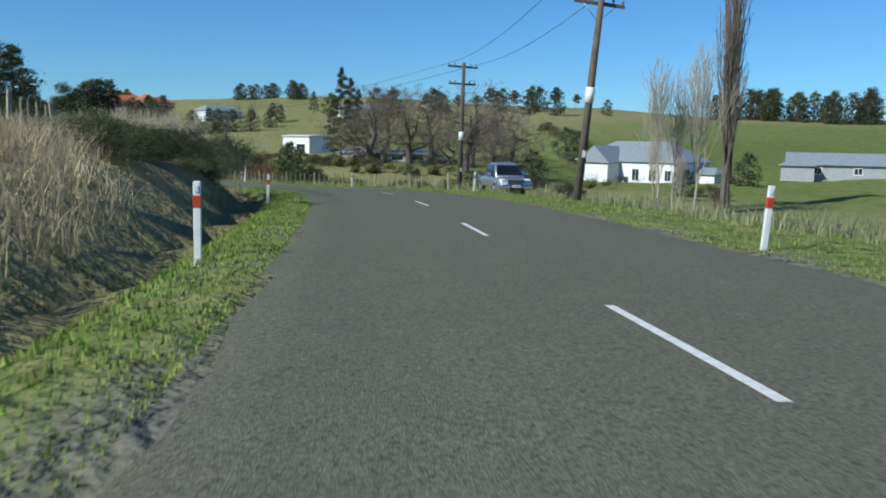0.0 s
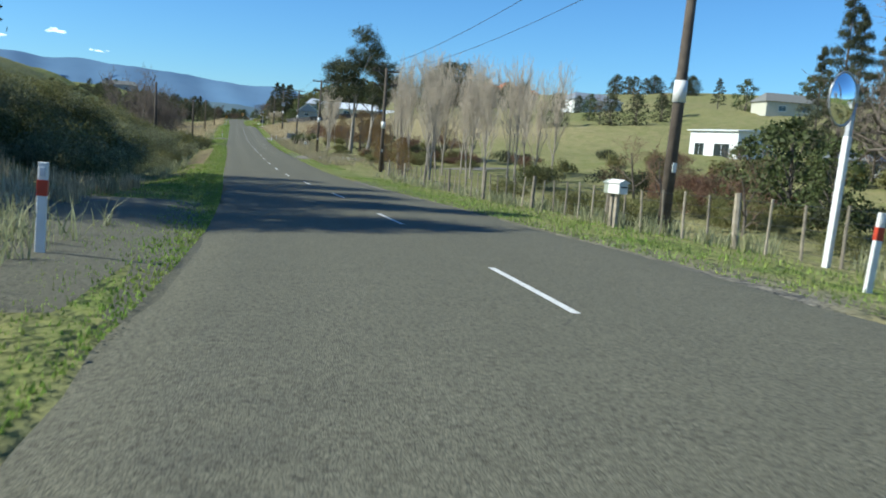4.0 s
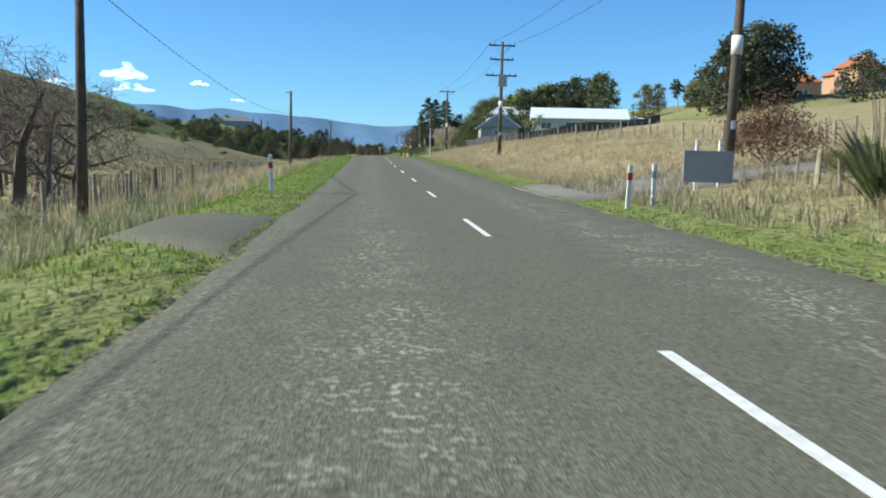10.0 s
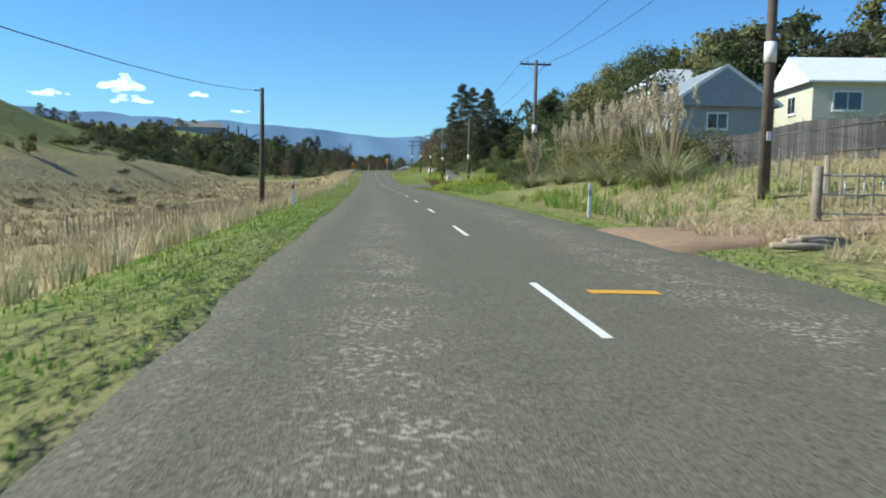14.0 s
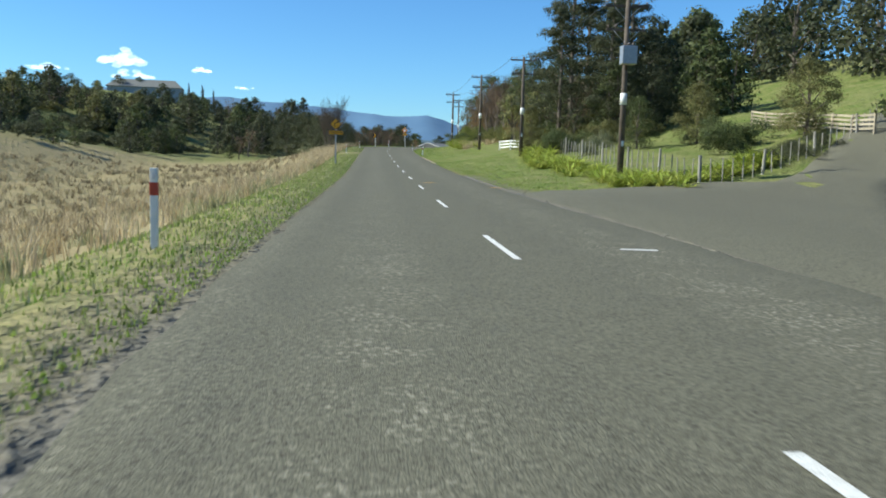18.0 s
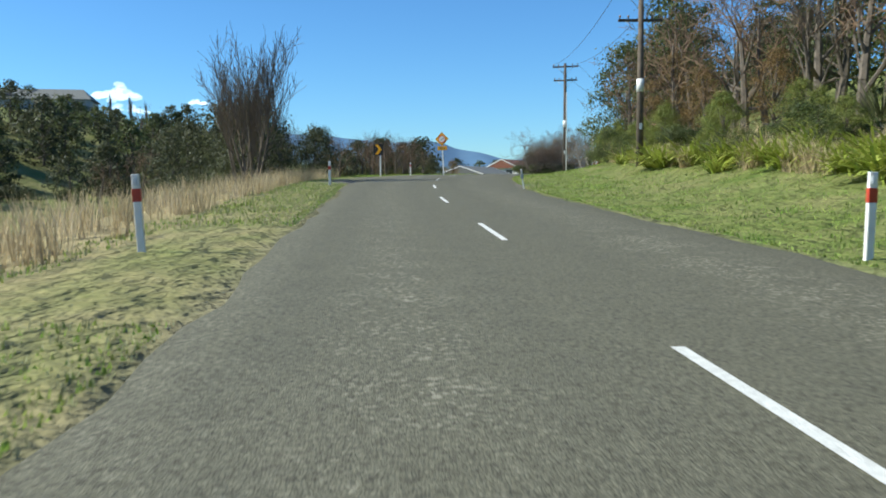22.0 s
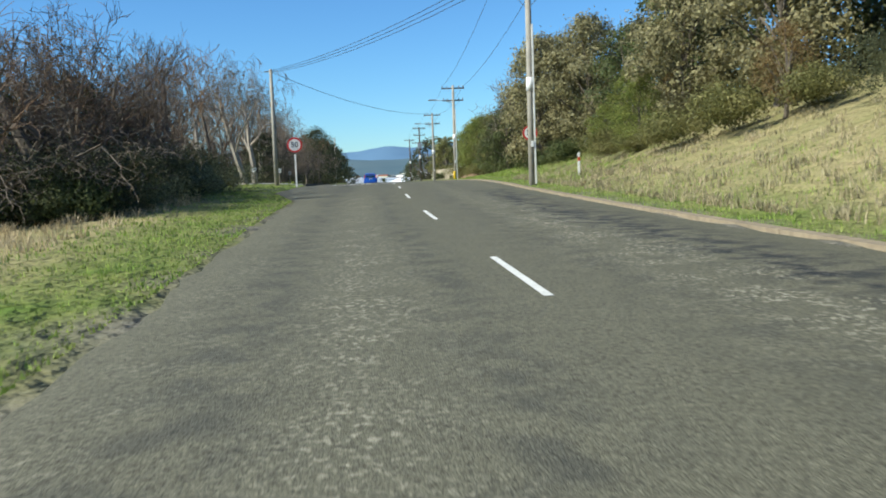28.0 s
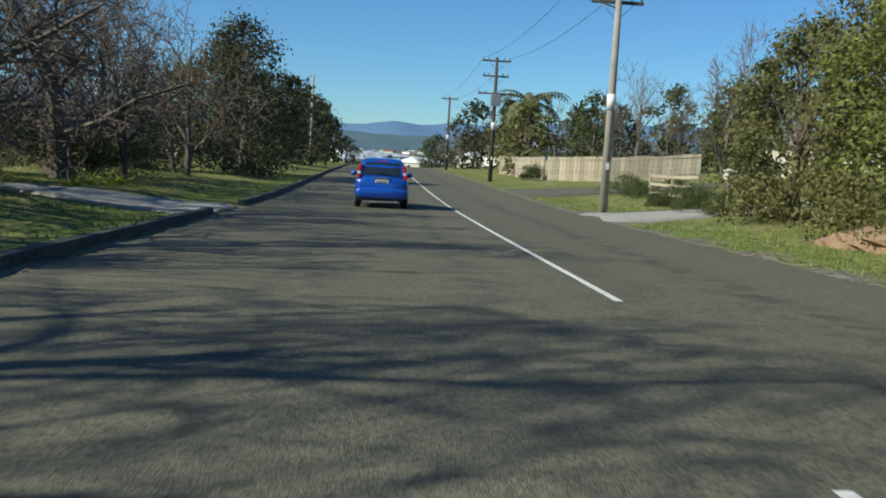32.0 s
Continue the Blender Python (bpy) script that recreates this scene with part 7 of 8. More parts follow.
home("weatherboard_house", "sage weatherboard house with shallow grey roof below the road", 653, -28, 65, -4.9, 19, 8, 5.2, 1.5, M_SAGE, M_TILE_GREY,
     windows=(("f", -6.5, 3.9, 2.2, 1.3), ("f", -1, 3.9, 2.2, 1.3), ("f", 5, 3.9, 1.6, 1.2), ("l", -1.6, 3.9, 1.8, 1.2), ("l", 2, 3.9, 1.2, 1.2)), gable_trim=True, wings=((-10.5, 3.2, 0, 7, 5.4, 4.2, 1.2, 0),))
home("brick_house", "white two-storey house with red-brown tiled roof among trees", 684, -29, 62, -2.9, 15, 7, 5.2, 1.9, M_WHITE, M_TILE_RUST, windows=(("f", -5, 4.1, 1.8, 1.2), ("f", -1, 4.1, 1.8, 1.2), ("f", 4.5, 4.1, 1.8, 1.2), ("l", -1.7, 4.1, 1.5, 1.2), ("l", 1.7, 4.1, 1.5, 1.2)), gable_trim=True)
home("brick_house", "brown-roofed house behind street trees", 741, -38, 90, None, 15, 9, 3.0, 2.2, M_CREAM, M_TILE_BROWN, windows=(("f", -4, 1.6, 1.8, 1.2), ("l", 0, 1.6, 1.6, 1.2)), hip=2.4)
home("street_house", "low cream house behind the paling fence", 752, 38, -88, None, 13, 8, 2.7, 1.8, M_CREAM, M_TILE_GREY, windows=(("f", -3, 1.6, 1.8, 1.2), ("r", 0, 1.6, 1.8, 1.2)), hip=2.2)
for k, (s, u, wl_, rf_) in enumerate(((800, -24, M_CREAM, M_TILE_RED), (830, 24, M_WHITE, M_IRON_GREY), (880, -22, M_WHITE, M_TILE_BROWN), (900, 26, M_CREAM, M_IRON_PALE),
                                      (960, -8, M_WHITE, M_IRON_PALE), (985, 14, M_CREAM, M_IRON_WHITE), (1010, -26, M_WHITE, M_TILE_RED), (1040, 4, M_GREYWALL, M_IRON_WHITE), (1075, -14, M_WHITE, M_IRON_PALE), (1090, 30, M_CREAM, M_TILE_GREY))):
    home("town_house", ("distant pale house at the end of the street", "distant house with light iron roof", "far suburban house among trees")[k % 3], s, u, 90 if s < 940 else k * 17 % 30, None, 16, 9, 3.0, 2.0, wl_, rf_, windows=(("f", -3, 1.6, 1.8, 1.2), ("f", 3, 1.6, 1.8, 1.2), ("l", 0, 1.6, 1.6, 1.2)), hip=2.0)

# ---- the town beyond the street ----
def far_town(count):
    r = random.Random(5)
    v, f, idx = [], [], []
    c0, d0 = on_line(700.0)
    for k in range(count):
        a, dist = radians(r.uniform(-13, 13)), 380 + 1100 * r.random() ** 0.8
        dx, dy = d0[0] * math.cos(a) + d0[1] * math.sin(a), d0[1] * math.cos(a) - d0[0] * math.sin(a)
        x, y = c0[0] + dx * dist, c0[1] + dy * dist
        z = ground_at(x, y) - 0.3
        big = r.random() < 0.12
        w, d, h, rise, t = (r.uniform(22, 45), 16, r.uniform(5, 8), 1.2, 0.4) if big else (r.uniform(11, 18), r.uniform(8, 11), r.uniform(2.8, 4.6), r.uniform(1.4, 2.4), r.uniform(0, 3.1))
        ca, sa = math.cos(t), math.sin(t)
        b = len(v)
        for px, py, pz in ((-w, -d, 0), (w, -d, 0), (w, d, 0), (-w, d, 0), (-w, -d, h), (w, -d, h), (w, d, h), (-w, d, h), (-w * 0.8, 0, h + rise), (w * 0.8, 0, h + rise)):
            v.append((x + (px * ca - py * sa) / 2, y + (px * sa + py * ca) / 2, z + pz))
        f += [tuple(b + i for i in q) for q in ((0, 1, 5, 4), (1, 2, 6, 5), (2, 3, 7, 6), (3, 0, 4, 7), (4, 5, 9, 8), (6, 7, 8, 9), (5, 6, 9), (7, 4, 8))]
        wl_, rf_ = r.choice((0, 0, 1)), r.choice((2, 2, 3, 4))
        idx += [wl_] * 4 + [rf_] * 4
    me = mesh_of("distant_town", v, f, [M_WHITE, M_CREAM, M_IRON_PALE, M_TILE_GREY, M_TILE_RUST], idx)
    tagged(part("distant_town", me), "pale roofs and walls of the distant town", "town", kind="stuff")
    for k in range(70):
        a, dist = radians(r.uniform(-14, 14)), 360 + 1000 * r.random() ** 0.8
        dx, dy = d0[0] * math.cos(a) + d0[1] * math.sin(a), d0[1] * math.cos(a) - d0[0] * math.sin(a)
        plant_xy(("dark_tree_far", "olive_tree_far", "evergreen_far")[k % 3], c0[0] + dx * dist, c0[1] + dy * dist, r.uniform(0.6, 1.0))
far_town(170)

# ---- distance ----
AZ = np.array([-75, -45, -30, -20, -16, -12, -8, -4, 0, 4, 8, 12, 16, 20, 24, 28, 36, 50, 75])
EL = np.array([3.5, 3.9, 4.0, 3.93, 3.77, 3.6, 3.43, 3.21, 2.86, 2.61, 1.75, 1.6, 1.59, 1.43, 1.5, 1.7, 2.1, 2.4, 2.2])
def far_hills(name, label, dist, lift, colour, colour2, seed, lo):
    a = np.linspace(-75, 75, 260)
    top = np.interp(a, AZ, EL) * lift + 0.2 * wob(a * 9, a * 0, 17.0, seed) + 0.09 * wob(a * 9, a * 0, 6.0, seed + 2) + 0.03 * wob(a * 9, a * 0, 2.2, seed + 4)
    v, f = [], []
    for i, (az, el) in enumerate(zip(np.radians(a), np.radians(np.maximum(top, 0.15)))):
        for j in range(9):
            k = j / 8
            d = dist - 900 * (1 - k) + (40 * math.sin(az * 46 + j * 0.5 + seed) + 22 * math.sin(az * 97 + j * 0.8)) * (0 < j < 8)
            v.append((d * math.sin(az), 340 + d * math.cos(az), lo + (dist * math.tan(el) + 4 - lo) * k))
        if i:
            b = 9 * i
            f += [(b - 9 + j, b + j, b + j + 1, b - 8 + j) for j in range(8)]
    # the blue haze of distance is put into the slopes' base colours
    m = material(name + "_hazed_slopes", colour, 1.0, colour2, 0.004, 1.0, 0, 1, colour3=colour2, scale3=0.008)
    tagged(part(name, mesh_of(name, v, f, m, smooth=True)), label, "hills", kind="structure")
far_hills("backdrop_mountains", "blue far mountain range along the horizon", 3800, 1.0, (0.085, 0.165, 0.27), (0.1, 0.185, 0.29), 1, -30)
far_hills("backdrop_hills", "foothills below the mountains, coloured with dim green-blue haze", 2300, 0.5, (0.06, 0.105, 0.13), (0.08, 0.125, 0.145), 7, -30)

M_CLOUD = material("glowing_cloud_white", (0.95, 0.95, 0.96), 1.0, (0.85, 0.87, 0.9), 0.002, 0.3, alpha=0.22)
# added glow that keeps the clouds bright on sides turned from the sun
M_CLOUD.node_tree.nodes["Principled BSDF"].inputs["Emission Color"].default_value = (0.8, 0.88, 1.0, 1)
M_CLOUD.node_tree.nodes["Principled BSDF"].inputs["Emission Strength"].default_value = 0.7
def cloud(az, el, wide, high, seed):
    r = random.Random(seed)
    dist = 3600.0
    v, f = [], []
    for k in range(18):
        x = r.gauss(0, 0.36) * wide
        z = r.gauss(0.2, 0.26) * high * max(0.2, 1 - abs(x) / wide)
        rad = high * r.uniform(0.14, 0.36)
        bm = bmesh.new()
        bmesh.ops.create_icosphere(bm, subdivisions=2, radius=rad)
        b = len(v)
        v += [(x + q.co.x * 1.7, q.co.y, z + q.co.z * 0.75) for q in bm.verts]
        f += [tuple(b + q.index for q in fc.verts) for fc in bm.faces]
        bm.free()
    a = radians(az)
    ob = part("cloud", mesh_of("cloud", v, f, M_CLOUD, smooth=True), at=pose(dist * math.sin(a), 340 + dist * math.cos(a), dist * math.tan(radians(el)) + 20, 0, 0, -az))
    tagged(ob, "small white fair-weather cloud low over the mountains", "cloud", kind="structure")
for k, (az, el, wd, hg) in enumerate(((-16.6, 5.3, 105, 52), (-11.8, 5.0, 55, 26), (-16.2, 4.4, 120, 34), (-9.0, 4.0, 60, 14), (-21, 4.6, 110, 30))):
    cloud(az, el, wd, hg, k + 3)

# ---- trees and shrubs ----
NATIVE = dict(evergreen=8, dark_tree=9, olive_tree=7, bright_tree=8, rust_tree=7, tassel_tree=9, gum=15, pine=14, norfolk=12, cypress=5, bush=1.7, dark_bush=1.7, grey_bush=1.7, olive_bush=1.7, red_bush=1.7,
              oak=11, bare=10, vase=9, russet=8, birch=11, poplar=14, weeping=12, flax=1.9, yucca=1.5, pampas=3, cabbage=4.6, palm=6, agapanthus=0.8)
def grow(kind, *places, sink=0.06, label=""):
    """places: (s, u, height) each, rooted where the ground is."""
    for s, u, h in places:
        k = min(h, 2.7 if NATIVE[kind] < 1.8 else 99) / NATIVE[kind]
        far = (abs(u) > 26 or s > 755) and kind + "_far" in SPECIES
        flat = 0.74 if kind == "oak" else 1.0
        plant(kind + "_far" if far else kind, s, u, k / flat, flat, sink, label=label)
dice = random.Random(11)
def thicket(kinds, s0, s1, u0, u1, count, h0, h1, keep=None):
    for i in range(count):
        s, u = dice.uniform(s0, s1), dice.uniform(u0, u1)
        if keep and not keep(s, u):
            continue
        kind = kinds[i % len(kinds)]
        grow(kind, (s, u, dice.uniform(h0, h1)))

# by the first bend, left
grow("dark_bush", (30, -17, 2.6), (36, -16, 2.4), (41, -15.5, 2.6), (46, -15, 2.4), (52, -15, 2.8), (58, -15, 2.6), (63, -16, 2.4), (24, -18, 2.8), (33, -22, 3.2), (45, -21, 3.0), (70, -17, 2.2))
grow("russet", (18, -24, 6.5), (60, -30, 5))
grow("olive_bush", (75, -13, 1.6), (80, -16, 2.0), (86, -14, 1.8), (92, -17, 2.0), (72, -12, 1.2))
grow("pine", (103, -13, 13), (97, -18, 14), (109, -17, 12), (90, -22, 11))
grow("dark_tree", (112, -20, 8), (84, -26, 7))
grow("evergreen", (97, -16, 12), (103, -16, 12), (109, -16.5, 12), (115, -17.5, 12), (121, -18.5, 11))
thicket(["grey_bush", "grey_bush", "olive_bush", "grey_bush", "olive_bush"], 106, 190, -15, -8.2, 100, 1.5, 2.7)
grow("olive_bush", (150, -7.4, 1.0), (155, -7.2, 0.9), (160, -7.5, 1.0), (147, -7.3, 0.9), (171, -7.6, 1.1))
grow("grey_bush", (50, -9.5, 1.2), (54, -9, 1.1), (48, -12, 1.4), (52, -12.5, 1.5), (57, -11, 1.4), (60, -10, 1.6), (65, -9, 1.5), (70, -9.5, 1.7), (76, -10, 1.8), (62, -13, 2), (68, -13, 2), (82, -10, 1.5), (89, -11, 1.7))
thicket(["grey_bush", "bush", "olive_bush"], 108, 185, -25, -15, 44, 2.2, 3.4)
thicket(["dark_bush", "dark_bush", "bush"], 186, 216, -12, -8.9, 26, 1.7, 2.5)
grow("bare", (190, -17, 8), (201, -15, 10.5), (213, -15, 10.5))
grow("oak", (205, -17.5, 8.6), (209.5, -16, 9), (203, -13.5, 9), (207, -13.5, 9.5), (211.5, -13.5, 9.5))
grow("oak", (252, -17, 8), (257.5, -16.5, 7.6), (247, -21, 8))
grow("russet", (250, -15, 6.4), (255, -19, 7), (262, -20, 6), (238, -19, 5))
grow("bare", (268, -24, 6), (230, -21, 7))
grow("grey_bush", (222, -11, 1.4), (228, -14, 1.5), (236, -12, 1.3), (243, -9, 1.0), (262, -11, 0.9))
grow("bare", (209, -12.5, 9))
# scrub along the crest and in the gully of the first bend
thicket(["grey_bush", "olive_bush", "dark_bush"], 24, 44, -10.6, -8.3, 26, 0.9, 1.6)
thicket(["dark_bush", "grey_bush"], 20, 46, -8.0, -7.0, 16, 0.9, 1.4)
thicket(["grey_bush", "olive_bush", "grey_bush"], 47, 84, -17, -7.4, 54, 0.9, 2.2)
# the green hill, left
grow("dark_tree", (340, -150, 6), (420, -128, 7))
thicket(["dark_tree", "evergreen"], 585, 650, -104, -60, 24, 3, 4.8)
grow("poplar", (664, -118, 10), (666, -115, 9), (662, -122, 9))
grow("dark_bush", (391, -21, 1.2), (404, -28, 1.3), (420, -34, 1.2), (436, -26, 1.1), (360, -30, 1.2), (345, -24, 1.0), (386, -32, 1.2), (446, -40, 1.3))
hill = random.Random(77)
for k in range(64):
    grow(("grey_bush", "dark_bush", "olive_bush", "dark_bush")[k % 4], (hill.uniform(528, 600), hill.uniform(-112, -74), hill.uniform(1.8, 2.7)))
# the far wood, left
thicket(["dark_tree", "evergreen", "olive_tree", "dark_tree"], 605, 680, -134, -66, 46, 3.2, 5.4)
thicket(["dark_tree", "evergreen", "dark_tree", "olive_tree"], 535, 580, -98, -62, 30, 4.5, 7.5)
thicket(["dark_bush", "dark_tree", "dark_bush", "evergreen"], 505, 570, -72, -40, 64, 2.6, 5.5)
thicket(["dark_bush", "olive_bush"], 380, 505, -66, -44, 26, 1.5, 2.8)
thicket(["dark_tree", "dark_tree", "evergreen", "russet"], 555, 640, -80, -36, 60, 5, 9, lambda s, u: not (s > 585 and u > -46))
thicket(["dark_tree", "evergreen"], 548, 606, -92, -50, 16, 3.5, 5.5)
grow("norfolk", (632, -68, 9))
grow("pine", (608, -52, 12), (622, -56, 13))
grow("dark_tree", (560, -26, 8), (567, -24, 7), (622, -60, 11))
grow("vase", (535, -9.2, 7.6), (537, -10.4, 6.6), (562, -19, 8))
grow("dark_tree", (545, -12.5, 6.2), (549, -15, 6.6))
grow("russet", (566, -9.4, 4.6), (568.5, -8.8, 4.2), (564, -11, 5.2), (570, -10.5, 5), (567, -13, 5.6), (561.5, -13, 5.4), (572, -12.5, 5), (563, -9.3, 4), (570.5, -8.4, 3.6), (566, -11.5, 5), (571.5, -10, 4.4), (565, -8.4, 3))
grow("olive_bush", (573, -9.6, 1.6), (571, -11.5, 2.2), (568, -14, 2.6))
grow("dark_tree", (571, -13, 4.8), (562.5, -15.5, 5.4))
grow("bare", (565, -10, 4.6), (569.5, -12, 5.4))
grow("bare", (553, -17, 7))
grow("dark_tree", (556, -20, 8.5), (566, -17, 6.4), (572, -15.5, 5))
grow("bush", (585, -13, 2.0), (588, -13.4, 1.9))
grow("grey_bush", (549, -14.5, 2.6), (556, -15, 2.4), (545, -15, 1.8), (562, -15, 2.2), (538, -14, 1.4))
grow("rust_tree", (593, -13, 3.2))
grow("dark_tree", (604, -24, 7.5), (612, -30, 8.5), (618, -27, 8), (598, -28, 8), (610, -22, 5), (626, -29, 9))
grow("dark_bush", (579, -14.6, 1.5), (586, -15, 1.6), (590, -17, 1.8), (597, -14, 1.6), (600, -18, 2.0))
grow("bush", (612, -22, 2.0), (617, -22, 2.1), (622, -22, 2.1), (627, -21, 2.1), (605, -21, 1.8), (632, -20, 2.0))
# left by the kerb
grow("dark_tree", (633, -12.5, 4.2), (638, -12, 4.6), (643, -12.5, 4.4), (648, -12.5, 4))
thicket(["russet", "bare", "russet", "oak"], 629, 652, -14, -10, 28, 4, 7.5)
thicket(["dark_bush", "grey_bush", "bush"], 629, 650, -13, -9.4, 24, 2, 2.7)
grow("russet", (640, -11, 8), (648, -10.5, 8.5), (654, -10, 8), (634, -12, 7.5), (630, -11, 6), (637, -14, 9))
grow("dark_bush", (632, -9.4, 2.4), (637, -9.4, 2.6), (642, -9.4, 2.5), (647, -9.6, 2.3))
grow("weeping", (687, -12.3, 13), (676, -11.5, 12), (694.5, -12.5, 12), (682, -16, 12), (668, -14, 10))
grow("bare", (672, -17, 9.5), (692, -15.5, 11))
grow("oak", (699, -13.5, 10.5), (703.5, -12, 10), (708.5, -14, 10.5), (713.5, -12.2, 10), (719, -14.5, 10), (697, -18, 11))
grow("dark_tree", (692.5, -12, 5.2), (732, -9.4, 8.3), (736, -11, 7.5))
grow("dark_bush", (660, -13, 2.0), (666, -14, 2.0), (672, -14, 2.0), (678, -16, 2.2), (690, -14.5, 2.0), (694, -14.5, 2.0), (715, -12, 2.4), (719, -12, 2.2))
grow("agapanthus", (709, -10.3, 0.8), (711, -10.6, 0.8), (712.5, -10.2, 0.8), (703, -11, 1.1), (701.5, -10.6, 1.1), (704.5, -10.8, 1.2), (700, -11.2, 1.0))
grow("russet", (716, -11, 8.5), (724, -10.5, 9), (728, -12, 8), (719, -14, 9), (712, -16, 9), (703, -17, 9))
grow("bare", (722, -14, 10), (735, -16, 10.5), (752, -13, 10), (770, -14, 10))
grow("dark_tree", (752, -11, 7), (764, -10, 8), (790, -10, 8), (815, -11, 9), (850, -12, 9))
thicket(["russet", "bare", "dark_tree", "evergreen"], 760, 940, -34, -11, 26, 7, 11)
thicket(["dark_bush", "russet", "dark_tree", "russet"], 688, 735, -20, -13.5, 26, 2.6, 5.5)
thicket(["dark_bush", "bush"], 664, 700, -19, -14.5, 14, 1.6, 2.6)
# by the first bend, right
grow("poplar", (70, 51, 28), (71, 53, 22))
grow("birch", (66.7, 38.3, 14.5), (66.6, 42.8, 16.5), (67.5, 41, 13), (60, 34, 6), (75, 47, 8))
grow("oak", (135, 51, 17.5), (122, 64, 17.5), (128, 55, 15), (144, 60, 17), (115, 57, 15), (139, 68, 16), (129, 75, 15), (108, 60, 13))
for s_, u_, w_, h_ in ((150, 54, 0.72, 1.85), (153, 58, 0.66, 1.8), (147, 56, 0.6, 1.7), (156, 56, 0.6, 1.6)):
    plant("pine", s_, u_, w_, h_)
grow("pine", (287, 125, 8.5))
thicket(["dark_tree"], 385, 420, 150, 182, 12, 7, 9)
grow("dark_tree", (105, 62, 5), (120, 90, 6), (86, 84, 5), (130, 96, 6), (80, 60, 3.5))
grow("evergreen", (121, 28, 6.2), (126, 30, 6), (116, 27, 5.0), (131, 32, 5.2))
grow("olive_bush", (82, 20, 1.5), (88, 18, 1.6), (94, 15, 1.5), (76, 16, 1.2), (112, 12, 1.5), (118, 13, 1.8), (124, 12, 1.6))
grow("red_bush", (136, 30, 2.6), (139, 33, 2.4), (133, 28, 2.2))
grow("russet", (116, 22, 5), (128, 24, 5.5), (140, 28, 6), (62, 40, 4))
thicket(["dark_bush", "olive_bush", "russet"], 70, 160, 30, 60, 44, 1.8, 3.6)
thicket(["dark_bush", "olive_bush"], 70, 120, 14, 30, 26, 1.2, 2.4)
thicket(["russet", "olive_bush", "red_bush", "dark_bush"], 120, 190, 20, 50, 34, 1.4, 3.4)
thicket(["grey_bush", "russet"], 90, 150, 60, 100, 18, 2, 4)
thicket(["dark_tree", "evergreen"], 20, 240, 275, 300, 64, 9, 13)
thicket(["dark_tree", "gum", "evergreen"], 220, 290, 120, 235, 22, 6, 11)
thicket(["dark_tree", "russet", "evergreen"], 240, 330, 60, 110, 20, 4, 8)
thicket(["dark_bush", "olive_bush"], 150, 230, 80, 160, 12, 2, 4)
# the pale trees, right
grow("birch", (147, 13, 9.5), (150, 17, 10.5), (153, 14, 11), (156, 19, 11), (158, 13.5, 10.5), (161, 16, 11.5), (163, 20, 11), (166, 14, 11), (168, 18, 11.5), (171, 15, 10.5), (174, 20, 11), (160, 24, 11), (152, 24, 10), (178, 17, 10), (149, 21, 11), (155, 16, 10.5), (164, 23, 11), (170, 23, 11.5), (158, 28, 11), (166, 28, 11), (145, 17, 10))
grow("gum", (190.3, 12.4, 15.5), (194, 15.2, 14))
thicket(["olive_bush", "yucca", "red_bush", "olive_bush"], 171, 190, 12.5, 26, 22, 1.0, 2.0)
grow("rust_tree", (205, 16, 6), (211, 12, 4), (208, 19, 5.5), (216, 18, 3.6))
grow("russet", (200, 15, 6), (213, 15, 5.5), (196, 19, 7), (220, 20, 5))
grow("birch", (200, 10.5, 9), (206, 11.5, 9.5), (212, 13, 9), (195, 10, 8))
grow("rust_tree", (145, 10, 3), (150, 9.6, 3.2), (156, 10.5, 3), (141, 9.5, 2.6))
grow("olive_bush", (160, 10.6, 1.0), (166, 11.4, 1.1), (174, 12, 1.2), (180, 10, 1.0))
thicket(["russet", "rust_tree", "bare", "red_bush"], 192, 245, 13, 34, 26, 2.6, 6)
thicket(["dark_bush", "flax", "olive_bush"], 186, 240, 11, 30, 24, 1.2, 2.2)
grow("flax", (172, 12, 1.6), (217, 7.3, 2.1), (220, 7.9, 2.1), (223, 8.6, 1.9), (229, 8, 1.8), (231, 9.2, 1.9), (225, 10, 1.6))
grow("dark_tree", (365, 68, 15), (360, 61, 13), (370, 76, 13.5), (362, 66, 14.5), (368, 72, 14.5), (372, 68, 14))
grow("dark_tree", (345, 77, 8), (347, 84, 8.5), (350, 91, 8))
grow("dark_tree", (510, 75, 13), (502, 70, 11), (518, 80, 12))
grow("olive_tree", (495, 66, 9), (430, 70, 9))
# the white-roofed house
grow("olive_bush", (345, 9.6, 2.2), (350, 10.4, 2.4), (354, 10.8, 2.5), (360, 11, 2.4), (347, 11.6, 2.6))
grow("pampas", (352, 10.2, 3.4), (355, 11.0, 3.4), (360, 10.4, 3.2), (338, 8.4, 3.2), (341.5, 8.8, 3.0), (346, 8.6, 3.3), (349, 9.4, 3.2), (363, 8.4, 2.9), (357, 9.0, 3.0), (343, 10.2, 3.4), (346, 10.6, 3.5), (350.5, 11.6, 3.5), (354, 9.4, 3.3), (348, 10.4, 3.4))
grow("yucca", (349, 18.2, 2.2), (347.5, 19.2, 2.4), (350.5, 19.6, 2.3), (346, 20.4, 2.2), (350, 17.2, 2.0))
grow("cabbage", (347, 24, 4.2))
thicket(["evergreen", "olive_tree", "gum", "dark_tree"], 376, 415, 20, 46, 30, 8.5, 13)
grow("bush", (368, 9, 2.2), (372, 9.6, 2.4), (376, 10, 2.2), (380, 11, 2.6), (366, 12, 2.6), (371, 14, 2.6), (384, 13, 2.4))
grow("evergreen", (372, 17, 5), (379, 17, 5.5), (388, 16, 5))
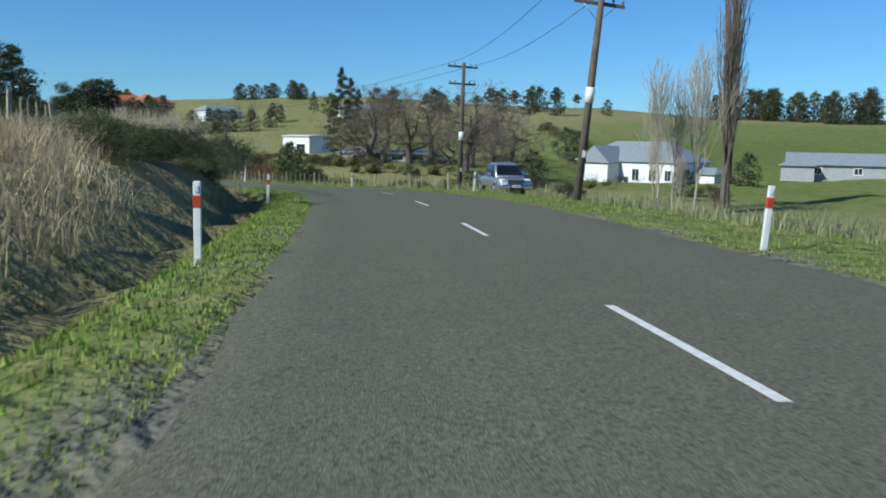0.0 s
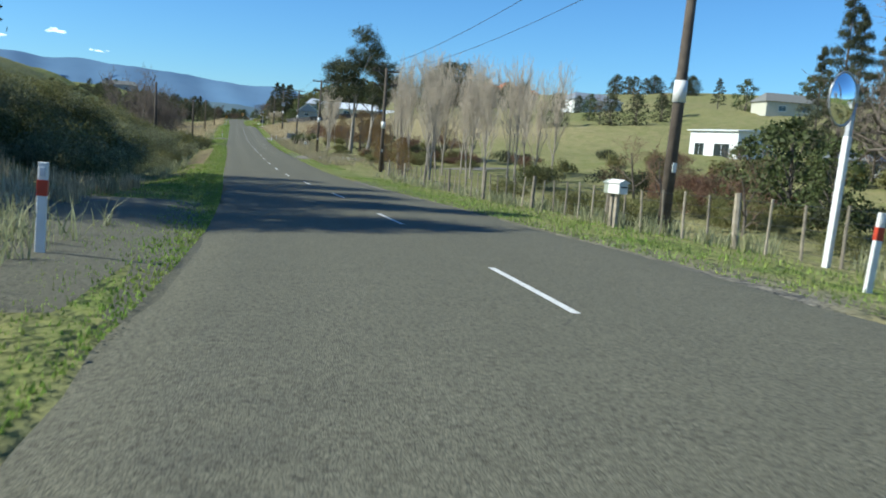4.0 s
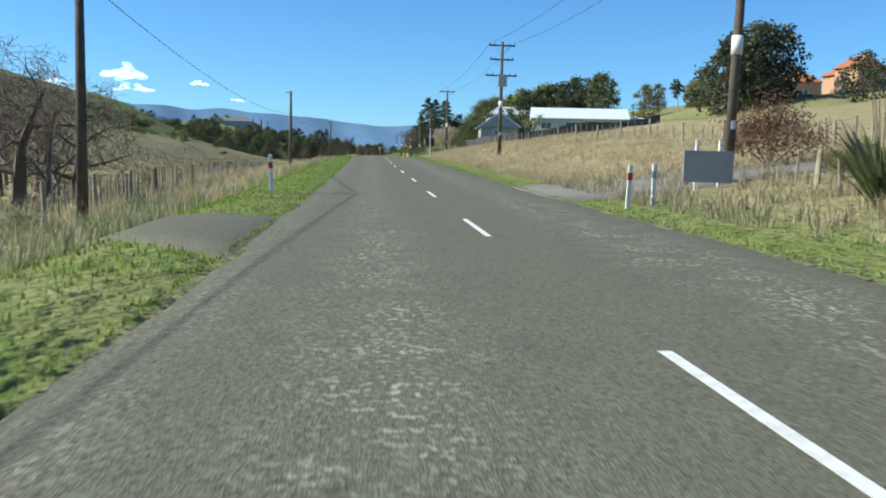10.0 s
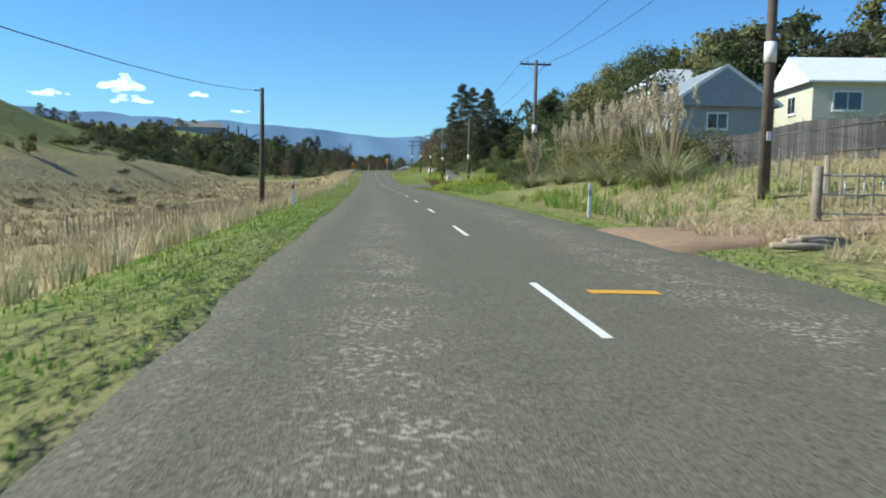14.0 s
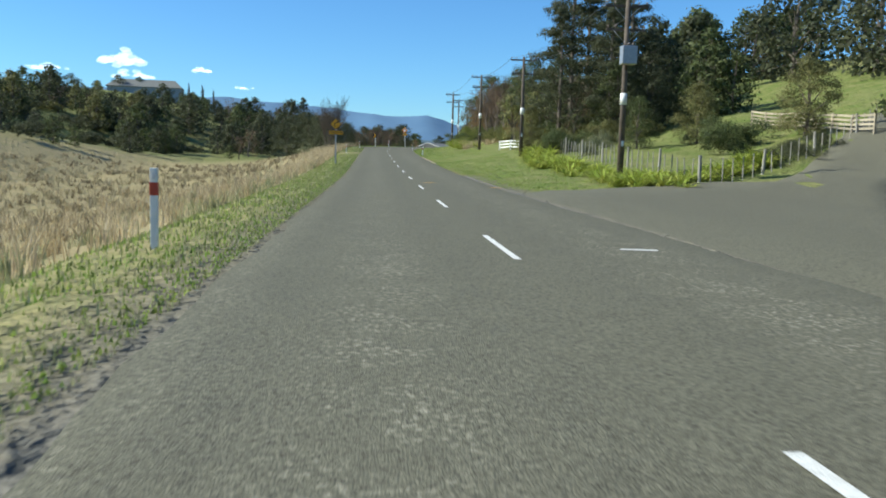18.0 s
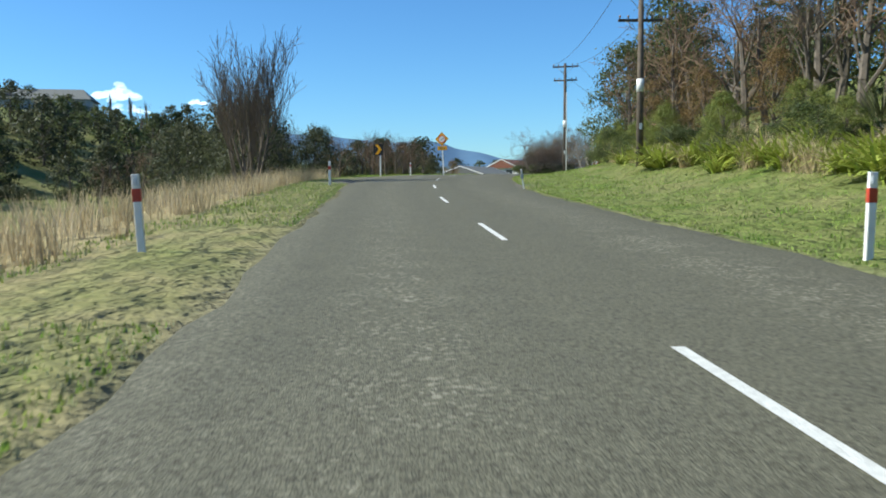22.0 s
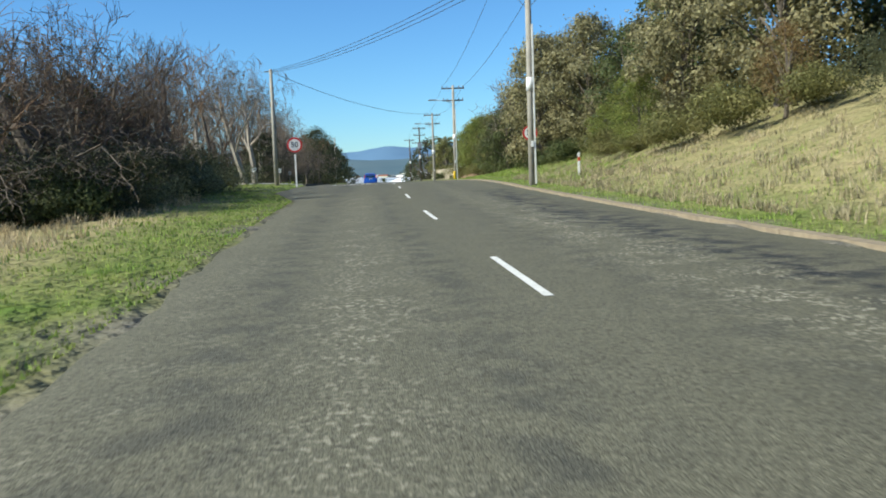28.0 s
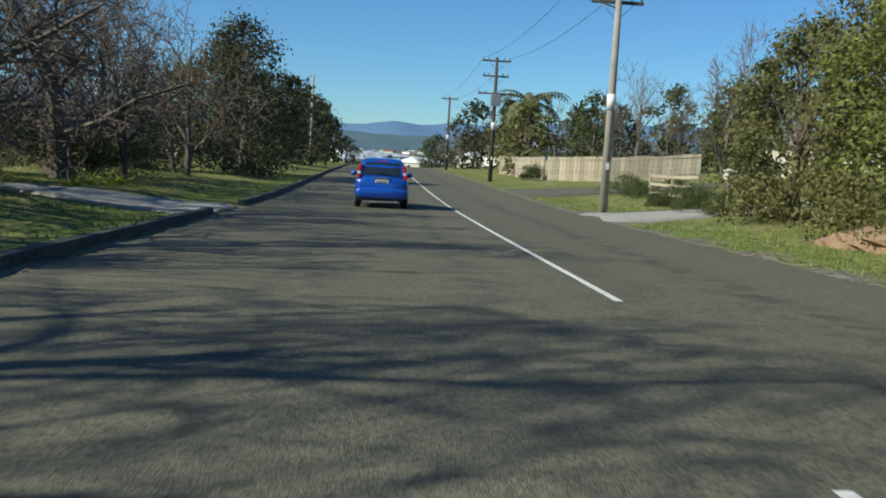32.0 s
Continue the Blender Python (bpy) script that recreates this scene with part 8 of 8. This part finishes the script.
for k in range(120):
    s_, v_ = 383 + dice.random() * 17, dice.random() * 5.4
    grow("agapanthus", (s_, 4.9 + v_, 0.15 * v_ + dice.uniform(0.8, 1.3)))
grow("red_bush", (409.5, 6.4, 1.3))
# the paddock and the pines, right
thicket(["evergreen", "olive_tree", "dark_tree", "russet"], 478, 510, 16, 32, 18, 4, 8)
thicket(["bush", "olive_bush", "grey_bush"], 468, 512, 13.5, 22, 20, 1.4, 2.6, lambda s, u: not (482 < s < 491 and u < 15))
grow("dark_tree", (446, 33, 12), (452, 36, 12), (440, 41, 11))
grow("dark_bush", (450, 21.0, 1.2), (451, 22.3, 1.1), (448.5, 19.6, 1.2), (452, 23.6, 1.2))
grow("bush", (456, 20, 2.4), (460, 23, 2.6), (452, 30, 2.6))
grow("olive_tree", (458, 26, 5), (466, 22, 4.4))
grow("pine", (490, 18, 18), (484, 15.5, 13), (496, 21, 17), (481, 19.5, 12), (500, 25, 16), (487, 23, 16))
grow("dark_tree", (490, 26, 9), (497, 29, 10))
grow("olive_tree", (482.6, 12.6, 4.0))
grow("evergreen", (466, 17.5, 3.8))
grow("bush", (472, 13, 2.0), (475, 15, 2.2))
grow("agapanthus", (466, 10.2, 1.2), (467, 10.8, 1.3), (468, 10.0, 1.2), (469, 10.9, 1.3), (470.5, 10.3, 1.2), (465, 10.8, 1.1), (471.6, 11.2, 1.4), (472.8, 10.8, 1.4), (474, 11.4, 1.5), (475, 10.9, 1.3), (473.4, 12.0, 1.5), (471, 12.1, 1.4), (476, 11.6, 1.3))
for k in range(70):
    grow("agapanthus", (437 + dice.random() * 29, 8.6 + dice.random() * 2.2, dice.uniform(0.8, 1.2)))
for k in range(60):
    grow("agapanthus", (438.4 + 0.17 * k + dice.random() * 2.0, 8.4 + 0.19 * k, dice.uniform(0.9, 1.3)))
thicket(["evergreen", "olive_tree", "gum", "russet"], 400, 450, 74, 100, 18, 7, 10)
thicket(["evergreen", "dark_tree"], 480, 560, 34, 70, 22, 8, 12)
grow("cabbage", (501, 14.2, 5.0), (500, 15, 4.4), (499.2, 13.6, 3.6), (506, 18, 5.2), (497, 17, 4.2))
grow("yucca", (511, 14.6, 2.2), (505, 13.4, 1.5))
grow("yucca", (508.5, 13.2, 2.3), (510.5, 13.0, 2.4), (507, 13.8, 2.2), (512.5, 12.6, 2.2), (509.5, 14, 2.4))
grow("rust_tree", (503.5, 15.0, 3.2), (505.5, 14.6, 3.0))
grow("evergreen", (513, 17.5, 6.6), (517, 17, 7), (509, 18.5, 6.2))
grow("evergreen", (524, 20, 9), (512, 21, 8.5), (533, 19, 9))
grow("russet", (516, 15, 8), (521, 14.5, 9), (526, 15.5, 9.5), (531, 14, 9), (519, 18, 9.5), (513, 17, 8))
grow("bare", (528, 17, 10), (523, 13.5, 7))
for k in range(12):
    grow("bright_tree", (515 + 3 * k, 10.8 + 0.8 * (k % 3), 1.7 + 0.25 * (k % 4)))
for k in range(46):
    grow("agapanthus", (508 + 0.62 * k, 8.6 + dice.random() * 2.6, dice.uniform(1.1, 1.7)))
grow("flax", (513, 12, 1.9), (517, 13, 1.8), (545, 9.6, 1.6))
grow("rust_tree", (524, 12.8, 3.4), (532, 12.4, 3.6), (541, 13, 5))
grow("bush", (516, 11.6, 1.6), (522, 11, 1.5), (528, 10.8, 1.6), (535, 10.4, 1.7), (540, 10, 1.8))
grow("russet", (544, 11, 7.5), (548, 12, 8), (536, 15, 9), (540, 13, 9), (546, 14.5, 9.5), (552, 12.5, 8.5), (531, 15, 8.5))
grow("bright_tree", (534, 10.2, 1.8), (538, 10.4, 2.0), (542, 10.0, 1.9), (549, 9.8, 2.1), (555, 9.4, 2.2))
grow("evergreen", (551, 14, 10), (556, 11.2, 8), (560, 14, 9), (566, 13, 8.5))
grow("bright_tree", (546, 10.2, 2.4), (552, 9.6, 2.4), (558, 9.4, 2.6))
thicket(["evergreen", "dark_tree", "olive_tree"], 560, 645, 14, 30, 34, 6.5, 10)
thicket(["bush", "olive_bush", "dark_bush"], 564, 640, 9.6, 13, 24, 1.5, 2.6)
grow("tassel_tree", (620, 14, 8), (613, 17, 8.5), (628, 18, 8.5))
grow("tassel_tree", (601, 14, 9))
grow("bare", (588, 12.5, 8), (596, 16, 9.5), (607, 13, 8))
grow("russet", (582, 10.6, 8), (588, 10.8, 8.5), (594, 11, 8), (578, 11, 8.5), (600, 11.5, 8))
grow("agapanthus", (578, 8.2, 1.4), (579.5, 8.6, 1.5), (581, 8.1, 1.4), (582.5, 8.6, 1.5), (584, 8.3, 1.4), (586, 8.6, 1.3))
grow("rust_tree", (634, 12.4, 3.2), (648, 13.5, 3.2))
# the last bank, right
grow("tassel_tree", (667.5, 10.9, 9), (664, 13.5, 9), (672, 13.5, 9), (656, 17, 9))
grow("tassel_tree", (640, 15, 8.5), (646, 13.5, 7.6))
grow("oak", (686, 15, 11.5))
grow("bare", (690, 18, 12), (683, 20, 11), (697, 21, 12))
grow("rust_tree", (671, 10.3, 3.0), (669, 11.2, 2.6))
grow("bush", (667, 10.2, 1.5), (664, 10.8, 1.6), (661, 11, 1.7), (674, 10.6, 1.5))
grow("evergreen", (650, 15, 8.5), (655, 13.5, 6.5), (648, 18, 9), (643, 18, 9))
grow("bright_tree", (651, 12.6, 4.2), (646.5, 11.4, 3.4), (654, 11.8, 2.8))
grow("olive_bush", (640, 10.5, 2.0), (646, 10.6, 1.6), (652, 10.8, 1.6))
grow("dark_tree", (677, 20, 8), (668, 19, 8), (660, 20, 8.5))
grow("olive_tree", (703.5, 10.6, 6.6), (707, 12.2, 7.2), (699, 11.8, 6.8), (709.5, 10.8, 6.0), (695, 11.6, 6.2))
grow("dark_tree", (688, 12.6, 7.2), (692, 14.6, 7.6), (684, 14.5, 6.6))
grow("evergreen", (690, 10.6, 5.2), (686, 11.4, 5.6))
grow("bare", (704, 22, 12), (722, 20, 10), (735, 19, 10), (756, 20, 10))
grow("bright_tree", (698.5, 10.2, 6.6), (702, 9.9, 6.2))
grow("olive_bush", (697.5, 9.0, 1.9), (701.5, 8.8, 2.1), (694, 9.2, 1.8))
grow("cypress", (714, 11.6, 5.4), (716.5, 12.2, 4.6), (780, 12.5, 8), (783, 13, 8))
grow("bush", (713, 9.6, 1.3), (716, 9.8, 1.2), (719, 9.6, 1.1), (727, 11, 1.6), (748, 9.6, 1.4))
grow("palm", (765, 12.3, 8))
thicket(["bare", "evergreen", "bare", "russet"], 728, 800, 17, 50, 22, 7, 11)
grow("olive_tree", (760, 11.4, 6.6), (769, 11.5, 6.4), (774, 13, 6.5))
thicket(["bare", "evergreen", "russet", "dark_tree"], 775, 960, 10, 34, 28, 6.5, 11)
thicket(["dark_tree", "evergreen", "russet", "bare"], 930, 1150, -60, 60, 46, 5, 8.5)
thicket(["dark_tree", "evergreen"], 700, 900, -160, -44, 30, 7, 11)
thicket(["dark_tree", "evergreen"], 700, 900, 36, 130, 26, 7, 11)

def clay_bank(s0, s1, u0, high):
    """A broken clay cutting with a ragged top, facing the road."""
    v, f = [], []
    prof = [(0, -0.2), (0.12, 0.25), (0.2, 0.6), (0.55, 0.85), (0.8, 1.0), (1.9, 1.02), (2.6, 0.3)]
    ss = np.arange(s0, s1, 0.35)
    for i, q in enumerate(ss):
        end = min(1, (q - s0) / 1.2, (s1 - q) / 1.2)
        for j, (du, h) in enumerate(prof):
            uu = u0 + du + 0.16 * math.sin(q * 2.1 + j) + 0.1 * math.sin(q * 5.3 + 2 * j)
            x, y = to_world(q, uu)
            v.append((float(x), float(y), ground_at(x, y) + high * h * max(0.15, end) * (1 + 0.16 * math.sin(q * 1.7 + j) + 0.08 * math.sin(q * 6 + j))))
        if i:
            b = len(prof) * i
            f += [(b - 7 + j, b + j, b + j + 1, b - 6 + j) for j in range(6)]
    tagged(part("clay_bank", mesh_of("clay_bank", v, f, M_EARTH)), "broken orange clay bank under roadside trees", "bank", kind="structure")
clay_bank(692, 703.5, 7.8, 0.42)

# ---- grass ----
def blades(name, label, n, s0, s1, side, o0, o1, h0, h1, width, mat, seed, bunch=0.0, lean=0.35, keep=None, power=1.6):
    """Grass from o0 to o1 m off the road's edge: one tapering bent blade for each."""
    r = np.random.default_rng(seed)
    s = r.uniform(s0, s1, n)
    o = o0 + (o1 - o0) * r.random(n) ** power
    if bunch:
        m = max(8, int(n / bunch))
        cs, co = r.uniform(s0, s1, m), o0 + (o1 - o0) * r.random(m) ** power
        pick = r.integers(0, m, n)
        s, o = cs[pick] + r.normal(0, 0.13, n), np.maximum(co[pick] + r.normal(0, 0.13, n), o0)
    u = side * ((edge_left(s) if side < 0 else edge_right(s)) + o)
    ok = np.ones(n, bool)
    for a, b, c, d in CLEAR:
        ok &= ~((s > a) & (s < b) & (u > c) & (u < d))
    if keep is not None:
        ok &= keep(s, u, r.random(n))
    s, u, o = s[ok], u[ok], o[ok]
    n = len(s)
    x, y = to_world(s, u)
    z = np.asarray(land(x, y)[0]).ravel() - 0.02
    h = r.uniform(h0, h1, n) * (0.45 + 0.55 * np.clip(o / 0.9, 0, 1))
    a, b = r.uniform(0, math.tau, n), r.uniform(0, math.tau, n)
    w = width * r.uniform(0.6, 1.3, n)
    dx, dy = np.cos(a) * w, np.sin(a) * w
    lx, ly = np.cos(b) * lean * h * r.random(n), np.sin(b) * lean * h * r.random(n)
    p0 = np.stack([x - dx, y - dy, z], 1); p1 = np.stack([x + dx, y + dy, z], 1)
    m0 = np.stack([x + lx * 0.35 - dx * 0.8, y + ly * 0.35 - dy * 0.8, z + h * 0.55], 1); m1 = m0 + np.stack([dx * 1.6, dy * 1.6, 0 * z], 1)
    tp = np.stack([x + lx, y + ly, z + h], 1)
    if h1 < 0.3:
        me = quads_mesh(name, np.stack([p0, p1, tp], 1), mat, tri=True)
    else:
        me = quads_mesh(name, np.concatenate([np.stack([p0, p1, m1], 1), np.stack([p0, m1, m0], 1), np.stack([m0, m1, tp], 1)]), mat, tri=True)
    tagged(part(name, me), label, "grass", kind="stuff")

CLEAR = [(531, 574, -5.9, -3), (499, 508, -5.6, -3), (140, 182, -6.4, -4.8), (52, 70, -6.0, -4.9), (405, 438, 3, 9), (412, 444, 9, 18), (424, 455, 18, 34), (480, 488, 3, 16), (681, 687, -17, -3), (704, 709, -17, -3), (709, 716, 4, 17), (725, 736, 4, 22), (135, 143, 3, 14), (196, 203, -16, -3), (348, 362, 3, 14)]
L = "short green grass on the road verge"
blades("verge_grass", L, 62000, -4, 120, -1, 0.05, 3.4, 0.03, 0.1, 0.015, M_GRASS, 1)
blades("verge_grass", L, 74000, 120, 330, -1, 0.05, 3.4, 0.03, 0.1, 0.015, M_GRASS, 2)
blades("verge_grass", "short straw-coloured grass among the green", 26000, 350, 545, -1, 0.05, 3.0, 0.05, 0.13, 0.012, M_STRAW_GREY, 33)
blades("verge_grass", L, 60000, 330, 560, -1, 0.1, 3.0, 0.03, 0.1, 0.015, M_GRASS, 3)
blades("verge_grass", L, 36000, 560, 662, -1, 0.1, 4.0, 0.03, 0.1, 0.015, M_GRASS, 4)
blades("verge_grass", L, 16000, 662, 740, -1, 0.2, 6.0, 0.03, 0.1, 0.015, M_GRASS, 5)
blades("verge_grass", L, 32000, -4, 130, 1, 0.05, 3.4, 0.035, 0.15, 0.012, M_GRASS, 6)
blades("verge_grass", L, 44000, 140, 420, 1, 0.05, 2.2, 0.03, 0.1, 0.015, M_GRASS, 7)
blades("verge_grass", L, 60000, 420, 560, 1, 0.1, 6.5, 0.03, 0.1, 0.015, M_GRASS, 8)
blades("verge_grass", L, 44000, 560, 735, 1, 0.3, 5.5, 0.035, 0.15, 0.012, M_GRASS, 9)
blades("rank_grass", "tangled pale grass through the scrub", 12000, 112, 192, -1, 4.4, 13, 0.4, 1.0, 0.012, M_STRAW_GREY, 27, bunch=24, lean=0.8)
D_ = "tall dry straw-coloured grass on the bank"
blades("dry_grass", D_, 44000, -4, 72, -1, 3.0, 15, 0.35, 0.85, 0.01, M_STRAW, 11, bunch=10, lean=0.9, power=1.0, keep=lambda s, u, r: (s < 17) | (u < -8.3 + 0.5 * r))
blades("rank_grass", "rank tussock grass in the gully", 14000, 44, 92, -1, 1.4, 9, 0.2, 0.6, 0.012, M_STRAW_GREY, 29, bunch=14, lean=0.9, power=1.0)
blades("dry_grass", "tall straw tussocks among the scrub", 12000, 46, 84, -1, 3.4, 13, 0.6, 1.3, 0.012, M_STRAW, 31, bunch=16, lean=0.7, power=1.0)
blades("dry_grass", D_, 7000, 60, 110, -1, 2.6, 9, 0.3, 0.6, 0.012, M_STRAW, 12, bunch=30)
blades("rank_grass", "rank grey-green grass beside the ditch", 12000, 118, 235, -1, 2.4, 8, 0.3, 0.7, 0.013, M_STRAW_GREY, 13, bunch=20, lean=0.6)
blades("dry_grass", "tall dry grass along the swampy ditch", 20000, 235, 470, -1, 3.0, 16, 0.4, 0.9, 0.014, M_STRAW, 14, bunch=16, lean=0.6, power=1.3)
blades("rank_grass", "rank grey-green grass beside the ditch", 12000, 235, 480, -1, 2.8, 9, 0.3, 0.6, 0.014, M_STRAW_GREY, 15, bunch=22, lean=0.5)
blades("reeds", "pale seed-headed reeds beside the road", 8000, 455, 545, -1, 2.6, 7.5, 0.35, 0.95, 0.009, M_STRAW, 16, bunch=22, lean=0.5)
blades("dry_grass", "dry tussock grass over the swampy flat", 30000, 225, 500, -1, 8, 34, 0.3, 0.65, 0.022, M_FEN, 24, bunch=9, power=1.0, lean=0.8)
blades("sedge", "brown sedge tufts over the swampy flat", 26000, 232, 520, -1, 7, 34, 0.25, 0.55, 0.025, M_SEDGE, 25, bunch=10, power=0.9, lean=0.9)
blades("rank_grass", "low green grass beside the bend", 12000, 545, 600, -1, 2.0, 7, 0.08, 0.25, 0.012, M_GRASS, 26, bunch=14, lean=0.6)
blades("dry_grass", "dry grass on the far verge", 15000, 588, 645, -1, 3.2, 17, 0.14, 0.34, 0.012, M_STRAW, 17, bunch=14, lean=0.8, power=1.0)
blades("dry_grass", "dry grass along the paddock fence", 9000, -4, 140, 1, 2.6, 8, 0.25, 0.6, 0.013, M_STRAW_GREY, 18, bunch=18, lean=0.6)
blades("rank_grass", "rank grey-green grass along the fence", 20000, 150, 245, 1, 1.3, 8, 0.18, 0.48, 0.012, M_FEN, 19, bunch=20, lean=0.6)
blades("dry_grass", "tall golden dry grass on the cut bank", 74000, 242, 338, 1, 1.5, 18, 0.14, 0.5, 0.008, M_STRAW, 20, bunch=22, lean=1.8, power=1.2)
blades("rank_grass", "rough green grass below the garage", 7000, 330, 385, 1, 1.4, 8, 0.3, 0.6, 0.014, M_GRASS, 21, bunch=18, lean=0.6)
blades("dry_grass", "dry bank grass under the trees", 11000, 612, 655, 1, 1.4, 9, 0.12, 0.32, 0.013, M_FEN, 22, bunch=18, lean=0.6)
blades("dry_grass", "pale dry tufts above the strap-leaved bank", 5000, 506, 545, 1, 5.6, 10, 0.5, 1.0, 0.012, M_STRAW, 37, bunch=24, lean=0.9)
blades("rank_grass", "rough green weeds on the clay bank", 9000, 640, 700, 1, 2.2, 7, 0.1, 0.28, 0.014, M_GRASS, 23, bunch=18, lean=0.6)
